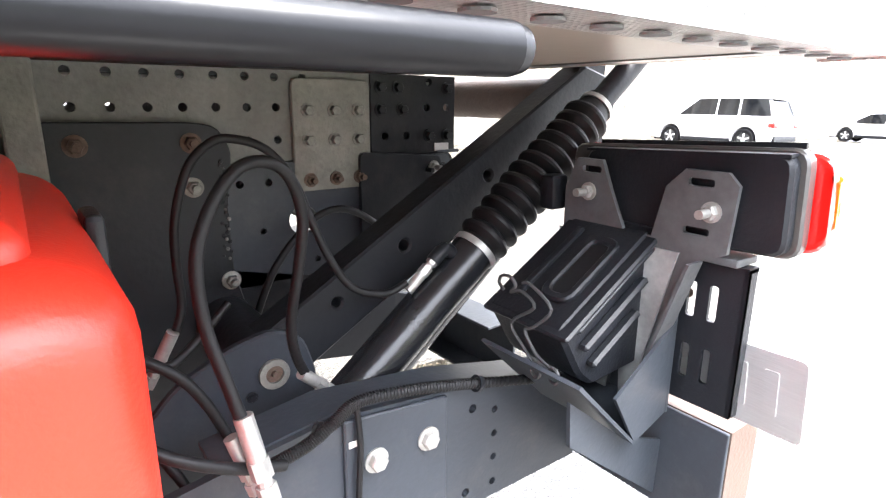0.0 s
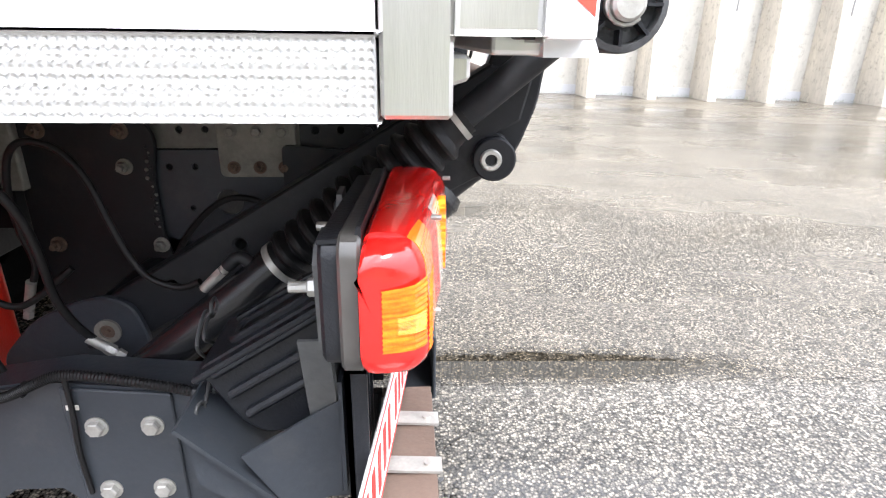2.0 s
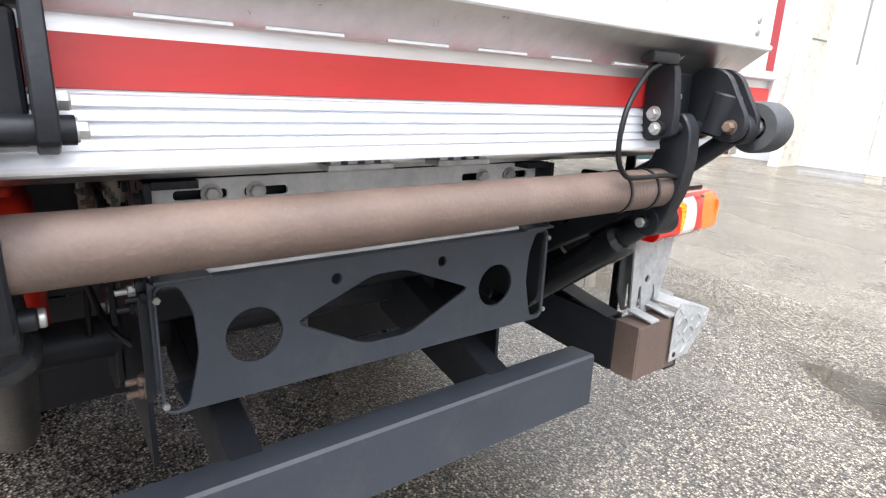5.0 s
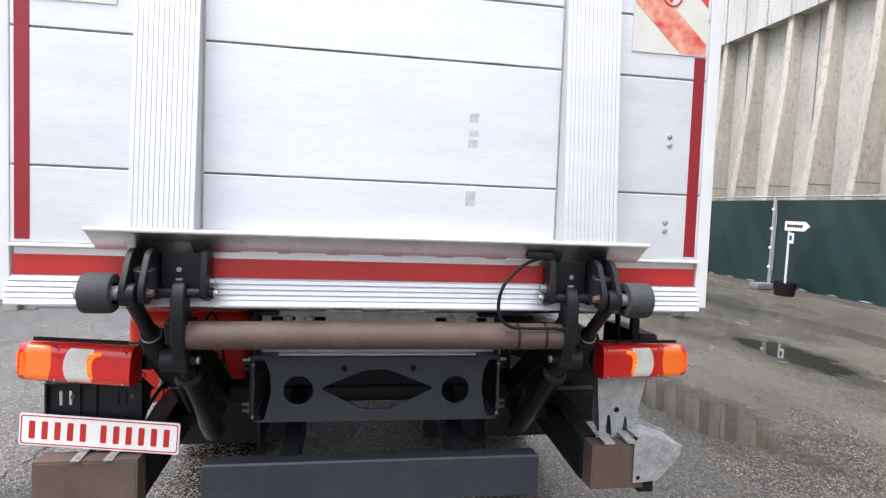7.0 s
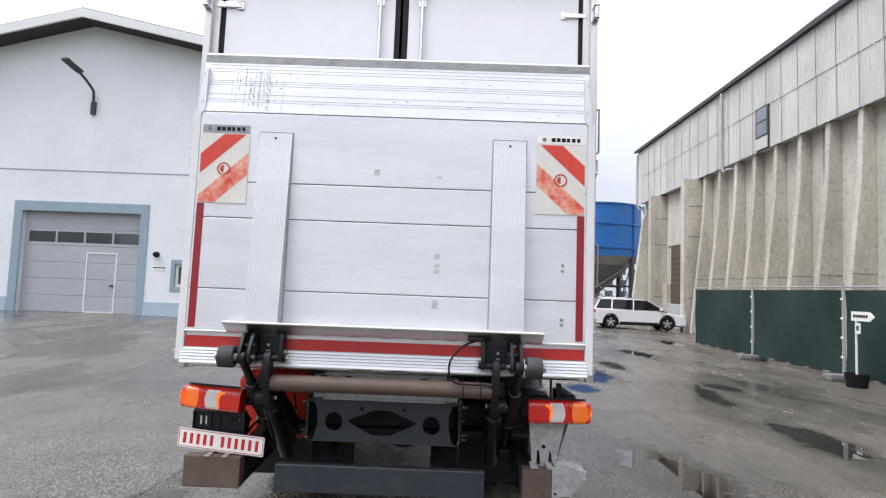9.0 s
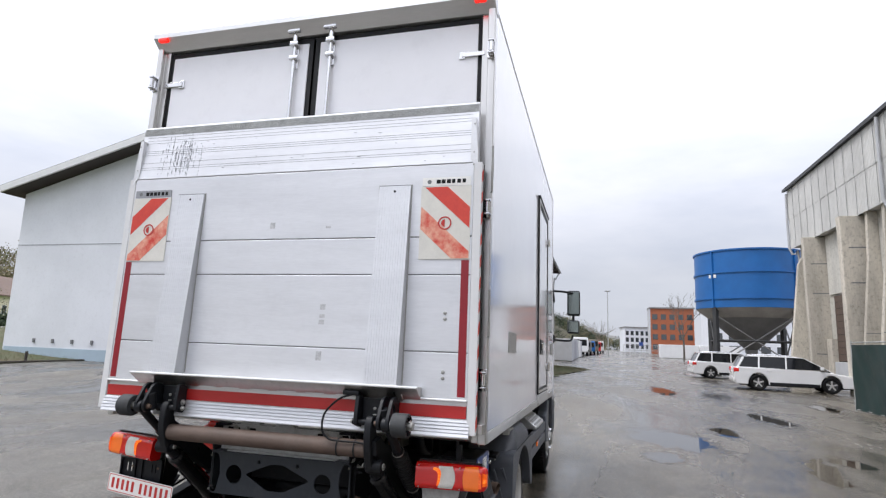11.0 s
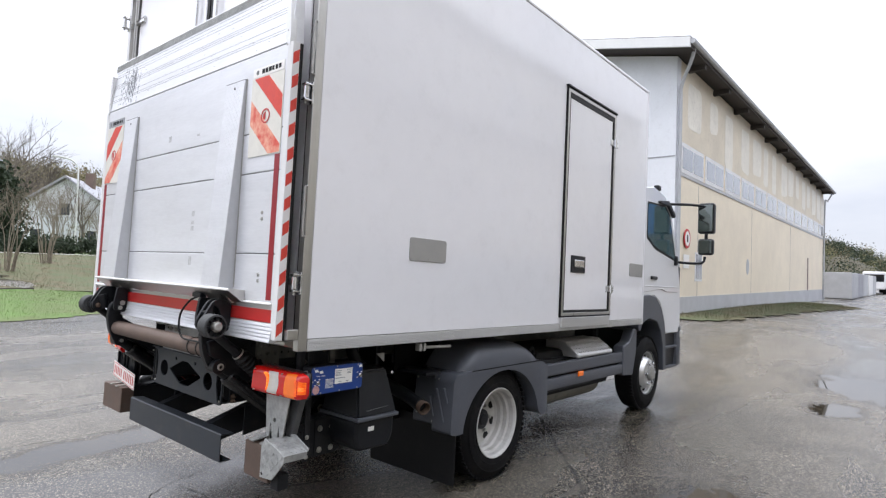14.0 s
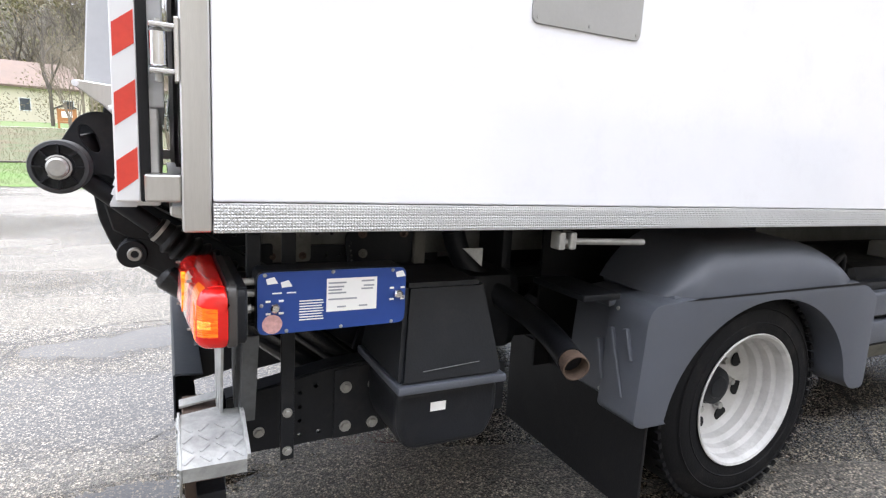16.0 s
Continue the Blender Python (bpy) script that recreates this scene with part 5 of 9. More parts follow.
# ---- under-run bar ----
ub = part("underrun_bar", bm_prism([(0.095, 0.425), (0.101, 0.425), (0.101, 0.566), (0.095, 0.572), (0.020, 0.566), (0.020, 0.560), (0.093, 0.564), (0.095, 0.560)], "y", -0.582, 0.582, bevel=0.0015), slate_steel, truck, "slate grey folded under-run bar")
part("bottom_flange", bm_box((0.035, -0.582, 0.424), (0.097, 0.582, 0.430)), slate_steel, ub)
for s in (-1, 1):
    part("arm", bm_prism([(0.05, 0.562), (0.05, 0.445), (-0.50, 0.56), (-0.50, 0.74)], "y", s * 0.276, s * 0.340, bevel=0.004), black_steel, ub, "black support arm")
    part("web", bm_prism([(-0.12, 0.50), (-0.12, 0.66), (-0.50, 0.75), (-0.50, 0.56)], "y", s * 0.43, s * 0.44), black_steel, ub)

# ---- side plates and end blocks ----
for s in (-1, 1):
    holes = [circle2(-0.207, z, 0.006, 10) for z in (0.585, 0.545, 0.505, 0.462)] + [circle2(-0.25, 0.60, 0.007, 12), circle2(-0.26, 0.465, 0.007, 12)]
    # same plate both sides; the left colour is lifted as if better lit
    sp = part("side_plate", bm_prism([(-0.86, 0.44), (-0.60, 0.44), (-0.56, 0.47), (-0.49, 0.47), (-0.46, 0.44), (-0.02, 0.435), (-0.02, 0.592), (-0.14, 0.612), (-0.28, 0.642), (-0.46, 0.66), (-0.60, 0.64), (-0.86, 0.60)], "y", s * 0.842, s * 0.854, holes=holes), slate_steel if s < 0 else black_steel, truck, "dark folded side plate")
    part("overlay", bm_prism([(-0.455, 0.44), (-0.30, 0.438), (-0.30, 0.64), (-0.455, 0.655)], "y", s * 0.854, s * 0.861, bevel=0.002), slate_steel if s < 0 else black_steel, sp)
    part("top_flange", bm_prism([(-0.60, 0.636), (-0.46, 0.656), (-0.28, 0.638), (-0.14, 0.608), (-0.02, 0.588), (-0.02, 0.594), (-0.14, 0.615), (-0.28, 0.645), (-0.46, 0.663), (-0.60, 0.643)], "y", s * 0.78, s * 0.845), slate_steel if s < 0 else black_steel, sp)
    for x in (-0.413, -0.333):
        for z in (0.588, 0.472):
            part("bolt", hexbolt((x, s * 0.861, z), (0, s, 0), 0.0125, 0.010), zinc, sp, "pale zinc bolt")
    for x in ((-0.70,) if s < 0 else (-0.10, -0.17)):
        part("bolt", hexbolt((x, s * 0.854, 0.49), (0, s, 0), 0.011, 0.009), zinc, sp, "pale zinc bolt")
    part("paint_chip", bm_box((-0.450, min(s * 0.8605, s * 0.862), 0.618), (-0.432, max(s * 0.8605, s * 0.862), 0.626), 0.0), board_white, sp)
    y0, y1 = (0.795, 1.005) if s > 0 else (-1.10, -0.785)
    blk = part("end_block", bm_prism([(y0, 0.425), (y1, 0.425), (y1, 0.592), (y0, 0.592)], "x", 0.004, 0.082, holes=[[(y0 + 0.008, 0.433), (y1 - 0.008, 0.433), (y1 - 0.008, 0.584), (y0 + 0.008, 0.584)]]), rust_brown, truck, "brown primed hollow end block of the under-run beam")
    part("face", bm_box((0.072, y0 + 0.006, 0.431), (0.0835, y1 - 0.006, 0.586), 0.002), rust_brown, blk)
    part("back", bm_box((-0.004, y0 + 0.001, 0.426), (0.003, y1 - 0.001, 0.591), 0.002), slate_steel, blk, "slate grey front face")
    part("inner_beam", bm_prism([(-0.6, 0.47), (0.003, 0.43), (0.003, 0.592), (-0.6, 0.60)], "y", s * 0.785, s * 0.80), black_steel, blk)

# ---- tail lamps ----
def loft_y(stations, n=20):
    """Rounded lamp section lofted along y: stations (y, depth, inset, bulge), the bulge bowing a section edge along y."""
    b = bmesh.new()
    rings = []
    for y, depth, inset, bulge in stations:
        sec = round2([(0.004, 0.838 + inset), (0.025 + depth, 0.840 + inset), (0.036 + depth, 0.855 + inset), (0.030 + depth, 0.948 - inset), (0.018 + depth, 0.966 - inset), (0.004, 0.968 - inset)], 0.012, 3)
        face = []
        front = max(range(len(sec)), key=lambda i: sec[(i + 1) % len(sec)][1] - sec[i][1])
        for k, p in enumerate(sec):
            q = sec[(k + 1) % len(sec)]
            n = 8 if k == front else 1
            face += [(p[0] + (q[0] - p[0]) * i / n, p[1] + (q[1] - p[1]) * i / n) for i in range(n)]
        sec = face
        rings.append([b.verts.new((x, y + bulge * (1 - ((z - 0.903) / 0.066) ** 2), z)) for x, z in sec])
    for a, c in zip(rings, rings[1:]):
        for k in range(len(a)):
            b.faces.new((a[k], a[(k + 1) % len(a)], c[(k + 1) % len(c)], c[k]))
    b.faces.new(rings[0])
    b.faces.new(rings[-1])
    bmesh.ops.recalc_face_normals(b, faces=b.faces)
    return b


for s in (-1, 1):
    base = 0.80 if s < 0 else 0.822
    W = 0.36
    f = lambda u: s * (base + W * u)
    h0 = 0.11 if s < 0 else 0.0
    lamp = part("tail_lamp", bm_prism(round2([(min(f(h0), f(0.94)), 0.842), (max(f(h0), f(0.94)), 0.842), (max(f(h0), f(0.94)), 0.962), (min(f(h0), f(0.94)), 0.962)], 0.02), "x", -0.034, 0.004, bevel=0.004), black_plastic, truck, "tail lamp with red, amber and clear lens sections")
    part("rim", bm_prism(round2([(min(f(-0.005), f(0.965)), 0.838), (max(f(-0.005), f(0.965)), 0.838), (max(f(-0.005), f(0.965)), 0.968), (min(f(-0.005), f(0.965)), 0.968)], 0.022), "x", -0.016, 0.004, bevel=0.003), lamp_grey, lamp, "grey translucent lamp edge")
    part("top_shield", bm_prism([(-0.034, 0.958), (0.004, 0.960), (0.004, 0.974), (0.0, 0.974), (-0.002, 0.964), (-0.034, 0.962)], "y", f(h0), f(0.93)), black_plastic, lamp)
    dep = lambda u: 0.052 - 0.027 * u
    for u0, u1, b0_, b1_, mt, lab in ((0.0, 0.32, 0.0, 0.008, lens_red, "red lens"), (0.32, 0.510, 0.008, 0.024, lens_clear, "clear lens"), (0.510, 0.72, 0.024, -0.014, lens_red, "red lens"), (0.72, 0.885, -0.014, 0.016, lens_amber, "amber lens")):
        part("lens", loft_y([(f(u0 + 0.001), dep(u0), 0.004, s * b0_), (f(u1 - 0.001), dep(u1), 0.004, s * b1_)]), mt, lamp, lab)
    tail = [(0.887, 0.0275, 0.004, 0.016), (0.93, 0.0255, 0.004, 0.010), (0.965, 0.021, 0.006, 0.003), (0.990, 0.012, 0.010, 0.0), (1.005, -0.002, 0.018, 0.0), (1.013, -0.018, 0.030, 0.0)]
    part("lens", loft_y([(f(u), d, i, s * g) for u, d, i, g in tail]), lens_red, lamp, "red wrap-round lens end")

    def on_tail(u):
        for (ua, da, _, _), (ub, db, _, _) in zip(tail, tail[1:]):
            if ua <= u <= ub:
                return 0.036 + da + (db - da) * (u - ua) / (ub - ua)
        return 0.036 + tail[-1][1]

    for u0, u1, z0, z1, mt in ((0.905, 0.945, 0.862, 0.940, lens_ribbed), (0.958, 1.0115, 0.872, 0.936, lens_ribbed), (0.970, 1.006, 0.888, 0.906, lens_lit)):
        part("lit_panel", bm_sheet(lambda a, c: (on_tail(u0 + (u1 - u0) * a) + (0.0012 if z1 - z0 > 0.03 else 0.0030) + 0.0010 * (round(c * 26) % 2), f(u0 + (u1 - u0) * a) + s * 0.0012, z0 + (z1 - z0) * c * (1 - 0.12 * a)), 5, 26), mt, lamp, "lit ribbed amber indicator", 0)
    glow = [(0.335, 0.945), (0.365, 0.935), (0.372, 0.915), (0.360, 0.880), (0.340, 0.862), (0.315, 0.858), (0.318, 0.872), (0.330, 0.890), (0.332, 0.918), (0.308, 0.932), (0.255, 0.938), (0.258, 0.949)]
    part("lit_segment", bm_prism(round2([(f(u), z) for u, z in glow], 0.006, 2), "x", 0.070, 0.0805), lens_lit, lamp, "glowing amber part of the lens")
    part("lens_top", loft_y([(f(0.0), 0.0485, 0, 0), (f(0.5), 0.036, 0, 0), (f(0.90), 0.022, 0.001, 0)]), lens_red, lamp)
    for u in (0.05, 0.64):
        for z in (0.852, 0.955):
            part("screw", bm_cyl((0.028 + dep(u), f(u), z), (0.0385 + dep(u), f(u), z), 0.003, 10), zinc, lamp)
    if s < 0:
        lamp.matrix_basis = Matrix.Translation((0.011, -0.97, 0.904)) @ Matrix.Rotation(radians(-2.2), 4, "Z") @ Matrix.Rotation(radians(-2.5), 4, "X") @ Matrix.Translation((0, 0.97, -0.902))
    part("connector", bm_box((-0.075, min(f(-0.06), f(0.03)), 0.865), (-0.04, max(f(-0.06), f(0.03)), 0.92), 0.006), black_plastic, lamp)
    # bracket
    yb = lambda u: s * (base - 0.80 + u)
    sl = [round2([(yb(u), z), (yb(u + 0.035), z), (yb(u + 0.035), z + 0.010), (yb(u), z + 0.010)], 0.004, 2) for u, z in ((1.02, 0.925), (1.02, 0.863), (0.85, 0.925))]
    ol = [(yb(0.82), 0.835), (yb(0.82), 0.90), (yb(0.84), 0.945), (yb(0.885), 0.945), (yb(0.905), 0.90), (yb(0.93), 0.85), (yb(0.975), 0.85), (yb(0.99), 0.92), (yb(1.015), 0.945), (yb(1.07), 0.945), (yb(1.085), 0.93), (yb(1.08), 0.845), (yb(1.045), 0.83), (yb(0.975), 0.60), (yb(0.975), 0.592), (yb(0.85), 0.592), (yb(0.82), 0.66)]
    hl2 = [circle2(yb(0.90), 0.70, 0.012, 12), round2([(yb(0.86), 0.60), (yb(0.885), 0.60), (yb(0.875), 0.68), (yb(0.862), 0.68)], 0.006, 2), round2([(yb(0.925), 0.60), (yb(0.95), 0.60), (yb(0.945), 0.66), (yb(0.935), 0.68)], 0.006, 2)]
    br = part("lamp_bracket", bm_prism(ol, "x", -0.042, -0.035, holes=sl + hl2), bracket_grey, truck, "galvanised lamp bracket with slots")
    part("fold", bm_prism([(yb(1.045), 0.83), (yb(0.975), 0.60), (yb(0.980), 0.60), (yb(1.050), 0.83)], "x", -0.070, -0.037), bracket_grey, br)
    part("front_web", bm_prism([(yb(0.835), 0.592), (yb(0.965), 0.592), (yb(1.02), 0.836), (yb(0.815), 0.836)], "x", -0.046 if s < 0 else 0.0, -0.043 if s < 0 else 0.006, holes=hl2), galvanized, br)
    for u, z in ((1.055, 0.895), (0.865, 0.897)):
        b = hexbolt((-0.042, yb(u), z), (-1, 0, 0), 0.010, 0.009)
        bm_cyl((-0.05, yb(u), z), (-0.072, yb(u), z), 0.006, 10, bm=b)
        part("bolt", b, zinc, br, "zinc bolt")

# ---- number plate and its carrier ----
pm = Matrix.Translation((0.024, -0.922, 0.659)) @ Matrix.Rotation(radians(-6.0), 4, "Z") @ Matrix.Rotation(radians(-3.2), 4, "X")
plate = part("number_plate", bm_prism(round2([(-0.26, -0.0545), (0.26, -0.0545), (0.26, 0.0545), (-0.26, 0.0545)], 0.010, 3), "x", 0.0, 0.0016, m=pm), alu, truck, "pressed plate, white face with red marks and border")
part("face", bm_prism(round2([(-0.258, -0.0525), (0.258, -0.0525), (0.258, 0.0525), (-0.258, 0.0525)], 0.009, 3), "x", 0.0016, 0.0024, m=pm), plate_white, plate, "white plate face")
rim_out, rim_in = round2([(-0.254, -0.0485), (0.254, -0.0485), (0.254, 0.0485), (-0.254, 0.0485)], 0.009, 3), round2([(-0.2505, -0.045), (0.2505, -0.045), (0.2505, 0.045), (-0.2505, 0.045)], 0.008, 3)
part("border", bm_prism(rim_out, "x", 0.0022, 0.0032, holes=[rim_in], m=pm), plate_red, plate)
# plain letter-sized shapes in place of the lettering, pressed through to the back
for y in [-0.218 + k * 0.041 for k in range(5)] + [0.012 + k * 0.041 for k in range(6)]:
    o = round2([(y - 0.0095, -0.030), (y + 0.0095, -0.030), (y + 0.0095, 0.030), (y - 0.0095, 0.030)], 0.003, 2)
    part("mark", bm_prism(o, "x", 0.0022, 0.0034, m=pm), plate_red, plate, "", 0)
    part("pressing", bm_prism(o, "x", -0.0014, 0.0004, m=pm), alu, plate, "", 0)
sl = []
for y in (-1.065, -1.035, -0.88, -0.855):
    sl += [round2([(y, z), (y + 0.012, z), (y + 0.012, z + 0.05), (y, z + 0.05)], 0.004, 2) for z in (0.655, 0.745)]
car = part("plate_carrier", bm_prism([(-1.10, 0.62), (-0.80, 0.62), (-0.80, 0.826), (-1.10, 0.826)], "x", -0.016, -0.010, holes=sl), black_plastic, truck, "black slotted plate carrier")
for y in (-1.10, -0.806):
    part("side_lip", bm_box((-0.016, y, 0.62), (0.006, y + 0.006, 0.826)), black_plastic, car)
part("top_lip", bm_box((-0.016, -1.10, 0.821), (0.008, -0.80, 0.827)), black_plastic, car)
for y in (-1.0, -0.95):
    part("rib", bm_box((-0.010, y, 0.625), (0.0, y + 0.006, 0.82)), black_plastic, car)
for y in (-1.02, -0.835):
    part("screw", bm_lathe([(0.008, 0), (0.007, 0.003), (0, 0.004)], (-0.010, y, 0.775), (1, y, 0.775), 12), rust_bolt, car, "rusty screw")
part("grey_strip", bm_box((-0.03, -1.09, 0.828), (0.022, -0.83, 0.8385), 0.002), bracket_grey, car, "grey strip below the lamp")
for y in (-0.972, -0.873):
    part("strap", bm_prism([(0.090, 0.596), (0.015, 0.601), (0.008, 0.625), (0.005, 0.624), (0.011, 0.597), (0.090, 0.592)], "y", y - 0.014, y + 0.014), zinc, car, "bare metal strap")
    part("screw", bm_lathe([(0.011, 0), (0.011, 0.002), (0.006, 0.002), (0.006, 0.006), (0, 0.007)], (0.072, y, 0.595), (0.072, y, 1.0), 14), zinc, car)

# ---- wheel chock in its holder ----
TOP = math.atan2(0.113, 0.186)


def chock_profile(grow=0.0):
    return round2([(-0.212 - grow, 0.747), (-0.040, 0.853 + grow), (-0.022, 0.850 + grow), (-0.018, 0.66), (-0.140, 0.652), (-0.168 - grow, 0.674)], 0.012, 3)


chock = part("wheel_chock", bm_prism(chock_profile(), "y", -0.972, -0.835, bevel=0.006), black_plastic, truck, "black plastic wheel chock in a steel holder")
part("top_lip", bm_prism([(-0.216, 0.742), (-0.022, 0.860), (-0.022, 0.850), (-0.210, 0.735)], "y", -0.986, -0.828, bevel=0.003), black_plastic, chock)
dk, nk = Vector((math.cos(TOP), math.sin(TOP))), Vector((-math.sin(TOP), math.cos(TOP)))
for k in range(3):
    o = Vector((-0.192 + 0.018 * k, 0.738 - 0.028 * k)) + dk * 0.004
    e = o + dk * (0.178 - 0.034 * k)
    part("rib", bm_prism([tuple(o), tuple(e), tuple(e + nk * 0.011), tuple(o + nk * 0.011)], "y", -0.986, -0.970, bevel=0.004), black_plastic, chock)
part("rear_lip", bm_box((-0.030, -0.988, 0.66), (-0.016, -0.828, 0.858), 0.004), black_plastic, chock)
sm = Matrix.Translation((-0.122, -0.925, 0.8035)) @ Matrix.Rotation(-TOP, 4, "Y")
slot_in, slot_out = round2([(-0.052, -0.015), (0.052, -0.015), (0.052, 0.015), (-0.052, 0.015)], 0.014, 5), round2([(-0.066, -0.028), (0.066, -0.028), (0.066, 0.028), (-0.066, 0.028)], 0.025, 5)
part("grip_slot", bm_prism(slot_in, "z", 0.0005, 0.0016, m=sm), print_black, chock)
part("slot_rim", bm_prism(slot_out, "z", -0.004, 0.0065, holes=[slot_in], bevel=0.003, m=sm), black_plastic, chock)
part("ridge", bm_box((-0.075, 0.048, -0.002), (0.075, 0.060, 0.006), 0.003, m=sm), black_plastic, chock)
hold = part("chock_holder", bm_prism([(-0.154, 0.659), (-0.107, 0.583), (-0.036, 0.606), (-0.034, 0.736)], "y", -1.022, -1.017), slate_steel, truck, "folded grey sheet chock holder")
part("holder_base", bm_prism([(-0.225, 0.700), (-0.107, 0.583), (-0.036, 0.606), (-0.036, 0.601), (-0.107, 0.577), (-0.230, 0.697)], "y", -1.022, -0.845), slate_steel, hold)
part("holder_back", bm_box((-0.035, -1.022, 0.60), (-0.030, -0.845, 0.76)), slate_steel, hold)
part("holder_stay", bm_prism([(-0.221, 0.668), (-0.216, 0.605), (-0.010, 0.444), (-0.006, 0.536), (-0.105, 0.577)], "y", -1.004, -0.998), slate_steel, hold)
for pts in ([(-0.215, -0.872, 0.778), (-0.215, -0.862, 0.786), (-0.215, -0.868, 0.797), (-0.214, -0.884, 0.798), (-0.213, -0.892, 0.788), (-0.214, -0.885, 0.778), (-0.214, -0.905, 0.784), (-0.213, -0.928, 0.768), (-0.215, -0.889, 0.735), (-0.212, -0.913, 0.705), (-0.21, -0.932, 0.688)],
            [(-0.213, -0.905, 0.796), (-0.213, -0.920, 0.797), (-0.212, -0.956, 0.774), (-0.214, -0.930, 0.742), (-0.215, -0.915, 0.733), (-0.213, -0.935, 0.706), (-0.211, -0.960, 0.694)]):
    part("retaining_wire", bm_sweep(pts, 0.0024, 7, 4), steel_dark, hold, "bent dark wire retainer")
for y, z in ((-0.938, 0.684), (-0.969, 0.689)):
    part("wire_eye", bm_sweep([(-0.215 + 0.002 * math.cos(a), y + 0.010 * math.cos(a), z + 0.010 * math.sin(a)) for a in [i * 0.52 for i in range(13)]], 0.0024, 6, 1), steel_dark, hold)

# ---- hydraulic hoses and fittings on the left ----
def fitting(p0, p1, r=0.0082):
    p0, p1 = Vector(p0), Vector(p1)
    u = (p1 - p0)
    b = bm_cyl(p0, p0 + u * 0.5, r, 14)
    bm_lathe([(0, 0), (r * 1.15, 0), (r * 1.15, u.length * 0.22), (0, u.length * 0.22)], p0 + u * 0.5, p1, 6, b)
    bm_cyl(p0 + u * 0.7, p0 + u * 0.8, r * 0.8, 12, bm=b)
    bm_lathe([(0, 0), (r * 1.1, 0), (r * 1.1, u.length * 0.2), (0, u.length * 0.2)], p0 + u * 0.8, p1, 6, b)
    return b


hose_a = part("hydraulic_hose", bm_sweep([(-0.588, -0.66, 0.736), (-0.578, -0.66, 0.769), (-0.581, -0.67, 0.825), (-0.579, -0.68, 0.883), (-0.562, -0.69, 0.944), (-0.537, -0.7, 0.974), (-0.51, -0.7, 0.979), (-0.471, -0.705, 0.965), (-0.439, -0.71, 0.924), (-0.417, -0.715, 0.863), (-0.397, -0.72, 0.814), (-0.367, -0.725, 0.769), (-0.319, -0.73, 0.752), (-0.283, -0.735, 0.764)], 0.0056, 12, 5), rubber, truck, "black hydraulic hose in a loop")
part("fitting", fitting((-0.280, -0.733, 0.750), (-0.232, -0.738, 0.795)), zinc, hose_a, "zinc hose fitting")
part("elbow", bm_sweep([(-0.238, -0.738, 0.79), (-0.215, -0.738, 0.806), (-0.195, -0.738, 0.79)], 0.011, 10, 3), black_steel, hose_a)
part("fitting", fitting((-0.592, -0.66, 0.735), (-0.626, -0.64, 0.660)), zinc, hose_a, "zinc hose fitting")
hose_b = part("hydraulic_hose", bm_sweep([(-0.582, -0.9, 0.723), (-0.593, -0.89, 0.773), (-0.602, -0.88, 0.818), (-0.604, -0.875, 0.872), (-0.593, -0.87, 0.912), (-0.566, -0.86, 0.951), (-0.535, -0.85, 0.966), (-0.498, -0.835, 0.952), (-0.476, -0.82, 0.902), (-0.475, -0.8, 0.838), (-0.481, -0.78, 0.762), (-0.471, -0.765, 0.709), (-0.451, -0.75, 0.666)], 0.0066, 12, 5), rubber, truck, "thick black hydraulic hose in a loop")
part("fitting", fitting((-0.462, -0.755, 0.678), (-0.418, -0.745, 0.636), 0.0085), zinc, hose_b, "zinc hose fitting")
part("fitting", fitting((-0.581, -0.90, 0.728), (-0.566, -0.918, 0.636), 0.0098), zinc, hose_b, "zinc hose fitting")
part("fitting", fitting((-0.59, -0.885, 0.70), (-0.572, -0.895, 0.635), 0.008), zinc, hose_b, "zinc hose fitting")
for pts, r in (([(-0.437, -0.50, 0.66), (-0.393, -0.50, 0.752), (-0.317, -0.50, 0.827), (-0.251, -0.50, 0.833), (-0.168, -0.48, 0.78), (-0.15, -0.44, 0.74)], 0.0065), ([(-0.76, -0.66, 0.80), (-0.70, -0.74, 0.79), (-0.65, -0.79, 0.765), (-0.614, -0.80, 0.735), (-0.589, -0.80, 0.693), (-0.566, -0.80, 0.634)], 0.0062), ([(-0.74, -0.84, 0.74), (-0.690, -0.87, 0.735), (-0.648, -0.90, 0.708), (-0.591, -0.90, 0.673), (-0.54, -0.89, 0.65)], 0.0062), ([(-0.70, -0.74, 0.80), (-0.65, -0.70, 0.73), (-0.60, -0.68, 0.70), (-0.52, -0.66, 0.76)], 0.006), ([(-0.70, -0.70, 0.70), (-0.66, -0.74, 0.66), (-0.62, -0.80, 0.60), (-0.60, -0.84, 0.52)], 0.006)):
    part("hydraulic_hose", bm_sweep(pts, r, 9, 5), rubber, truck, "black hose")
cond = bm_sweep([(-0.575, -0.885, 0.645), (-0.551, -0.88, 0.648), (-0.513, -0.88, 0.656), (-0.478, -0.88, 0.672), (-0.441, -0.87, 0.682), (-0.379, -0.87, 0.676), (-0.309, -0.87, 0.662), (-0.239, -0.87, 0.645), (-0.136, -0.875, 0.622)], 0.0068, 10, 28, ribs=0.16)
part("corrugated_conduit", cond, rubber, truck, "black corrugated cable conduit")
for x, z in ((-0.495, 0.664), (-0.262, 0.652)):
    part("cable_tie", bm_lathe([(0.0095, 0), (0.012, 0), (0.012, 0.006), (0.0095, 0.006)], (x, -0.873, z), (x + 0.9, -0.873, z - 0.3), 14), black_plastic, truck)
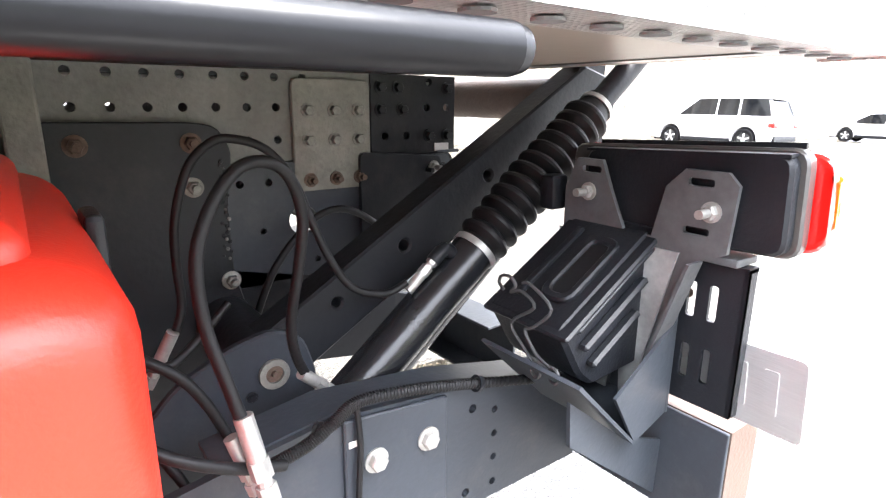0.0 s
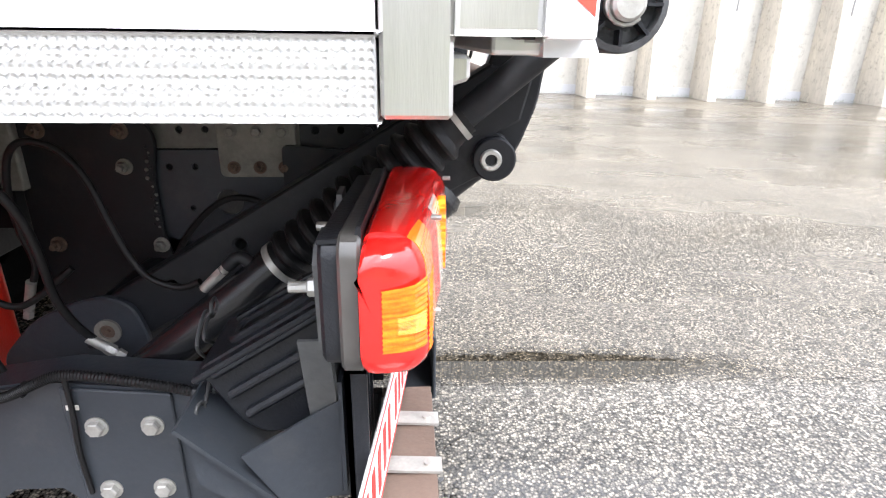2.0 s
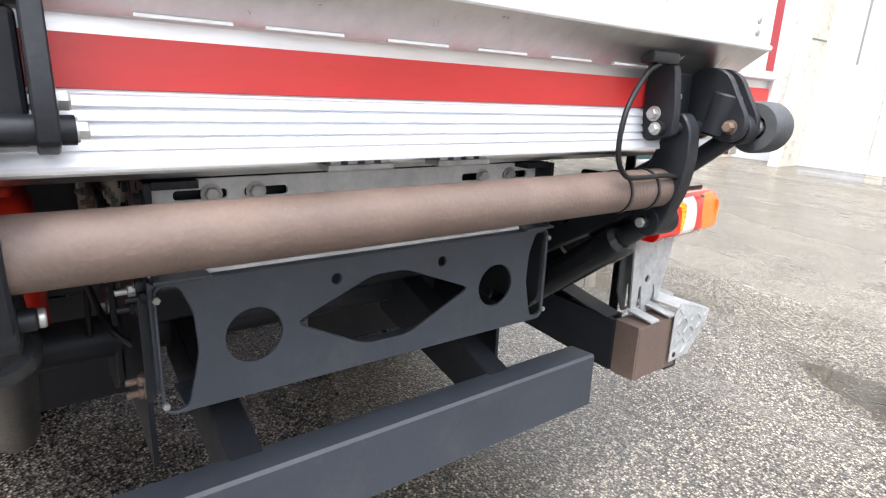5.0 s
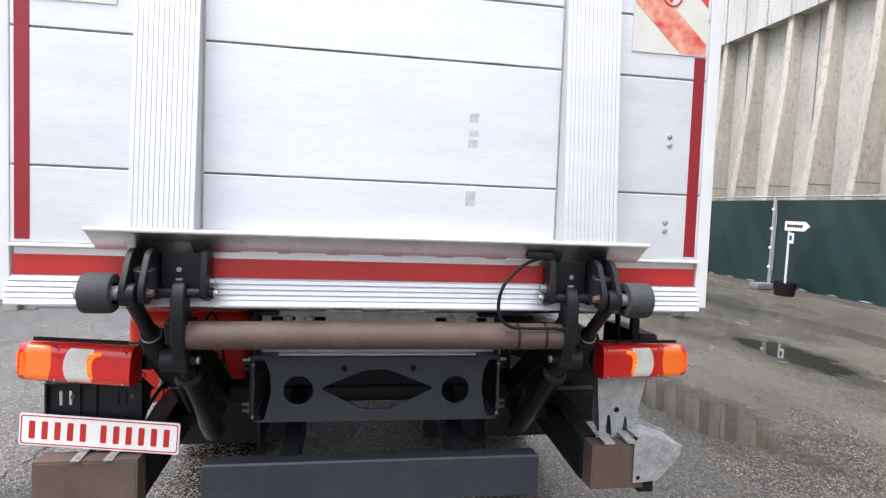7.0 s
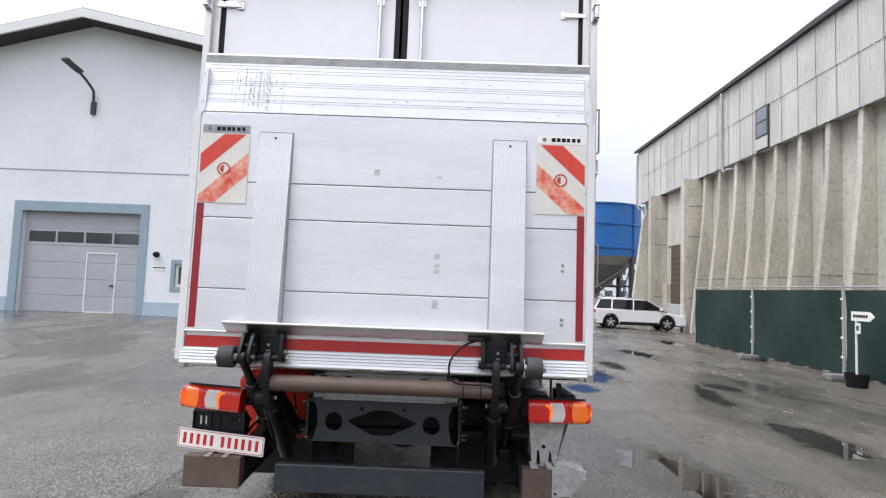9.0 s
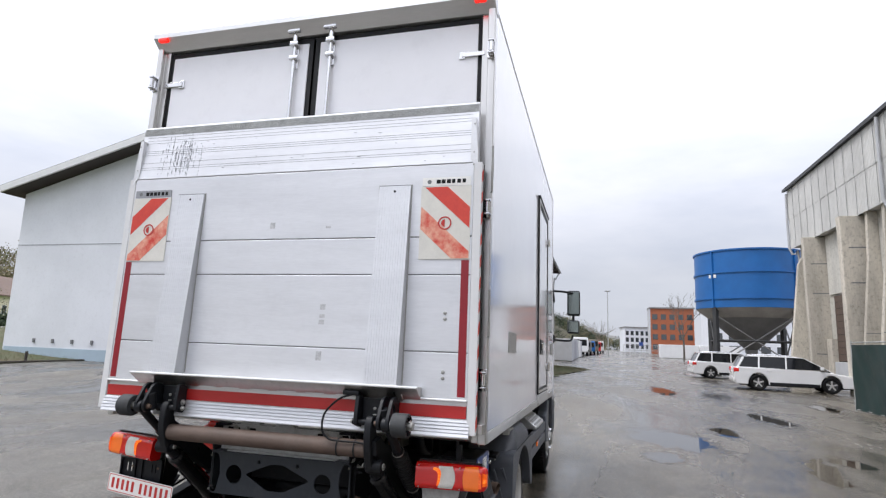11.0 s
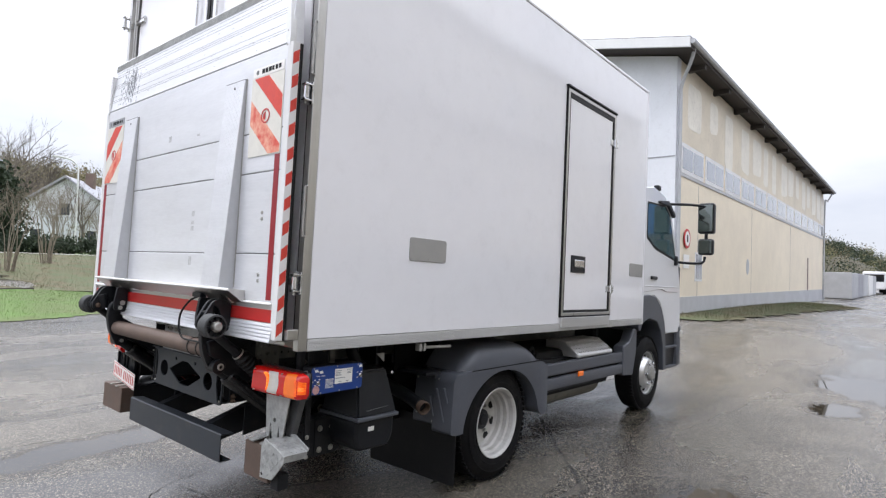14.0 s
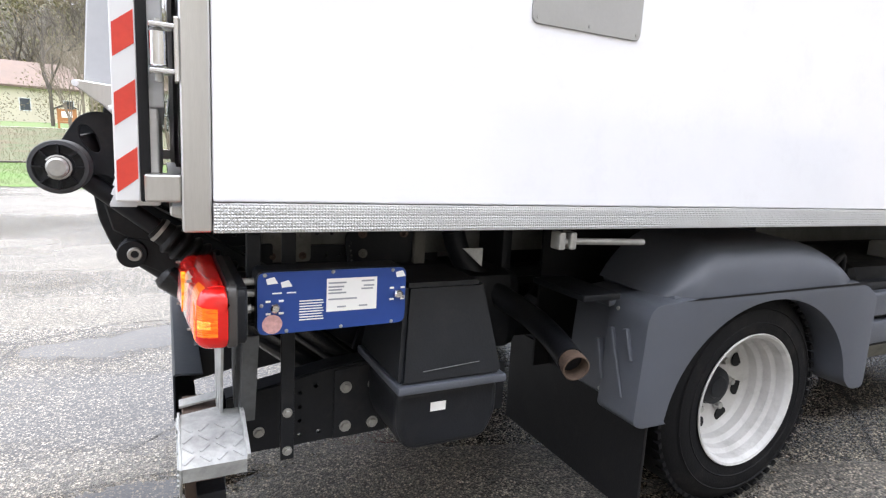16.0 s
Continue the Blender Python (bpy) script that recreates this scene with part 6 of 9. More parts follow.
part("cable", bm_sweep([(-0.44, -0.865, 0.675), (-0.438, -0.868, 0.62), (-0.442, -0.868, 0.55), (-0.44, -0.866, 0.47)], 0.004, 7, 4), rubber, truck)

# ---- red box and black capsule under the left edge ----
red = part("red_box", bm_box((-1.30, -1.10, 0.52), (-0.676, -0.565, 0.945), 0.055, seg=6), red_plastic, truck, "bright red plastic storage box")
part("lid", bm_box((-1.29, -1.06, 0.90), (-0.722, -0.60, 0.968), 0.022, seg=4), red_plastic, red)
part("latch", bm_box((-0.684, -0.86, 0.84), (-0.668, -0.80, 0.93), 0.006), black_plastic, red)
cap = part("cover_tube", bm_lathe([(0, 0.0), (0.007, 0.001), (0.012, 0.006), (0.014, 0.014), (0.014, 1.2), (0, 1.2)], (-0.500, -1.184, 1.051), (-1.69, -1.184, 1.051), 24), guard_black, truck, "glossy black rounded side guard")

# ---- wheels ----
def wheel(x, z, s, y_out, front=False):
    """One wheel whose outer tyre face lies at y_out; s is the side."""
    axis0, axis1 = Vector((x, s * y_out, z)), Vector((x, 0, z))
    tyre_prof = [(0.232, 0.012), (0.262, 0.002), (0.318, 0.0), (0.355, 0.010), (0.382, 0.030), (0.398, 0.042), (0.400, 0.075), (0.400, 0.185), (0.396, 0.205), (0.36, 0.235), (0.30, 0.245), (0.232, 0.232)]
    w = part("wheel", bm_lathe(tyre_prof, axis0, axis1, 56), tyre_rubber, truck, "worn truck tyre on a steel rim")
    b = bmesh.new()
    for k in range(64):
        a = 2 * math.pi * k / 64
        p = Vector((x + 0.398 * math.cos(a), s * (y_out - 0.045), z + 0.398 * math.sin(a)))
        bm_box((-0.007, -0.022, -0.011), (0.007, 0.022, 0.011), 0.0, b, m=Matrix.Translation(p) @ Matrix.Rotation(-a, 4, "Y"))
    tagged(part("tread", b, tyre_rubber, w, "", 0), kind="stuff")
    for r in (0.335, 0.285):
        part("sidewall_ring", bm_lathe([(r - 0.003, 0.0), (r, -0.0025), (r + 0.003, 0.0)], axis0 + Vector((0, -s * 0.001, 0)), axis1, 56), tyre_rubber, w)
    if front:
        prof = [(0.241, 0.004), (0.241, 0.016), (0.222, 0.03), (0.215, 0.07), (0.19, 0.06), (0.165, 0.015), (0.15, -0.01), (0.125, -0.02), (0.09, -0.022), (0.085, -0.01), (0.0, -0.01)]
    else:
        prof = [(0.238, 0.010), (0.247, 0.0), (0.244, -0.004), (0.236, 0.0), (0.226, 0.014), (0.224, 0.048), (0.217, 0.056), (0.211, 0.060), (0.209, 0.092), (0.200, 0.101), (0.195, 0.106), (0.192, 0.136), (0.180, 0.152), (0.165, 0.158), (0.12, 0.165), (0.10, 0.16), (0.0, 0.16)]
    rim = part("rim", bm_lathe(prof, axis0, axis1, 48), alu if front else rim_white, w, "silver painted steel rim" if front else "white painted deep-dish steel rim")
    if front:
        part("hub_cap", bm_lathe([(0.082, -0.01), (0.078, -0.05), (0.06, -0.06), (0, -0.062)], axis0, axis1, 28), zinc, rim)
        for k in range(6):
            a = 2 * math.pi * k / 6
            c = Vector((x + 0.122 * math.cos(a), s * (y_out + 0.02), z + 0.122 * math.sin(a)))
            part("wheel_nut", hexbolt(c, (0, s, 0), 0.015, 0.022), chrome, rim)
        for k in range(10):
            a = 2 * math.pi * (k + 0.5) / 10
            c = Vector((x + 0.185 * math.cos(a), s * (y_out - 0.048), z + 0.185 * math.sin(a)))
            part("hand_hole", bm_cyl(c, c + Vector((math.cos(a) * 0.004, s * 0.012, math.sin(a) * 0.004)), 0.020, 14), print_black, rim)
    else:
        part("hub", bm_lathe([(0.075, 0.16), (0.07, 0.13), (0.045, 0.125), (0.04, 0.115), (0, 0.115)], axis0, axis1, 24), black_steel, rim, "black wheel hub")
        for k in range(8):
            a = 2 * math.pi * (k + 0.3) / 8
            c = Vector((x + 0.158 * math.cos(a), s * (y_out - 0.1595), z + 0.158 * math.sin(a)))
            part("hand_hole", bm_cyl(c, c + Vector((0, s * 0.004, 0)), 0.029, 16), print_black, rim)
        for k in range(6):
            a = 2 * math.pi * k / 6
            c = Vector((x + 0.103 * math.cos(a), s * (y_out - 0.158), z + 0.103 * math.sin(a)))
            part("wheel_nut", hexbolt(c, (0, s, 0), 0.014, 0.02), zinc, rim)
    return w


for s in (-1, 1):
    wheel(-1.73, 0.442, s, 1.10)
    part("inner_tyre", bm_lathe([(0.24, 0.0), (0.36, 0.0), (0.40, 0.03), (0.40, 0.19), (0.36, 0.22), (0.24, 0.22)], (-1.73, s * 0.83, 0.442), (-1.73, 0, 0.442), 40), tyre_rubber, truck)
    wheel(-4.70, 0.512, s, 1.085, True)

# ---- mudguards, flaps and side guards ----
def arc2(cx, cz, rx, rz, a0, a1, n=16):
    return [(cx + rx * math.cos(radians(a0 + (a1 - a0) * i / n)), cz + rz * math.sin(radians(a0 + (a1 - a0) * i / n))) for i in range(n + 1)]


for s in (-1, 1):
    arch = arc2(-1.73, 0.43, 0.445, 0.400, 175, 8)

    def cap_point(u, v):
        x = -1.262 - 1.008 * u
        rise = 0.172 * min(1.0, math.sin(min(1.0, u / 0.24) * math.pi / 2) ** 0.8, math.sin(min(1.0, (1 - u) / 0.42) * math.pi / 2) ** 0.8)
        if v < 0.6:
            return x, s * (0.80 + 0.235 * v / 0.6), 0.852 + rise - 0.012 * (v / 0.6) ** 2
        a = (v - 0.6) / 0.4 * math.pi / 2
        return x, s * (1.035 + (0.045 + 0.065 * min(1.0, rise / 0.12)) * math.sin(a)), 0.846 + (rise - 0.006) * math.cos(a) ** 0.75
    guard = part("rear_mudguard", bm_sheet(cap_point, 40, 22), fender_grey, truck, "dark grey plastic rear mudguard", 60)
    part("lower_cap", bm_box((-2.26, min(s * 0.80, s * 1.12), 0.835), (-1.28, max(s * 0.80, s * 1.12), 0.852), 0.006), fender_grey, guard)
    lower = [(-1.135, 0.472), (-1.15, 0.80), (-1.175, 0.838), (-1.31, 0.848), (-2.25, 0.848), (-2.335, 0.80), (-2.345, 0.43), (-2.26, 0.43)] + arc2(-1.735, 0.42, 0.475, 0.405, 172, 6) + [(-1.275, 0.455), (-1.17, 0.455)]
    part("lower_guard", bm_prism(round2(lower, 0.03, 3), "y", s * 0.99, s * 1.15, bevel=0.022, seg=4), fender_grey, guard, "", 50)
    part("inner_guard", bm_prism([(-1.15, 0.50), (-1.17, 0.82), (-1.34, 0.84), (-1.30, 0.70), (-1.27, 0.5)], "y", s * 0.80, s * 0.99, bevel=0.01), fender_grey, guard)
    for ya, za, yb_, zb in ((1.062, 0.748, 1.108, 0.66), (1.000, 0.735, 1.086, 0.535), (0.945, 0.68, 0.995, 0.56)):
        pts = [(s * ya, za), (s * (ya + 0.020), za + 0.006), (s * (yb_ + 0.006), zb), (s * yb_, zb)]
        part("rib", bm_prism(pts, "x", -1.160, -1.134, bevel=0.004), fender_grey, guard)
    part("back_shelf", bm_prism([(-1.135, 0.800), (-1.135, 0.820), (-1.30, 0.835), (-1.30, 0.815)], "y", s * 0.90, s * 1.0, bevel=0.004), fender_grey, guard)
    for y, z in ((0.84, 0.79), (0.84, 0.56), (0.98, 0.52)):
        part("rivet", bm_lathe([(0.008, 0), (0.006, 0.004), (0, 0.005)], (-1.150, s * y, z), (0, s * y, z), 12), zinc, guard)
    part("seam", bm_prism([(-1.30, 0.846), (-1.36, 0.852), (-2.24, 0.858), (-2.26, 0.846), (-2.24, 0.85), (-1.36, 0.846)], "y", s * 1.150, s * 1.1515), print_black, guard)
    for z in (0.80, 0.52):
        part("rivet", bm_lathe([(0.008, 0), (0.006, 0.004), (0, 0.005)], (-1.155, s * 1.02, z), (0, s * 1.02, z), 12), zinc, guard)
    part("mud_flap", bm_box((-1.235, min(s * 0.34, s * 1.12), 0.12), (-1.222, max(s * 0.34, s * 1.12), 0.52), 0.003), rubber, truck, "black rubber mud flap")
    # side guard rails
    sg = part("side_guard", bm_box((-3.93, min(s * 1.085, s * 1.13), 0.705), (-2.335, max(s * 1.085, s * 1.13), 0.805), 0.012), fender_grey, truck, "dark grey plastic side guard rails")
    part("lower_guard_rail", bm_box((-3.93, min(s * 1.085, s * 1.13), 0.59), (-2.335, max(s * 1.085, s * 1.13), 0.685), 0.012), fender_grey, sg)
    # black sheet added behind the rails so their gap looks shaded
    part("gap_shade_sheet", bm_box((-3.93, min(s * 1.075, s * 1.090), 0.60), (-2.335, max(s * 1.075, s * 1.090), 0.80)), print_black, sg)
    part("end_piece", bm_prism(round2([(-3.86, 0.57), (-4.12, 0.55), (-4.20, 0.80), (-4.20, 1.02), (-4.12, 1.03), (-4.02, 0.90), (-3.86, 0.86)], 0.03, 3), "y", s * 1.03, s * 1.14, bevel=0.01), fender_grey, sg)
    part("marker_lamp", bm_box((-2.992, min(s * 1.128, s * 1.142), 0.658), (-2.898, max(s * 1.128, s * 1.142), 0.702), 0.006), lens_amber, sg, "amber side marker lamp")
    # chequer step
    st = part("step_cover", bm_prism([(s * 0.80, 0.95), (s * 0.98, 0.95), (s * 1.13, 0.845), (s * 1.13, 0.815), (s * 0.80, 0.815)], "x", -3.62, -2.90, bevel=0.008), alu, truck, "aluminium chequer-plate step")
    slope = Vector((0, s * 0.15, -0.105)).normalized()
    nrm = Vector((0, s * 0.105, 0.15)).normalized()
    b = bmesh.new()
    for i in range(18):
        for j in range(4):
            p = Vector((-3.60 + i * 0.039 + (j % 2) * 0.018, s * 0.985, 0.947)) + slope * (0.018 + j * 0.045) + nrm * 0.001
            mt = Matrix.Translation(p) @ nrm.to_track_quat("Z", "X").to_matrix().to_4x4() @ Matrix.Rotation(radians(45 if (i + j) % 2 else -45), 4, "Z")
            bm_box((-0.013, -0.004, -0.001), (0.013, 0.004, 0.005), 0.0, b, m=mt)
    tagged(part("chequer_pattern", b, alu, st), kind="stuff")
    part("tank", bm_box((-3.45, min(s * 0.5, s * 1.02), 0.52), (-2.40, max(s * 0.5, s * 1.02), 0.82), 0.05), black_steel, truck)
    part("hose_bundle", bm_sweep([(-2.38, s * 0.98, 0.86), (-2.33, s * 1.0, 0.93), (-2.29, s * 0.98, 0.86)], 0.015, 8, 4), rubber, truck)

# ---- control panel, bin, exhaust on the right ----
cp = part("control_panel", bm_prism(round2([(-0.395, 0.847), (-0.058, 0.843), (-0.058, 0.983), (-0.395, 0.983)], 0.020, 4), "y", 1.04, 1.112, bevel=0.003), black_plastic, truck, "blue lift control panel with knobs and a white label")
face = part("face", bm_prism(round2([(-0.393, 0.849), (-0.060, 0.845), (-0.060, 0.981), (-0.393, 0.981)], 0.019, 4), "y", 1.112, 1.116), panel_blue, cp, "bright blue panel face")
part("label", bm_box((-0.322, 1.1155, 0.887), (-0.206, 1.1168, 0.962)), plate_white, cp, "white printed label", 0)
for z, x0, x1 in ((0.954, -0.315, -0.285), (0.952, -0.25, -0.21), (0.943, -0.245, -0.21), (0.936, -0.24, -0.21), (0.929, -0.25, -0.21), (0.943, -0.315, -0.29), (0.936, -0.312, -0.285), (0.915, -0.275, -0.21), (0.897, -0.30, -0.28), (0.897, -0.25, -0.23)):
    part("print_bar", bm_box((x0, 1.1165, z - 0.0018), (x1, 1.1175, z + 0.0018)), print_grey, cp, "", 0)
for k in range(8):
    part("print_bar", bm_box((-0.200 + 0.002 * (k % 3), 1.1155, 0.872 + k * 0.006), (-0.147, 1.1167, 0.8745 + k * 0.006)), plate_white, cp, "", 0)
for x, z in ((-0.095, 0.905), (-0.372, 0.920)):
    k = part("knob", bm_lathe([(0.011, 0), (0.010, 0.012), (0.007, 0.016), (0, 0.016)], (x, 1.116, z), (x, 2, z), 18), chrome, cp, "chromed rotary switch")
    for a in range(4):
        c = Vector((x + 0.019 * math.cos(a * 1.57 + 0.78), 1.1165, z + 0.019 * math.sin(a * 1.57 + 0.78)))
        part("print_bar", bm_box(c - Vector((0.005, 0.0008, 0.0022)), c + Vector((0.005, 0.0008, 0.0022))), plate_white, cp, "", 0)
part("round_sticker", bm_prism(circle2(-0.090, 0.868, 0.021, 24), "y", 1.1158, 1.1168), surf("sticker_pink", (0.74, 0.42, 0.40), 0.5, var=0.2, scale=60, fine=200, bump=0), cp, "round pale red sticker", 0)
for x, z in ((-0.09, 0.963), (-0.38, 0.966), (-0.12, 0.955)):
    part("pictogram", bm_prism([(x - 0.012, z - 0.006), (x + 0.010, z - 0.008), (x + 0.013, z + 0.004), (x - 0.004, z + 0.008)], "y", 1.1158, 1.1167), plate_white, cp, "", 0)
for x in (-0.10, -0.13):
    part("pictogram", bm_box((x - 0.010, 1.1158, 0.934), (x + 0.010, 1.1167, 0.937)), plate_white, cp, "", 0)
for x, z in ((-0.075, 0.975), (-0.12, 0.851), (-0.22, 0.977), (-0.24, 0.851), (-0.36, 0.975), (-0.36, 0.853), (-0.068, 0.91), (-0.388, 0.91)):
    part("screw", bm_lathe([(0.0045, 0), (0.003, 0.0025), (0, 0.003)], (x, 1.116, z), (x, 2, z), 10), zinc, cp)
for z in (0.955, 0.930):
    part("cable_gland", bm_cyl((-0.06, 1.08, z), (-0.035, 1.08, z), 0.008, 10), zinc, cp)
part("panel_cable", bm_sweep([(-0.04, 1.08, 0.945), (-0.02, 1.07, 0.91), (-0.025, 1.06, 0.87), (-0.06, 1.08, 0.86)], 0.005, 8, 4), rubber, cp)
hg2 = part("hanger", bm_box((-0.165, 0.98, 0.475), (-0.132, 0.99, 1.06), 0.003), black_steel, truck, "black bolted hanger strap")
for z in (0.50, 0.60):
    part("bolt", hexbolt((-0.148, 0.99, z), (0, 1, 0), 0.009, 0.007), zinc, hg2)
part("hanger", bm_box((-0.08, 1.0, 0.85), (-0.05, 1.03, 1.05), 0.003), black_steel, truck)

box_lo = part("battery_box", bm_prism(round2([(-0.400, 0.655), (-0.695, 0.655), (-0.695, 0.55), (-0.66, 0.485), (-0.43, 0.485), (-0.400, 0.55)], 0.03, 4), "y", 0.78, 1.080, bevel=0.02, seg=3), black_plastic, truck, "black plastic box with a sloping lid")
b = bmesh.new()
lo, hi = [(-0.395, 0.78, 0.672), (-0.695, 0.78, 0.672), (-0.695, 1.10, 0.672), (-0.395, 1.10, 0.672)], [(-0.430, 0.80, 0.918), (-0.655, 0.80, 0.918), (-0.655, 1.035, 0.918), (-0.430, 1.035, 0.918)]
vs = [b.verts.new(p) for p in lo + hi]
for f in ((0, 1, 2, 3), (4, 7, 6, 5), (0, 4, 5, 1), (1, 5, 6, 2), (2, 6, 7, 3), (3, 7, 4, 0)):
    b.faces.new([vs[i] for i in f])
bmesh.ops.recalc_face_normals(b, faces=b.faces)
bmesh.ops.bevel(b, geom=b.edges[:], offset=0.012, segments=2, affect="EDGES")
part("lid", b, black_plastic, box_lo)
part("lid_rim", bm_box((-0.70, 0.775, 0.655), (-0.39, 1.108, 0.676), 0.004), fender_grey, box_lo)
part("label", bm_box((-0.535, 1.0795, 0.590), (-0.492, 1.0815, 0.614)), plate_white, box_lo, "small white label", 0)
part("scuff", bm_prism([(-0.62, 0.716), (-0.46, 0.706), (-0.46, 0.7072), (-0.62, 0.7172)], "y", 1.0935, 1.0955), seam_grey, box_lo, "", 0)
part("bracket", bm_prism([(-0.66, 1.00), (-0.60, 1.00), (-0.66, 0.95)], "y", 1.00, 1.006), galvanized, truck, "small galvanised triangular bracket")
pipe = bm_sweep([(-0.80, 0.55, 0.98), (-0.84, 0.56, 0.88), (-0.93, 0.62, 0.78), (-1.0, 0.75, 0.72), (-1.0, 0.90, 0.685), (-0.975, 1.03, 0.655)], 0.041, 24, 5)
ex = part("exhaust_pipe", pipe, black_steel, truck, "dark exhaust tail pipe")
dv = Vector((0.030, 0.130, -0.030)).normalized()
part("pipe_mouth", bm_lathe([(0.0415, 0.020), (0.0415, 0.046), (0.0375, 0.046), (0.037, -0.10), (0, -0.10)], Vector((-0.975, 1.03, 0.655)), Vector((-0.975, 1.03, 0.655)) + dv, 24), rust_bolt, ex, "rusty pipe mouth")
part("silencer", bm_lathe([(0, 0), (0.10, 0.0), (0.135, 0.03), (0.14, 0.06), (0.14, 1.06), (0.135, 1.09), (0.10, 1.12), (0, 1.12)], (-2.62, 0.82, 0.515), (-3.62, 0.82, 0.515), 28), gusset_grey, truck, "dull grey-brown silencer below the side guard")
part("heat_shield", bm_box((-1.12, 0.80, 0.84), (-0.98, 1.06, 0.86), 0.004), black_steel, truck)
lv = part("lashing_lever", bm_cyl((-0.80, 1.15, 1.040), (-1.09, 1.15, 1.032), 0.009, 12), zinc, truck, "zinc lashing lever below the rail")
for x in (-0.795, -0.83):
    part("lug", bm_box((x - 0.012, 1.13, 1.02), (x + 0.008, 1.17, 1.065), 0.004), zinc, lv)

# ---- chequer plate step guard on the right end block ----
cs = part("step_guard", bm_prism([(0.957, 0.448), (1.055, 0.456), (1.085, 0.485), (1.144, 0.552), (1.150, 0.588), (1.06, 0.618), (0.985, 0.638), (0.957, 0.60)], "x", 0.090, 0.096, bevel=0.0015), galvanized, truck, "galvanised chequer-plate step guard")
part("top_sheet", bm_prism([(0.97, 0.624), (1.04, 0.628), (1.150, 0.588), (1.146, 0.556), (1.141, 0.556), (1.144, 0.584), (1.039, 0.622), (0.97, 0.618)], "x", -0.035, 0.090), galvanized, cs)
part("end_lip", bm_prism([(1.0, 0.622), (1.04, 0.628), (1.150, 0.588), (1.154, 0.60), (1.04, 0.645), (1.0, 0.64)], "x", -0.042, -0.035), galvanized, cs)
b = bmesh.new()
for i in range(5):
    for j in range(5):
        y, z = 0.985 + i * 0.036, 0.475 + j * 0.034
        if z > 0.455 + max(0, (y - 1.03)) * 1.05 + 0.015 and z < 0.64 - max(0, y - 0.985) * 0.32 - 0.012:
            bm_box((-0.0015, -0.013, -0.003), (0.002, 0.013, 0.003), 0.0, b, m=Matrix.Translation((0.097, y, z)) @ Matrix.Rotation(radians(45 if (i + j) % 2 else -45), 4, "X"))
for i in range(4):
    for j in range(4):
        bm_box((-0.013, -0.003, -0.001), (0.013, 0.003, 0.002), 0.0, b, m=Matrix.Translation((0.078 - i * 0.033, 1.050 + j * 0.027, 0.6245 - j * 0.0098)) @ Matrix.Rotation(radians(-20), 4, "X") @ Matrix.Rotation(radians(45 if (i + j) % 2 else -45), 4, "Z"))
tagged(part("chequer_pattern", b, galvanized, cs), kind="stuff")
part("hole", bm_cyl((0.095, 0.975, 0.47), (0.0975, 0.975, 0.47), 0.008, 12), print_black, cs)
part("under_leg", bm_box((0.0, 1.0, 0.395), (0.06, 1.06, 0.47), 0.002), black_steel, cs)
for y in (0.86, 0.95):
    part("tab", bm_prism([(0.09, 0.604), (0.0, 0.616), (0.0, 0.612), (0.09, 0.598)], "y", y - 0.02, y + 0.02), galvanized, cs)

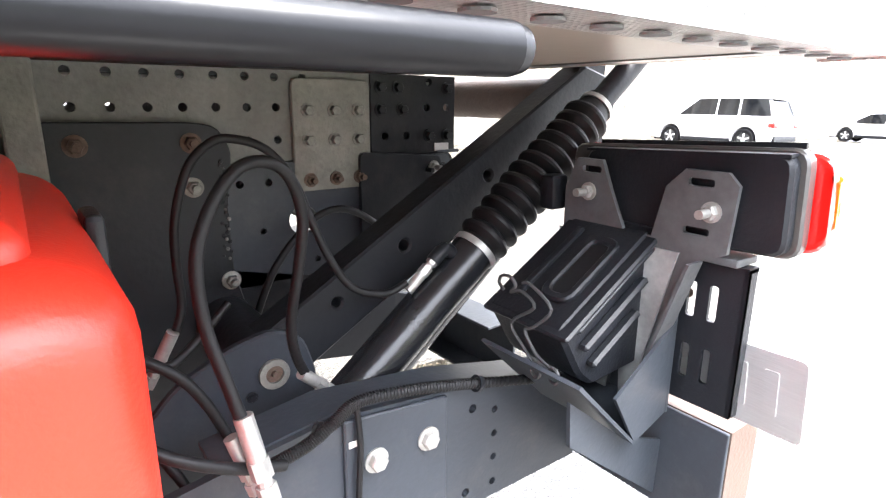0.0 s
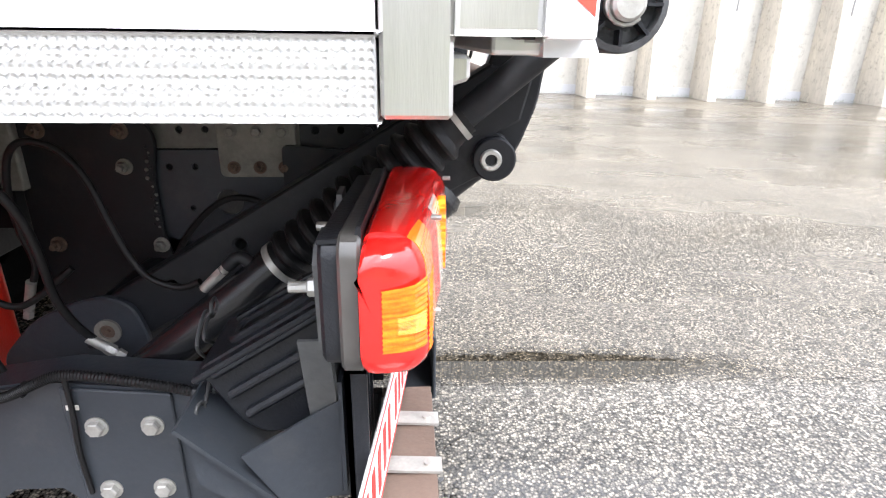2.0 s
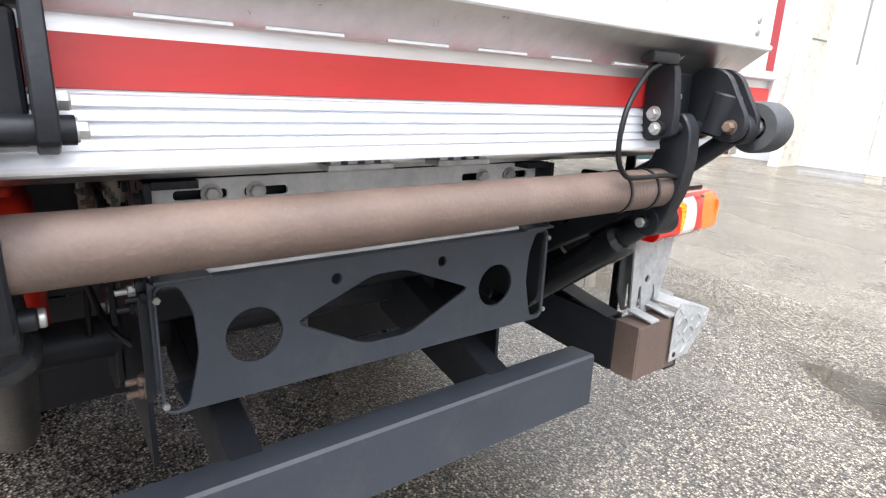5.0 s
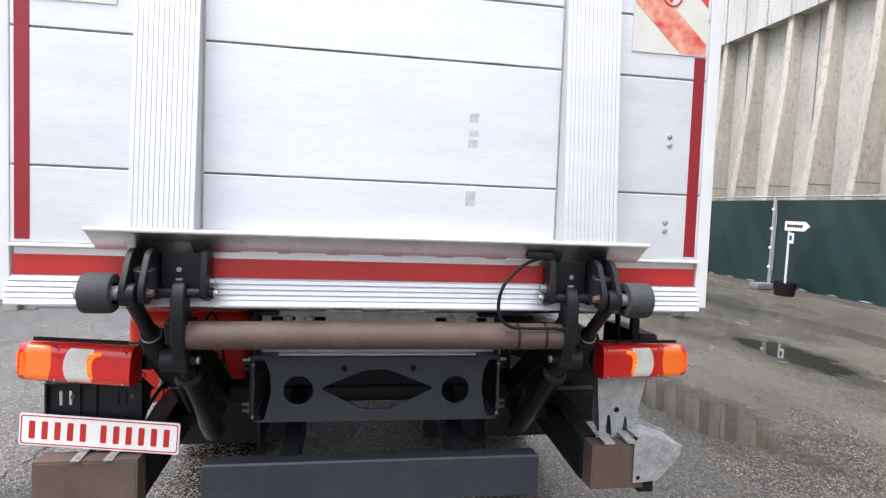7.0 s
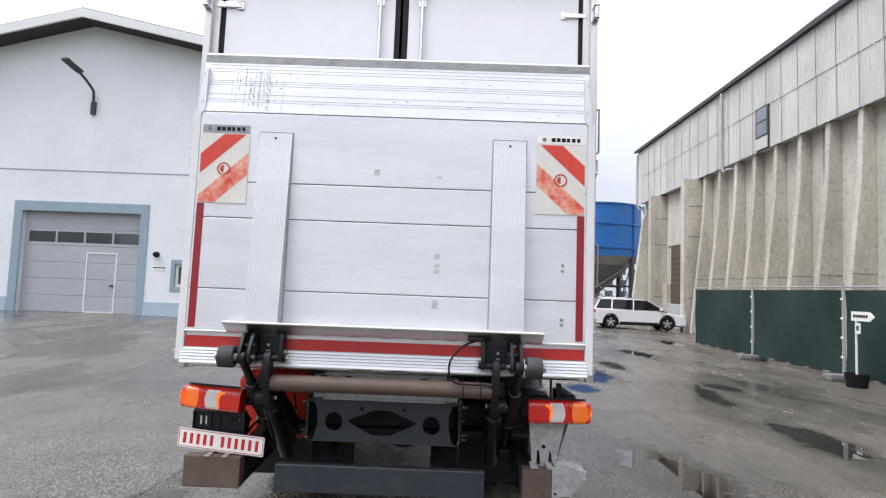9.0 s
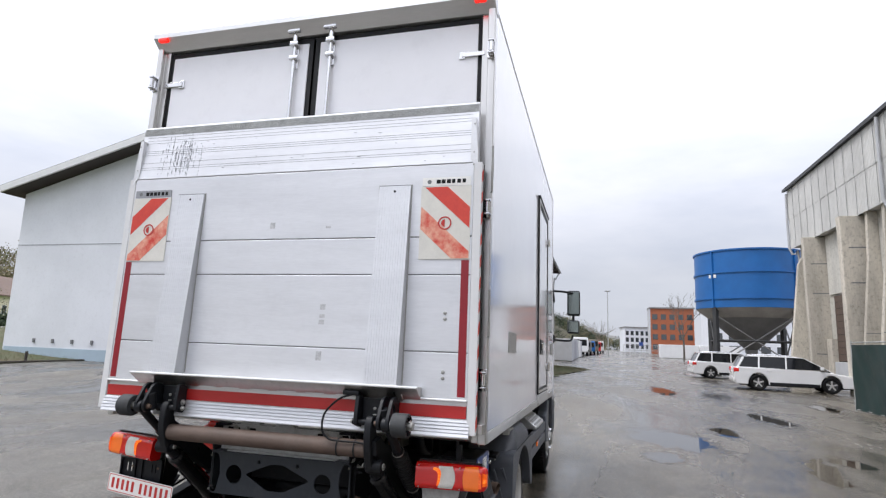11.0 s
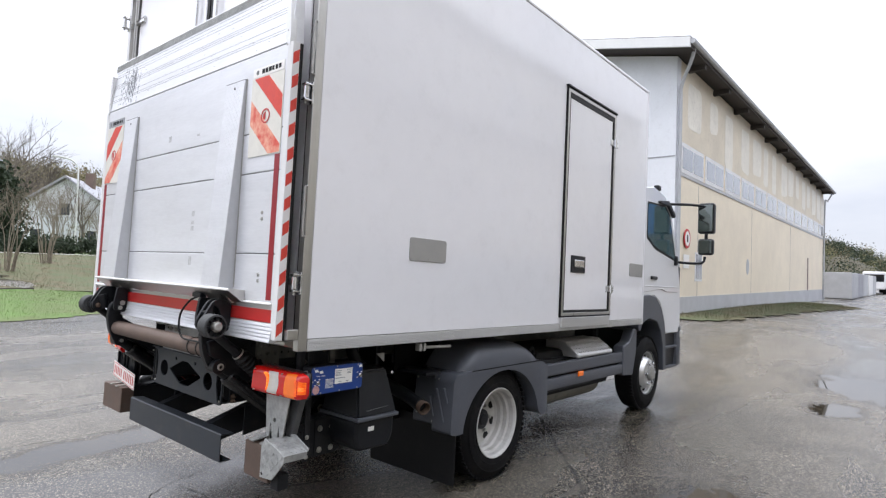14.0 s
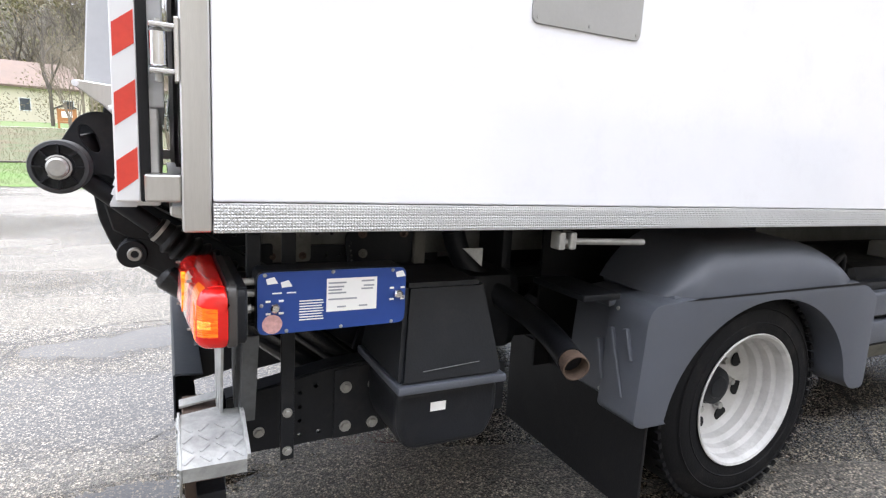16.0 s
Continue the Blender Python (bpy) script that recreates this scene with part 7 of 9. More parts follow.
# ---- cab ----
side = [(-4.36, 1.36), (-4.37, 2.46), (-4.42, 2.56), (-4.75, 2.62), (-5.10, 2.56), (-5.30, 2.42), (-5.62, 1.86), (-5.72, 1.50), (-5.76, 1.10), (-5.76, 0.92), (-5.24, 0.92), (-5.17, 1.10), (-5.02, 1.30), (-4.85, 1.37)]
cab = part("cab", bm_prism(round2(side, 0.035, 3), "y", -1.085, 1.085, bevel=0.012), white_paint, truck, "white truck cab with black mirrors")
part("rear_wall", bm_box((-4.42, -1.06, 1.0), (-4.34, 1.06, 2.5), 0.02), white_paint, cab)
for s in (-1, 1):
    dr = part("cab_door", bm_prism(round2([(-4.47, 1.41), (-4.455, 2.44), (-5.10, 2.46), (-5.27, 2.36), (-5.56, 1.84), (-5.62, 1.42), (-5.20, 1.42), (-5.05, 1.45), (-4.9, 1.44)], 0.03, 3), "y", s * 1.080, s * 1.096, bevel=0.004), white_paint, cab)
    part("window", bm_prism(round2([(-4.53, 2.03), (-4.53, 2.40), (-5.08, 2.42), (-5.22, 2.34), (-5.44, 1.90), (-5.44, 1.83), (-4.80, 1.93)], 0.03, 3), "y", s * 1.0955, s * 1.100), cab_glass, dr, "dark tinted cab window")
    part("seal", bm_prism(round2([(-4.51, 2.01), (-4.51, 2.42), (-5.09, 2.44), (-5.24, 2.355), (-5.47, 1.90), (-5.47, 1.80), (-4.79, 1.90)], 0.03, 3), "y", s * 1.094, s * 1.0975), rubber, dr)
    part("handle", bm_box((-4.84, min(s * 1.094, s * 1.118), 1.555), (-4.66, max(s * 1.094, s * 1.118), 1.595), 0.012), black_plastic, dr, "black door handle")
    part("crease", bm_box((-5.62, min(s * 1.094, s * 1.102), 1.475), (-4.42, max(s * 1.094, s * 1.102), 1.487), 0.004), white_paint, dr)
    part("wind_deflector", bm_prism([(-4.85, 2.47), (-5.12, 2.50), (-5.36, 2.36), (-5.34, 2.32), (-5.12, 2.44), (-4.85, 2.44)], "y", s * 1.09, s * 1.13, bevel=0.005), black_plastic, cab)
    part("side_lamp", bm_box((-4.98, min(s * 1.02, s * 1.08), 2.60), (-4.88, max(s * 1.02, s * 1.08), 2.66), 0.012), black_plastic, cab)
    arch = [(-4.30, 1.02), (-4.34, 1.37), (-4.62, 1.385), (-4.82, 1.36), (-5.00, 1.24), (-5.12, 1.05), (-5.17, 0.80), (-5.19, 0.52), (-5.11, 0.50), (-5.07, 0.78), (-4.99, 0.97), (-4.86, 1.08), (-4.62, 1.12), (-4.42, 1.07), (-4.36, 0.98)]
    part("wheel_arch", bm_prism(round2(arch, 0.02, 2), "y", s * 0.80, s * 1.115, bevel=0.008), fender_grey, cab, "dark grey wheel arch")
    stp = part("entry_step", bm_prism([(-5.17, 0.94), (-5.74, 0.94), (-5.74, 0.48), (-5.19, 0.50)], "y", s * 0.75, s * 1.05, bevel=0.01), black_plastic, cab)
    for z in (0.50, 0.74):
        part("tread", bm_box((-5.66, min(s * 0.95, s * 1.09), z), (-5.20, max(s * 0.95, s * 1.09), z + 0.03), 0.006), fender_grey, stp)
    part("bumper_end", bm_box((-5.82, min(s * 0.85, s * 1.09), 0.50), (-5.66, max(s * 0.85, s * 1.09), 1.02), 0.04), fender_grey, cab)
    part("corner_lamp", bm_box((-5.84, min(s * 1.03, s * 1.10), 0.86), (-5.74, max(s * 1.03, s * 1.10), 0.94), 0.012), lens_clear, cab)
    part("corner_strip", bm_box((-5.78, min(s * 0.98, s * 1.07), 1.05), (-5.70, max(s * 0.98, s * 1.07), 1.75), 0.02), black_plastic, cab)
    # mirrors
    mr = part("mirror_arm", bm_sweep([(-5.20, s * 1.09, 2.475), (-5.50, s * 1.25, 2.50), (-5.70, s * 1.36, 2.50)], 0.016, 10, 3), black_steel, cab, "black mirror arm")
    part("mirror_arm", bm_sweep([(-5.50, s * 1.08, 1.80), (-5.62, s * 1.18, 1.79), (-5.76, s * 1.33, 1.80), (-5.77, s * 1.36, 1.88)], 0.016, 10, 3), black_steel, cab)
    part("mirror_foot", bm_box((-5.54, min(s * 1.05, s * 1.12), 1.75), (-5.44, max(s * 1.05, s * 1.12), 1.87), 0.02), black_plastic, cab)
    big = part("mirror", bm_box((-5.83, min(s * 1.28, s * 1.47), 2.165), (-5.71, max(s * 1.28, s * 1.47), 2.545), 0.03, seg=3), black_plastic, cab, "black mirror housing")
    part("mirror_glass", bm_box((-5.712, min(s * 1.295, s * 1.455), 2.19), (-5.706, max(s * 1.295, s * 1.455), 2.52), 0.002), mirror_glass, big, "mirror glass")
    sm2 = part("mirror", bm_box((-5.83, min(s * 1.28, s * 1.46), 1.90), (-5.73, max(s * 1.28, s * 1.46), 2.10), 0.03, seg=3), black_plastic, cab, "black mirror housing")
    part("mirror_glass", bm_box((-5.732, min(s * 1.295, s * 1.445), 1.92), (-5.726, max(s * 1.295, s * 1.445), 2.08), 0.002), mirror_glass, sm2, "mirror glass")
    part("link", bm_cyl((-5.77, s * 1.37, 2.08), (-5.77, s * 1.37, 2.18), 0.02, 10), black_plastic, cab)
part("windscreen", bm_prism([(-5.30, 2.44), (-5.70, 1.62), (-5.715, 1.62), (-5.315, 2.44)], "y", -0.98, 0.98), cab_glass, cab, "dark windscreen")
part("bumper", bm_box((-5.80, -0.9, 0.50), (-5.66, 0.9, 0.95), 0.03), fender_grey, cab)
part("engine", bm_box((-5.6, -0.6, 0.55), (-4.4, 0.6, 1.05), 0.05), black_steel, cab)

# ---- the yard ----
def smoothstep(a, b, x):
    t = min(1.0, max(0.0, (x - a) / (b - a)))
    return t * t * (3 - 2 * t)


def ground_z(x, y):
    west = smoothstep(-5, -15, x) * smoothstep(5, -1, y) * (1 - smoothstep(-22, -50, x)) * 0.27
    south = smoothstep(-4, -13, y) * (0.32 - 0.22 * smoothstep(-3.5, -7.5, x) * smoothstep(-30, -22, y))
    return max(west, south) + smoothstep(-18, -36, y) * 1.2 + smoothstep(-36, -75, y) * 0.85


def grid_sheet(xs, ys, dz=0.0, keep=None):
    b = bmesh.new()
    g = [[b.verts.new((x, y, ground_z(x, y) + dz)) for y in ys] for x in xs]
    for i in range(len(xs) - 1):
        for j in range(len(ys) - 1):
            if keep is None or keep((xs[i] + xs[i + 1]) / 2, (ys[j] + ys[j + 1]) / 2):
                b.faces.new((g[i][j], g[i + 1][j], g[i + 1][j + 1], g[i][j + 1]))
    for v in [v for v in b.verts if not v.link_faces]:
        b.verts.remove(v)
    return b


def steps(a, c, d):
    n = max(1, round((c - a) / d))
    return [a + (c - a) * i / n for i in range(n + 1)]


gx = sorted(set([-1500.0, -700.0, -350.0, -200.0, -140.0, -100.0] + steps(-80, -20, 4) + steps(-20, 30, 1) + [35.0, 45.0, 60.0, 90.0, 140.0, 250.0, 600.0, 1500.0]))
gy = sorted(set([-1500.0, -600.0, -300.0, -180.0, -120.0, -90.0] + steps(-78, -20, 3) + steps(-20, 20, 1) + [25.0, 40.0, 80.0, 200.0, 600.0, 1500.0]))
ground = tagged(part("ground", grid_sheet(gx, gy), asphalt, None, ""), "wet grey tarmac yard with shallow puddles", "ground", kind="structure")


def lawn_edge(x):
    pts = [(-8.2, -19.3), (-7.4, -17.4), (-5.0, -12.4), (-3.0, -10.2), (-1.5, -9.6), (0.5, -9.9), (3.5, -10.8), (10, -11.5), (80, -12)]
    for (a, ya), (c, yc) in zip(pts, pts[1:]):
        if a <= x <= c:
            return ya + (yc - ya) * (x - a) / (c - a)
    return -30.0 if x < -8.2 else -12.0


lawn = tagged(part("lawn", grid_sheet(steps(-9, 12, 0.3) + steps(13, 60, 3), steps(-19.2, -9.3, 0.08), 0.010, lambda x, y: y < lawn_edge(x) + 0.06 * math.sin(x * 5.1)), grass_green, None), "short green lawn beside the tarmac", "lawn", kind="structure")
bank = tagged(part("grass_bank", grid_sheet(steps(-60, 70, 2.5), steps(-34.5, -19.0, 1.0), 0.03), grass_dry, None), "rough dry grass bank behind the lawn", "bank", kind="structure")
path = tagged(part("footpath", grid_sheet(steps(-60, 70, 3.0), steps(-36.0, -34.4, 0.8), 0.05), concrete_wall, None), "pale footpath along the bank", "path", kind="structure")
meadow = tagged(part("meadow", grid_sheet(steps(-120, 120, 8.0), steps(-100, -35.9, 4.0), 0.03), grass_green, None), "green meadow around the far houses", "meadow", kind="structure")
verge = tagged(part("verge", grid_sheet(steps(-42, -14.8, 0.4), steps(-2.45, 1.4, 0.15), 0.03, lambda x, y: y < -0.85 + (-15 - x) * 0.105 - max(0, -34 - x) * 0.5 + 0.12 * math.sin(x * 3.3) and x < -14.9 - 0.3 * abs(y + 1.5)), grass_dry, None), "rough grass verge along the workshop wall", "verge", kind="structure")

rng = random.Random(7)


def blades(n, place, h, mat, name, label):
    vs, fs = [], []
    for _ in range(n):
        x, y = place()
        z = ground_z(x, y) + 0.02
        a, l, w = rng.uniform(0, 6.28), h * rng.uniform(0.5, 1.3), 0.0055 * h / 0.12
        dx, dy = math.cos(a) * w, math.sin(a) * w
        k = len(vs)
        lean = rng.uniform(-1.1, 1.1) * l
        vs += [(x - dx, y - dy, z), (x + dx, y + dy, z), (x + lean * dy / w, y - lean * dx / w, z + l)]
        fs.append((k, k + 1, k + 2))
    me = bpy.data.meshes.new(name)
    me.from_pydata(vs, [], fs)
    me.materials.append(mat)
    return tagged(new(name, me), label, "grass", kind="stuff")


def lawn_spot():
    while True:
        x, y = rng.uniform(-8, 9), rng.uniform(-18.8, -9.6)
        if y < lawn_edge(x) - 0.02:
            return x, y


def verge_spot():
    while True:
        x, y = rng.uniform(-38, -15.2), rng.uniform(-2.4, 1.2)
        if y < -0.85 + (-15 - x) * 0.105 - max(0, -34 - x) * 0.5:
            return x, y


blades(36000, lawn_spot, 0.05, grass_green, "lawn_grass", "fine green grass blades of the lawn")
blades(14000, verge_spot, 0.085, grass_dry, "verge_grass", "dry tufted grass along the wall")
blades(60000, lambda: (rng.uniform(-30, 24), rng.uniform(-34, -19.3)), 0.11, grass_dry, "bank_grass", "tall dry grass on the bank")
blades(2500, lambda: (rng.uniform(-3, 30), 12.42 - abs(rng.gauss(0, 0.10))), 0.06, grass_green, "wall_weeds", "weeds at the foot of the concrete wall")

# open cracks and joints in the tarmac
crack_dark = surf("crack_dark", (0.018, 0.017, 0.016), 0.8, var=0.3, scale=30, fine=150, bump=0.3)
rc = random.Random(21)
for pts, width in (([(0.42, -1.93), (-0.65, -1.88), (-1.3, -1.80), (-2.1, -1.83), (-3.6, -1.9)], 0.010), ([(0.30, -0.10), (0.09, -0.27), (-0.11, -0.41), (-0.6, -0.55)], 0.007), ([(-0.15, -0.34), (-0.175, -0.10), (-0.17, 0.13)], 0.006),
                   ([(0.30, 2.30), (0.75, 2.44), (1.2, 2.52), (1.9, 2.42)], 0.006), ([(-1.6, -9.25), (-3.4, -9.32), (-6.2, -9.4)], 0.03), ([(-6.4, 3.8), (-8.5, 3.5), (-11.5, 3.6)], 0.018), ([(-0.4, 0.12), (0.4, 0.10), (1.3, 0.13), (2.2, 0.12)], 0.004)):
    line = []
    for (xa, ya), (xb, yb2) in zip(pts, pts[1:]):
        n = max(3, int(math.dist((xa, ya), (xb, yb2)) / 0.05))
        line += [(xa + (xb - xa) * i / n + rc.gauss(0, 0.006), ya + (yb2 - ya) * i / n + rc.gauss(0, 0.008)) for i in range(n)]
    b = bmesh.new()
    rows = []
    for i, (x, y) in enumerate(line):
        nx, ny = line[min(i + 1, len(line) - 1)][0] - line[max(i - 1, 0)][0], line[min(i + 1, len(line) - 1)][1] - line[max(i - 1, 0)][1]
        k = width * rc.uniform(0.25, 1.0) / 2 / max(1e-6, math.hypot(nx, ny))
        z = ground_z(x, y) + 0.003
        rows.append((b.verts.new((x - ny * k, y + nx * k, z)), b.verts.new((x + ny * k, y - nx * k, z))))
    for (a0, a1), (c0, c1) in zip(rows, rows[1:]):
        b.faces.new((a0, a1, c1, c0))
    part("crack", b, crack_dark, ground, "open dark crack in the tarmac", 0)

# low timber edging between lawn and bank
edging = thing("lawn_edging", "dark timber edging with short posts beside the lawn", "edging", kind="structure")
for i in range(14):
    x = -24 + i * 4.0
    z = ground_z(x, -19.1)
    part("board", bm_box((x, -19.2, z - 0.05), (x + 3.98, -19.05, z + 0.06), 0.02), dark_wood, edging)
    part("post", bm_cyl((x + 2, -19.3, z), (x + 2, -19.3, z + 0.40), 0.05, 8), dark_wood, edging)

# ---- concrete hall along the right side ----
HY = 12.5
hall = thing("concrete_hall", "long pale concrete hall with slanted buttresses and a corrugated band", "building", kind="structure")
part("wall", bm_box((-31.9, HY, -0.3), (40.0, HY + 0.4, 7.4)), concrete_wall, hall)


def corrugated(x0, x1, y, z0, z1, pitch=0.28, depth=0.035):
    b = bmesh.new()
    n = int((x1 - x0) / pitch)
    prof = []
    for i in range(n):
        x = x0 + i * pitch
        prof += [(x, 0), (x + pitch * 0.3, 0), (x + pitch * 0.42, -depth), (x + pitch * 0.88, -depth)]
    lo = [b.verts.new((x, y + d, z0)) for x, d in prof]
    hi = [b.verts.new((x, y + d, z1)) for x, d in prof]
    for i in range(len(lo) - 1):
        b.faces.new((lo[i], lo[i + 1], hi[i + 1], hi[i]))
    return b


part("upper_band", bm_box((-32.0, HY - 0.40, 7.32), (40.0, HY + 0.3, 10.55)), sheet_grey, hall)
for y, z0, z1 in ((HY - 0.425, 7.26, 8.93), (HY - 0.445, 8.90, 10.55)):
    for k in range(75):
        x = -32.02 + k * 0.96
        part("cladding_sheet", corrugated(x, x + 1.09, y - 0.004 * (k % 2), z0, z1, 0.12, 0.022), sheet_grey, hall)
        part("sheet_joint", bm_box((x + 0.945, y - 0.030, z0), (x + 0.957, y - 0.024, z1)), seam_grey, hall)
part("roof", bm_prism([(HY - 0.62, 10.56), (HY + 14, 15.5), (HY + 14, 15.75), (HY - 0.62, 10.72)], "x", -32.3, 40.4), steel_dark, hall)
lantern = part("roof_lantern", bm_prism([(HY + 0.7, 10.9), (HY + 0.7, 11.75), (HY + 1.5, 12.45), (HY + 2.3, 12.2), (HY + 2.3, 11.2)], "x", -18.1, -4.0, bevel=0.03), steel_dark, hall, "dark glazed roof lantern")
for k in range(9):
    part("pane", bm_prism([(HY + 0.69, 11.0), (HY + 0.69, 11.7), (HY + 0.705, 11.7), (HY + 0.705, 11.0)], "x", -17.9 + k * 1.55, -16.5 + k * 1.55), window_glass, lantern)
part("end_wall", bm_box((-32.0, HY + 0.4, 0), (-31.6, HY + 14, 10.7)), concrete_wall, hall)
for i in range(44):
    x = -23.05 + i * 1.43
    if -3.2 < x < 2.4:
        part("buttress", bm_prism([(HY, -0.1), (HY - 0.10, -0.1), (HY - 0.14, 2.1), (HY - 0.30, 5.35), (HY - 0.35, 7.31), (HY, 7.31)], "x", x, x + 0.30, bevel=0.015), concrete_stained, hall)
    else:
        part("buttress", bm_prism([(HY, -0.1), (HY - 0.98, -0.1), (HY - 0.76, 2.1), (HY - 0.42, 5.35), (HY - 0.35, 7.31), (HY, 7.31)], "x", x, x + 0.22, bevel=0.015), concrete_stained, hall)
        part("fin_joint", bm_box((x + 0.219, HY - 0.72, 2.42), (x + 0.224, HY - 0.02, 2.45)), seam_grey, hall)
    if i % 2:
        part("panel_joint", bm_box((x + 0.80, HY - 0.008, 2.0), (x + 0.84, HY, 7.31)), seam_grey, hall)
part("plinth", bm_box((-31.9, HY - 0.06, -0.2), (40.0, HY, 0.22)), plinth_grey, hall)
part("downpipe", bm_sweep([(-20.9, HY - 0.56, 10.5), (-20.9, HY - 0.56, 7.3), (-20.7, HY - 0.40, 7.12), (-20.25, HY - 0.15, 7.05), (-20.15, HY - 0.12, 6.8), (-20.15, HY - 0.12, 0.1)], 0.06, 8, 2), plinth_grey, hall)
w = part("window", bm_box((-18.26, HY - 0.52, 7.28), (-17.40, HY - 0.40, 8.90)), steel_dark, hall)
part("pane", bm_box((-18.18, HY - 0.53, 7.80), (-17.48, HY - 0.51, 8.30)), pale_glass, w)
part("pane", bm_box((-18.18, HY - 0.53, 8.36), (-17.48, HY - 0.51, 8.84)), pale_glass, w)
part("sill_panel", bm_box((-18.24, HY - 0.535, 7.28), (-17.42, HY - 0.515, 7.72)), sheet_grey, w)
# deep piers with a boarded opening between them
for x, front, w0 in ((-23.85, 11.40, 0.39), (-28.65, 11.55, 0.36)):
    pier = part("pier", bm_prism([(HY, -0.1), (front + 0.03, -0.1), (front, 6.9), (front - 0.02, 7.26), (HY, 7.26)], "x", x, x + w0, bevel=0.02), concrete_stained, hall, "deep concrete pier with dark runs")
    for z in (1.55, 4.45, 5.9):
        part("joint", bm_box((x + w0 - 0.002, front + 0.25, z), (x + w0 + 0.004, HY - 0.01, z + 0.05)), seam_grey, pier)
part("head_panel", bm_box((-28.1, HY - 0.08, 4.36), (-24.0, HY - 0.004, 7.2), 0.01), concrete_wall, hall)
part("side_door", bm_box((-27.55, HY - 0.06, 1.25), (-25.2, HY - 0.005, 4.30)), dark_wood, hall, "brown boarded opening")
for k in range(10):
    part("door_board", bm_box((-27.52, HY - 0.085, 1.29 + k * 0.30), (-25.23, HY - 0.055, 1.57 + k * 0.30), 0.006), rust_brown, hall)
part("door_sill", bm_box((-27.7, HY - 0.22, -0.1), (-24.9, HY - 0.005, 1.24), 0.02), plinth_grey, hall)
part("low_pier", bm_box((-28.2, HY - 0.30, -0.1), (-27.6, HY - 0.005, 2.3), 0.02), concrete_stained, hall)
part("corner_pipe", bm_sweep([(-31.95, HY - 0.52, 10.4), (-31.95, HY - 0.52, 7.3), (-31.8, HY - 0.25, 6.95), (-31.75, HY - 0.12, 6.6), (-31.75, HY - 0.12, 0.0)], 0.06, 8, 2), plinth_grey, hall)
part("end_buttress", bm_prism([(HY, -0.1), (HY - 1.1, -0.1), (HY - 0.35, 6.3), (HY, 7.0)], "x", -31.5, -31.2, bevel=0.02), concrete_stained, hall)
# covered opening with a timber barrier
part("opening_sheet", bm_sheet(lambda u, v: (-1.15 + 1.4 * u, HY - 0.10 - 0.05 * math.sin(u * 9 + v * 4) - 0.03 * math.sin(v * 17), 0.18 + 3.6 * v), 24, 30), tarp_white, hall, "white plastic sheet over an opening")
for x, w0, k in ((-1.42, 0.24, 0), (0.22, 0.30, 1)):
    part("opening_edge", bm_prism([(x, -0.05), (x + w0, -0.05), (x + w0 * 0.8, 1.1), (x + w0, 2.3), (x + w0 * 0.7, 3.85), (x + 0.04, 3.85), (x + 0.02, 2.0)], "y", HY - 0.13, HY - 0.005, bevel=0.01), render_stain, hall, "dark stained edge of the covered opening")
bar = thing("timber_barrier", "rough timber barrier in front of the covered opening", "barrier")
for x, h in ((-1.45, 1.35), (0.55, 1.30)):
    part("post", bm_box((x, HY - 0.75, 0), (x + 0.12, HY - 0.65, h), 0.01), timber, bar)
part("rail", bm_box((-2.15, HY - 0.78, 0.72), (0.75, HY - 0.745, 0.86), 0.006), timber, bar)
part("rail", bm_box((-1.5, HY - 0.64, 0.25), (0.7, HY - 0.61, 0.36), 0.006), timber, bar)
tagged(part("plastic_sheet", bm_sheet(lambda u, v: (-1.2 + 1.0 * u, HY - 0.80 - 0.18 * v * (1 - v) - 0.03 * math.sin(u * 14), 0.02 + 0.75 * v * (1 - 0.25 * u * u)), 18, 10, thick=0.004), tarp_white, None), "crumpled white plastic sheet hanging on the barrier", "sheet")
part("pole", bm_cyl((-1.35, HY - 0.55, 0), (-1.35, HY - 0.5, 1.9), 0.02, 8), galvanized, bar)
part("conduit_pipe", bm_cyl((1.95, HY - 0.05, 0.2), (1.95, HY - 0.05, 6.0), 0.03, 8), galvanized, hall)

# ---- white gabled workshop with yellow long side ----
GX, GY0, GY1, GZ = -16.4, -23.7, -2.47, 0.25
shop = thing("workshop", "large white gabled workshop with a yellow long side wall", "building", kind="structure")
part("gable_wall", bm_prism([(GY0, -0.2), (GY1, -0.2), (GY1, 8.40), (-12.7, 10.56), (GY0, 7.64)], "x", GX - 0.4, GX, holes=[[(-14.72, 0.2), (-10.53, 0.2), (-10.53, 3.82), (-14.72, 3.82)], [(-9.22, 1.27), (-8.35, 1.27), (-8.35, 2.12), (-9.22, 2.12)]]), render_white, shop, "white rendered gable wall")
part("side_wall", bm_box((-51.5, GY1 - 0.4, -0.4), (GX - 0.4, GY1, 8.4)), render_yellow, shop, "yellow rendered side wall")
part("back_wall", bm_box((-51.5, GY0, -0.4), (-51.1, GY1 - 0.4, 8.4)), render_yellow, shop)
part("side_wall", bm_box((-51.1, GY0, -0.4), (GX - 0.4, GY0 + 0.4, 7.6)), render_yellow, shop)
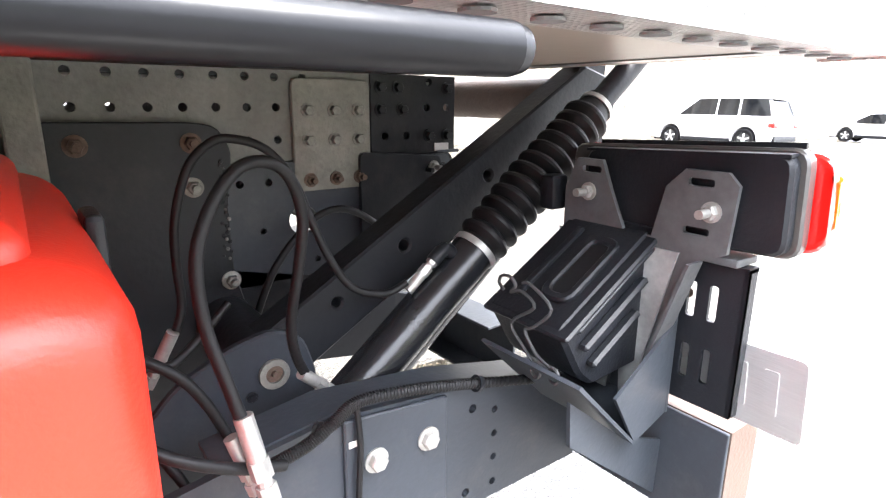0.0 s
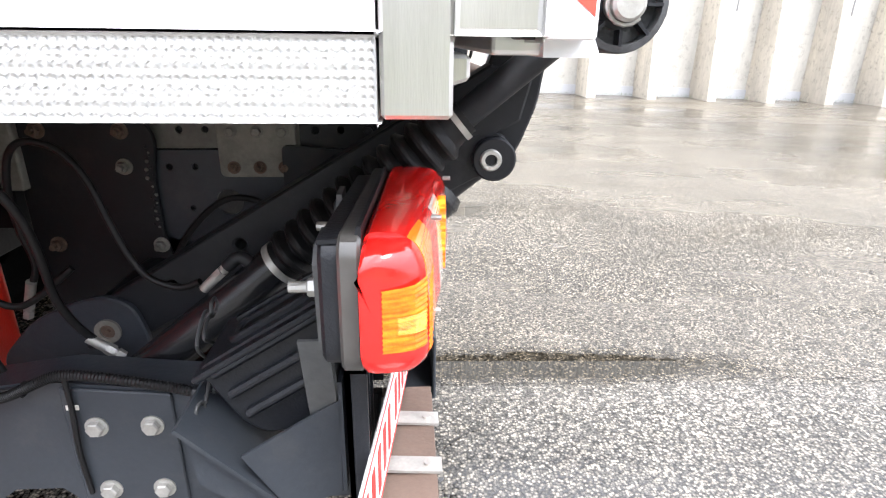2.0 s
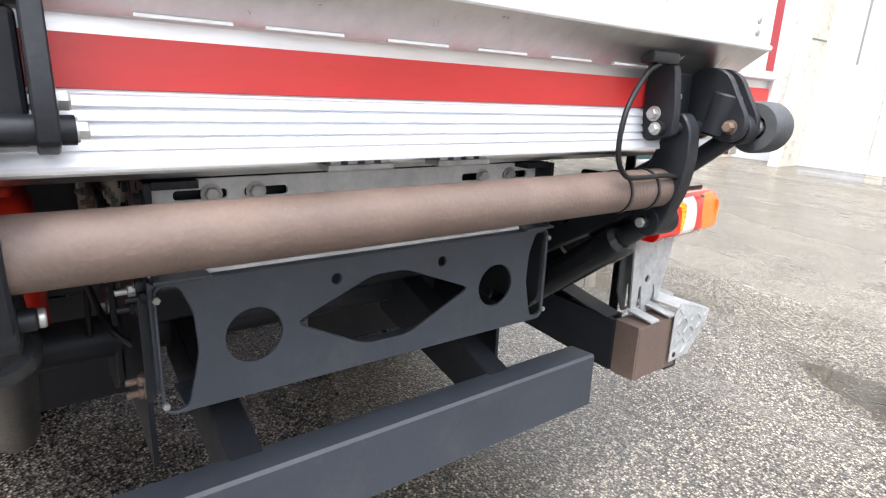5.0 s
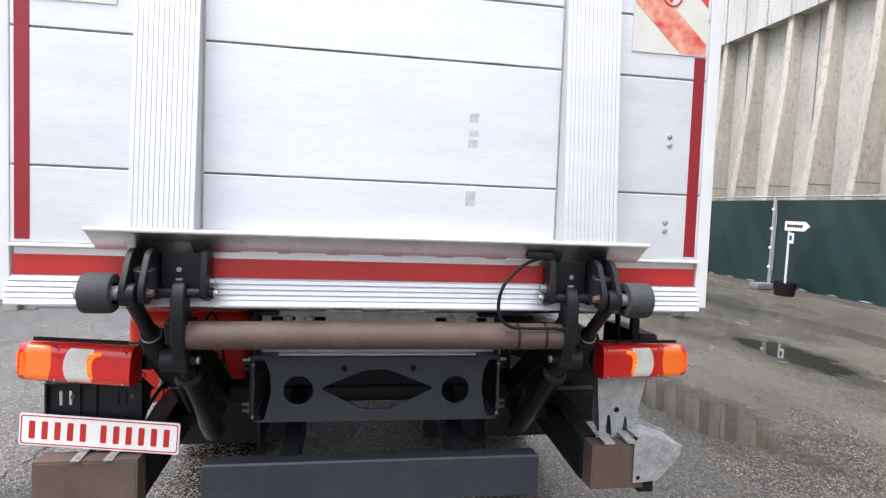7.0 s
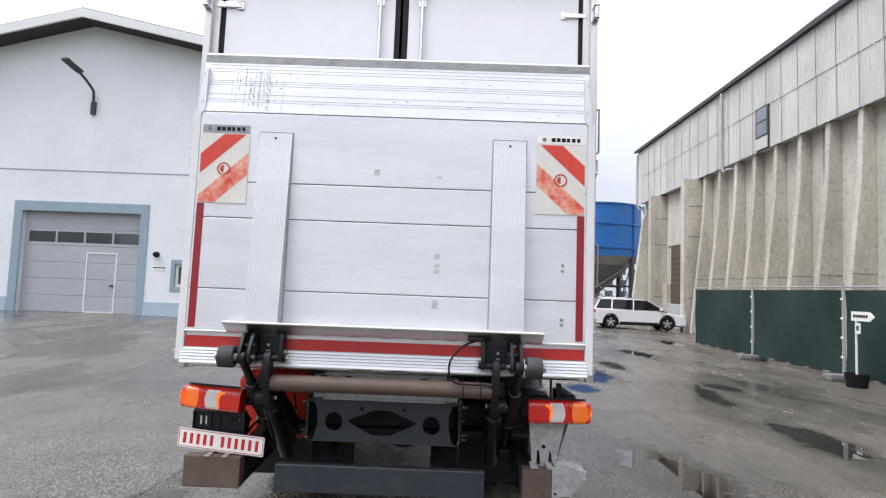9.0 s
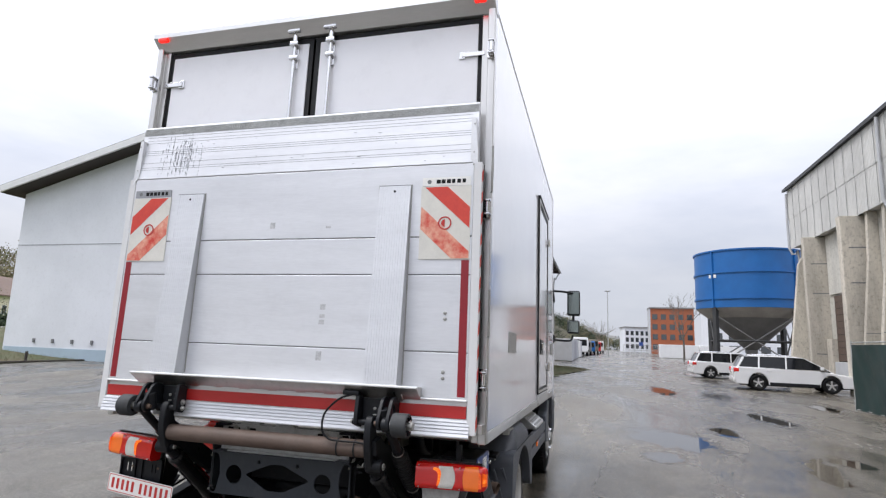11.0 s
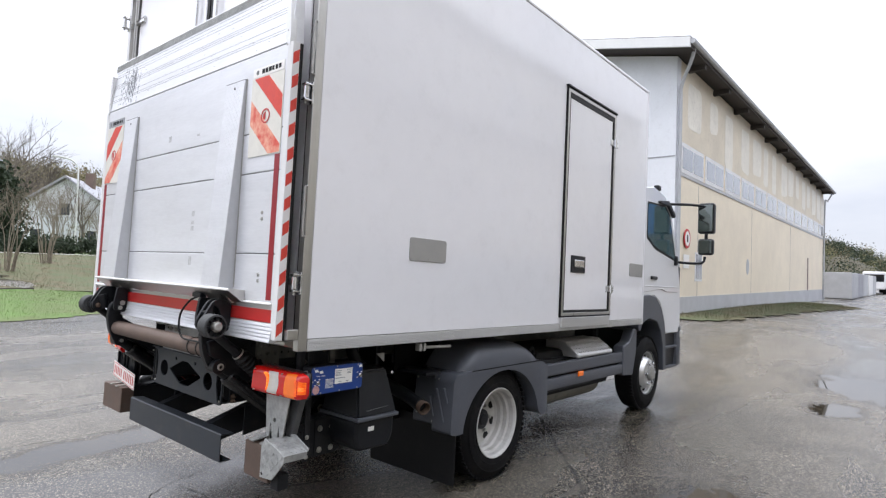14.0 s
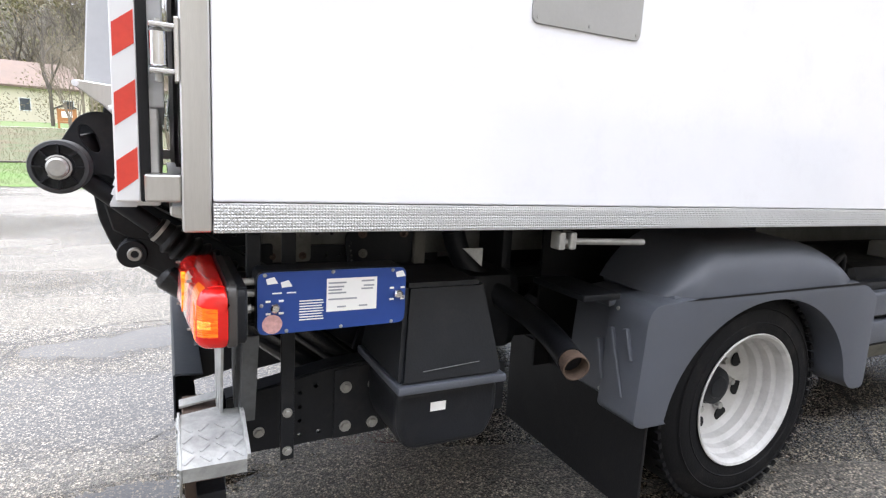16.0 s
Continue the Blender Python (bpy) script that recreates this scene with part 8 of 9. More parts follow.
for s in (-1, 1):
    e, dz = (GY1 + 0.62, 0.0) if s > 0 else (GY0 - 0.62, -0.76)
    part("roof", bm_prism([(-12.7, 10.68), (e, 8.46 + dz), (e, 8.66 + dz), (-12.7, 10.88)], "x", -52.3, GX + 0.75), roof_grey, shop, "grey sheet roof")
    part("verge_board", bm_prism([(-12.7, 10.54), (e, 8.32 + dz), (e, 8.62 + dz), (-12.7, 10.84)], "x", GX + 0.70, GX + 0.78), white_trim, shop)
    part("soffit", bm_prism([(-12.7, 10.54), (e, 8.32 + dz), (e, 8.44 + dz), (-12.7, 10.66)], "x", -52.3, GX + 0.70), dark_wood, shop)
    part("gutter", bm_sweep([(GX + 0.75, e + s * 0.06, 8.50 + dz), (-52.3, e + s * 0.06, 8.46 + dz)], 0.09, 8, 0), plinth_grey, shop)
for i in range(12):
    x = GX - 1.2 - i * 3.0
    part("rafter_end", bm_box((x, GY1, 8.18), (x + 0.18, GY1 + 0.55, 8.36)), dark_wood, shop)
# sectional door with wicket
gd = part("sectional_door", bm_box((GX - 0.28, -14.74, 0.2), (GX - 0.2, -10.5, 3.84)), door_grey, shop, "grey sectional door with a wicket door and window strip")
for k in range(6):
    part("panel", bm_box((GX - 0.21, -14.70, 0.27 + k * 0.585), (GX - 0.185, -10.54, 0.27 + (k + 1) * 0.585 - 0.02), 0.008), door_grey, gd)
for k in range(4):
    part("pane", bm_box((GX - 0.19, -14.56 + k * 1.01, 2.72), (GX - 0.178, -13.62 + k * 1.01, 3.10), 0.01), window_glass, gd, "dark window pane")
wk = part("wicket_frame", bm_prism([(-12.46, 0.28), (-11.36, 0.28), (-11.36, 2.40), (-12.46, 2.40)], "x", GX - 0.19, GX - 0.165, holes=[[(-12.41, 0.32), (-11.41, 0.32), (-11.41, 2.35), (-12.41, 2.35)]]), white_trim, gd, "pale wicket door frame")
part("handle", bm_box((GX - 0.18, -11.55, 1.22), (GX - 0.12, -11.42, 1.27), 0.01), print_black, gd)
part("door_frame", bm_prism([(-15.02, 0.2), (-10.24, 0.2), (-10.24, 4.14), (-15.02, 4.14)], "x", GX - 0.02, GX + 0.03, holes=[[(-14.72, 0.205), (-10.53, 0.205), (-10.53, 3.80), (-14.72, 3.80)]]), frame_blue, shop, "blue-grey painted door surround")
part("reveal", bm_box((GX - 0.3, -14.72, 3.80), (GX - 0.021, -10.53, 3.82)), plinth_grey, shop)
for s2 in (-1, 1):
    yy0, yy1 = (-23.6, -15.03) if s2 < 0 else (-10.23, -2.47)
    part("plinth", bm_box((GX, yy0, 0.0), (GX + 0.035, yy1, 0.74)), plinth_blue, shop, "pale blue plinth")
wn = part("window", bm_prism([(-9.34, 1.15), (-8.23, 1.15), (-8.23, 2.24), (-9.34, 2.24)], "x", GX - 0.02, GX + 0.03, holes=[[(-9.2, 1.29), (-8.37, 1.29), (-8.37, 2.10), (-9.2, 2.10)]]), frame_blue, shop)
part("sash", bm_prism([(-9.2, 1.29), (-8.37, 1.29), (-8.37, 2.10), (-9.2, 2.10)], "x", GX - 0.10, GX - 0.05, holes=[[(-9.1, 1.39), (-8.47, 1.39), (-8.47, 2.0), (-9.1, 2.0)]]), white_trim, wn)
part("pane", bm_box((GX - 0.09, -9.12, 1.37), (GX - 0.08, -8.45, 2.02)), window_glass, wn)
part("string_line", bm_box((GX, -23.7, 5.24), (GX + 0.012, GY1, 5.27)), print_grey, shop)
lp = part("wall_lamp", bm_sweep([(GX + 0.06, -12.5, 7.42), (GX + 0.10, -12.5, 8.0), (GX + 0.16, -12.5, 8.15), (GX + 0.5, -12.56, 8.40), (GX + 0.85, -12.62, 8.58)], 0.045, 8, 4), steel_dark, shop, "dark wall-mounted street lamp")
part("lamp_head", bm_box((-0.35, -0.14, -0.05), (0.35, 0.14, 0.05), 0.03, m=Matrix.Translation((GX + 1.05, -12.68, 8.68)) @ Matrix.Rotation(radians(-15), 4, "Z") @ Matrix.Rotation(radians(-20), 4, "Y")), steel_dark, lp)
part("foot", bm_box((GX, -12.58, 7.3), (GX + 0.10, -12.42, 7.75), 0.01), steel_dark, lp)
part("camera_dome", bm_lathe([(0.10, 0), (0.10, 0.10), (0.07, 0.18), (0, 0.2)], (GX, -9.87, 2.40), (GX + 1, -9.87, 2.40), 14), print_black, shop)
part("notice", bm_box((GX, -10.02, 1.86), (GX + 0.01, -9.52, 2.02)), plate_white, shop, "small white notice with dark writing")
for k in range(5):
    part("print_bar", bm_box((GX + 0.01, -9.98 + k * 0.09, 1.92), (GX + 0.013, -9.91 + k * 0.09, 1.97)), print_black, shop, "", 0)
for i in range(7):
    part("facade_pin", bm_box((GX, -22.0 + i * 1.05, 0.95), (GX + 0.06, -21.9 + i * 1.05, 1.12)), seam_grey, shop)
# long yellow side: window band, plinth, bare render patches
part("plinth", bm_box((-51.5, GY1, -0.35), (GX, GY1 + 0.03, 0.82)), plinth_grey, shop, "grey plinth")
part("corner_strip", bm_box((GX - 0.39, GY1 - 0.02, 0.2), (GX + 0.004, GY1 + 0.012, 8.4)), render_white, shop)
for i in range(13):
    x1 = GX - 0.55 - i * 2.66
    wf = part("window", bm_box((x1 - 2.42, GY1 - 0.03, 4.82), (x1, GY1 + 0.02, 5.80)), white_trim, shop, "white framed clerestory window")
    for k in range(2):
        part("pane", bm_box((x1 - 2.34 + k * 1.16, GY1 + 0.015, 4.96), (x1 - 1.30 + k * 1.16, GY1 + 0.026, 5.66)), pale_glass, wf)
rp = random.Random(3)
for i in range(15):
    x1 = GX - 1.0 - i * 2.3 - rp.uniform(0, 0.6)
    wd, hh = rp.uniform(1.0, 1.9), rp.uniform(1.2, 2.1)
    pts = round2([(x1, 7.9), (x1, 7.9 - hh), (x1 - wd, 7.9 - hh + rp.uniform(-0.2, 0.2)), (x1 - wd, 7.9)], 0.3, 4)
    part("bare_patch", bm_prism(pts, "y", GY1, GY1 + 0.014), render_bare, shop, "", 0)
part("upper_render", bm_box((-51.4, GY1, 5.82), (GX - 0.4, GY1 + 0.008, 8.36)), render_grey, shop, "weathered grey render above the windows")
part("sill_band", bm_box((-51.4, GY1, 4.70), (GX - 0.5, GY1 + 0.03, 4.80)), plinth_grey, shop)
for x in (-18.9, -27.0, -37.0):
    part("crack_line", bm_box((x, GY1, 0.8), (x + 0.012, GY1 + 0.006, 4.6)), seam_grey, shop)
ws = part("window", bm_box((-19.4, GY1 - 0.02, 1.33), (-18.6, GY1 + 0.02, 2.32)), white_trim, shop)
part("pane", bm_box((-19.32, GY1 + 0.015, 1.40), (-18.68, GY1 + 0.028, 2.25)), window_glass, ws)
sg2 = part("prohibition_sign", bm_lathe([(0.32, 0), (0.32, 0.02), (0, 0.02)], (-17.6, GY1 + 0.03, 2.72), (-17.6, GY1 + 1, 2.72), 28), sign_red, shop, "round red and white traffic sign")
part("disc", bm_lathe([(0.24, 0.022), (0.24, 0.026), (0, 0.026)], (-17.6, GY1 + 0.03, 2.72), (-17.6, GY1 + 1, 2.72), 28), plate_white, sg2)
part("bar", bm_box((-17.66, GY1 + 0.055, 2.6), (-17.54, GY1 + 0.06, 2.84)), print_black, sg2)
part("board", bm_box((-17.9, GY1 + 0.02, 1.75), (-17.3, GY1 + 0.03, 2.2)), plate_white, sg2)
part("downpipe", bm_sweep([(GX + 0.3, GY1 + 0.62, 8.45), (GX + 0.1, GY1 + 0.45, 8.1), (GX - 0.1, GY1 + 0.12, 7.45), (GX - 0.12, GY1 + 0.10, 6.5), (GX - 0.12, GY1 + 0.10, 0.3)], 0.055, 8, 3), plinth_grey, shop)
part("downpipe", bm_sweep([(-51.8, GY1 + 0.62, 8.45), (-51.4, GY1 + 0.3, 7.7), (-51.35, GY1 + 0.12, 7.2), (-51.35, GY1 + 0.10, 0.0)], 0.055, 8, 3), plinth_grey, shop)
part("rust_streak", bm_box((-44.1, GY1, 0.8), (-43.6, GY1 + 0.006, 3.0)), roof_red, shop)
part("oval_plate", bm_prism([(-26.3 + 0.25 * math.cos(a), 2.0 + 0.35 * math.sin(a)) for a in [2 * math.pi * i / 16 for i in range(16)]], "y", GY1, GY1 + 0.01), plinth_grey, shop)

# ---- site fence with green sheeting ----
for i in range(3):
    x = -15.6 + i * 3.52
    fp = thing("site_fence_panel", "mesh site fence panel with dark green sheeting", "fence", group="site fence panels")
    part("sheeting", bm_sheet(lambda u, v: (x + 0.04 + 3.42 * u, 8.55 + 0.05 * math.sin(u * 7 + i) * math.sin(v * 3.1) + 0.012 * math.sin(u * 31 + v * 9), 0.10 + 1.76 * v), 40, 14), tarp_green, fp, "dark green woven sheeting")
    for px in (x, x + 3.48):
        part("post", bm_cyl((px, 8.57, 0.04), (px, 8.57, 1.98), 0.021, 10), galvanized, fp)
    for z in (0.12, 1.93):
        part("rail", bm_cyl((x, 8.57, z), (x + 3.48, 8.57, z), 0.016, 8), galvanized, fp)
    b = bmesh.new()
    for k in range(28):
        bm_box((x + 0.12 + k * 0.122, 8.622, 0.12), (x + 0.124 + k * 0.122, 8.626, 1.93), 0.0, b)
    tagged(part("mesh_wires", b, galvanized, fp, "", 0), kind="stuff")
    for k in range(4):
        part("tie", bm_box((x + 3.46, 8.53, 0.45 + k * 0.4), (x + 3.52, 8.56, 0.50 + k * 0.4), 0.004), plate_white, fp)
    ft = part("foot_block", bm_box((x + 3.35, 8.22, 0.0), (x + 3.62, 8.92, 0.13), 0.02), tank_grey, fp, "concrete foot block")
post = thing("direction_sign", "white arrow sign on a post in a black bucket", "sign", at=(-7.7, 8.2, 0))
part("post", bm_cyl((0, 0, 0.05), (0, 0, 1.38), 0.022, 10), white_trim, post)
part("bucket", bm_lathe([(0, 0), (0.17, 0), (0.21, 0.26), (0.19, 0.26), (0.17, 0.2), (0, 0.2)], (0, 0, 0), (0, 0, 1), 20), print_black, post, "black bucket foot")
part("arrow_board", bm_prism([(-0.08, 1.26), (0.40, 1.26), (0.52, 1.35), (0.40, 1.44), (-0.08, 1.44)], "y", -0.04, -0.025), plate_white, post, "white arrow board with dark writing")
for k in range(6):
    part("print_bar", bm_box((-0.02 + k * 0.065, -0.044, 1.325), (0.03 + k * 0.065, -0.04, 1.38)), print_black, post, "", 0)
part("small_sign", bm_box((0.03, -0.04, 1.02), (0.16, -0.03, 1.22)), plate_white, post)
part("small_mark", bm_box((0.06, -0.044, 1.08), (0.12, -0.04, 1.17)), panel_blue, post, "", 0)

# ---- parked cars ----
def car(name, label, at, rz, paint, L=4.7, W=1.82, H=1.47, style="estate", glass=car_glass):
    """A car that faces +x before it is turned by rz."""
    c = thing(name, label, "car", at, rz)
    h = L / 2
    belt = 0.90 if style != "van" else 1.0
    if style == "estate":
        low = [(-h, 0.42), (-h + 0.02, 0.85), (-h + 0.10, belt + 0.05), (0.75, belt), (1.35, belt - 0.07), (h - 0.35, 0.74), (h - 0.06, 0.60), (h, 0.42), (h - 0.04, 0.22), (-h + 0.06, 0.24)]
        top = [(-h + 0.12, belt), (-h + 0.38, H - 0.06), (-h + 0.75, H), (0.05, H), (0.45, H - 0.06), (1.38, belt - 0.06)]
    elif style == "suv":
        low = [(-h, 0.5), (-h + 0.02, 1.0), (-h + 0.08, 1.08), (0.85, 1.08), (1.3, 1.03), (h - 0.2, 0.95), (h - 0.03, 0.75), (h, 0.5), (h - 0.04, 0.28), (-h + 0.05, 0.30)]
        top = [(-h + 0.10, 1.06), (-h + 0.30, H - 0.08), (-h + 0.6, H), (0.15, H), (0.5, H - 0.07), (1.12, 1.06)]
    else:
        low = [(-h, 0.42), (-h + 0.01, 0.95), (-h + 0.06, 1.05), (1.0, 1.02), (1.55, 0.92), (h - 0.25, 0.78), (h - 0.03, 0.60), (h, 0.42), (h - 0.04, 0.22), (-h + 0.05, 0.25)]
        top = [(-h + 0.07, 1.02), (-h + 0.22, H - 0.07), (-h + 0.55, H), (0.35, H), (0.8, H - 0.08), (1.62, 0.94)]
    wx = (-L * 0.295, L * 0.30)
    wr = 0.325 if style != "suv" else 0.345

    def arches(poly):
        zb = 0.24
        out = [(x, max(z, zb)) for x, z in poly]
        for x in (wx[1], wx[0]):
            out += [(x + (wr + 0.055) * math.cos(radians(a)), zb + (wr + 0.16) * math.sin(radians(a))) for a in range(0, 181, 15)]
        return out

    def low_outline(pts):
        mid = round2(pts, 0.06, 3)
        k = max(range(len(mid)), key=lambda i: (mid[i][0] > 0) * 10 - mid[i][1])
        return mid[k + 1:] + mid[:k + 1]

    body = part("body", bm_prism(arches(low_outline(low)), "y", -W / 2, W / 2, bevel=0.05), paint, c)

    def taper(b, z0, k):
        for v in b.verts:
            if v.co.z > z0:
                v.co.y *= 1 - k * (v.co.z - z0)
        return b

    gl = part("glasshouse", taper(bm_prism(round2(top, 0.05, 3), "y", -W / 2 + 0.06, W / 2 - 0.06, bevel=0.03), belt, 0.32), glass, c, "dark car windows")
    x0, x1 = top[1][0], top[4][0]
    rf = [(x0 - 0.04, H - 0.05), (x0 + 0.30, H + 0.012), (x1 - 0.35, H + 0.012), (x1 + 0.02, H - 0.055), (x1 - 0.4, H - 0.04), (x0 + 0.3, H - 0.04)]
    part("roof_panel", taper(bm_prism(rf, "y", -W / 2 + 0.05, W / 2 - 0.05, bevel=0.01), belt, 0.32), paint, c)
    for s in (-1, 1):
        for (ax, az), (bx, bz), t in ((top[0], top[1], 0.09), (top[5], top[4], 0.05), ((-0.25, belt), (-0.22, H - 0.03), 0.05), ((-1.25 if style != "suv" else -1.0, belt), (-1.2 if style != "suv" else -0.95, H - 0.03), 0.06)):
            p = taper(bm_prism([(ax - t / 2, az), (ax + t / 2, az), (bx + t / 2, bz), (bx - t / 2, bz)], "y", s * (W / 2 - 0.065), s * (W / 2 - 0.05)), belt, 0.32)
            part("pillar", p, paint, c)
        part("roof_rail", bm_sweep([(x0 + 0.35, s * (W / 2 - 0.24), H - 0.01), (x0 + 0.5, s * (W / 2 - 0.24), H + 0.04), (x1 - 0.6, s * (W / 2 - 0.24), H + 0.04), (x1 - 0.4, s * (W / 2 - 0.24), H - 0.01)], 0.015, 6, 2), chrome, c)
        part("tail_light", bm_box((-h - 0.012, min(s * (W / 2 - 0.30), s * (W / 2 + 0.004)), 0.72 if style != "van" else 0.86), (-h + 0.20, max(s * (W / 2 - 0.30), s * (W / 2 + 0.004)), 0.90 if style != "van" else 1.0), 0.03), lens_red, c, "red tail light")
        part("headlight", bm_box((h - 0.34, min(s * (W / 2 - 0.34), s * (W / 2 - 0.02)), 0.60), (h - 0.02, max(s * (W / 2 - 0.34), s * (W / 2 - 0.02)), 0.74), 0.04), lens_clear, c, "headlight")
        part("door_mirror", bm_box((0.92, min(s * (W / 2), s * (W / 2 + 0.18)), 0.92), (1.05, max(s * (W / 2), s * (W / 2 + 0.18)), 1.06), 0.03), paint, c)
        part("sill", bm_box((wx[0] + wr + 0.08, min(s * (W / 2 - 0.04), s * (W / 2 + 0.006)), 0.24), (wx[1] - wr - 0.08, max(s * (W / 2 - 0.04), s * (W / 2 + 0.006)), 0.36), 0.01), black_plastic, c)
        part("chrome_line", bm_box((top[0][0] + 0.15, min(s * (W / 2 - 0.06), s * (W / 2 - 0.005)), belt - 0.005), (top[5][0] - 0.15, max(s * (W / 2 - 0.06), s * (W / 2 - 0.005)), belt + 0.018)), chrome, c)
        for dx in (-0.95, 0.1):
            part("door_handle", bm_box((dx, min(s * W / 2, s * (W / 2 + 0.02)), 0.80), (dx + 0.16, max(s * W / 2, s * (W / 2 + 0.02)), 0.83), 0.006), paint, c)
        for x in wx:
            p0, p1 = (x, s * (W / 2 + 0.005), wr), (x, 0, wr)
            tw = part("wheel", bm_lathe([(0.20, 0.02), (wr - 0.05, 0.0), (wr - 0.01, 0.02), (wr, 0.05), (wr, 0.18), (wr - 0.05, 0.2), (0.2, 0.2)], p0, p1, 28), tyre_rubber, c)
            rim = part("rim", bm_lathe([(0.205, 0.01), (0.20, 0.03), (0.185, 0.06), (0.0, 0.07)], p0, p1, 24), steel_dark, tw)
            for k in range(5):
                a = k * 2 * math.pi / 5
                part("spoke", bm_box((-0.028, -0.015, 0.03), (0.028, 0.015, 0.20), 0.006, m=Matrix.Translation((x, s * (W / 2 - 0.03), wr)) @ Matrix.Rotation(a, 4, "Y")), alu, rim)
            part("cap", bm_lathe([(0.05, 0.015), (0.045, 0.005), (0, 0.005)], p0, p1, 14), alu, rim)
    part("plate", bm_box((-h - 0.016, -0.26, 0.62 if style != "van" else 0.72), (-h + 0.01, 0.26, 0.73 if style != "van" else 0.83)), plate_white, c, "white number plate")
    for k in range(5):
        part("print_bar", bm_box((-h - 0.02, -0.20 + k * 0.085, (0.65 if style != "van" else 0.75)), (-h - 0.014, -0.14 + k * 0.085, (0.70 if style != "van" else 0.80))), print_black, c, "", 0)
    part("rear_bumper", bm_box((-h - 0.03, -W / 2 + 0.08, 0.30), (-h + 0.05, W / 2 - 0.08, 0.50), 0.03), black_plastic if style != "estate" else paint, c)
    part("front_grille", bm_box((h - 0.06, -0.5, 0.42), (h + 0.01, 0.5, 0.60), 0.02), black_plastic, c)
    part("underbody", bm_box((-h + 0.2, -W / 2 + 0.12, 0.20), (h - 0.2, W / 2 - 0.12, 0.45)), print_black, c)
    return c


van = car("people_carrier", "black people carrier with chrome trim on the tarmac", (-8.28, -17.75, 0.115), -89, car_black, 4.75, 1.86, 1.70, "van")
car("estate_car", "white estate car parked beside the concrete hall", (-24.4, 9.45, 0.0), 85, car_white, 4.35, 1.75, 1.42)
car("estate_car", "white estate car with a red tail light showing", (-33.4, 9.1, 0.0), 92, car_white, 4.5, 1.78, 1.45)
car("off_road_car", "white compact off-road car parked by the wall", (18.9, 8.9, 0.0), 91, car_white, 4.3, 1.80, 1.66, "suv")
car("estate_car", "white car parked farther along the wall", (33.5, 8.3, 0.0), 90, car_white, 4.5, 1.78, 1.43)

# ---- blue hopper tank ----
tank = thing("hopper_tank", "blue round hopper tank on a dark steel frame", "tank", at=(-50.0, 14.0, -0.2))
part("drum", bm_lathe([(4.12, 5.2), (4.15, 5.2), (4.15, 9.85), (4.10, 9.85), (4.08, 9.4), (0, 9.4)], (0, 0, 0), (0, 0, 1), 64), tank_blue, tank)
for z, h in ((5.95, 0.07), (8.05, 0.07), (9.83, 0.06)):
    part("band", bm_lathe([(4.14, z - h), (4.24, z - h), (4.24, z + h), (4.14, z + h)], (0, 0, 0), (0, 0, 1), 64), tank_blue, tank)
part("cone_ring", bm_lathe([(4.10, 5.2), (3.9, 5.0), (3.2, 4.45), (3.15, 4.5), (3.9, 5.15)], (0, 0, 0), (0, 0, 1), 48), tank_pale, tank, "pale upper ring of the discharge cone")
part("cone", bm_lathe([(3.2, 4.48), (0.45, 1.9), (0.4, 1.3), (0, 1.3)], (0, 0, 0), (0, 0, 1), 48), tank_grey, tank, "dark discharge cone")
part("deck_rail", bm_cyl((0.5, 3.8, 5.3), (0.5, 7.5, 5.3), 0.12, 8), steel_dark, tank)
for k in range(4):
    a, a2 = radians(-51 + 90 * k), radians(39 + 90 * k)
    part("stiffener", bm_box((4.12, -0.06, 5.2), (4.27, 0.06, 9.85), m=Matrix.Rotation(a, 4, "Z")), tank_blue, tank)
    x, y, x2, y2 = 4.0 * math.cos(a), 4.0 * math.sin(a), 4.0 * math.cos(a2), 4.0 * math.sin(a2)
    part("leg", bm_box((-0.17, -0.17, 0), (0.17, 0.17, 5.25), m=Matrix.Translation((x, y, 0)) @ Matrix.Rotation(a, 4, "Z")), steel_dark, tank)
    part("brace", bm_cyl((x, y, 0.6), (x2, y2, 4.6), 0.06, 6), tank_grey, tank)
    part("brace", bm_cyl((x2, y2, 0.6), (x, y, 4.6), 0.06, 6), tank_grey, tank)
    part("ring_beam", bm_cyl((x, y, 2.6), (x2, y2, 2.6), 0.08, 6), steel_dark, tank)
for da in (-3.2, 3.2):
    part("nameplate", bm_box((4.15, -0.11, 7.62), (4.2, 0.11, 7.88), m=Matrix.Rotation(radians(-51 + da), 4, "Z")), plate_white, tank)

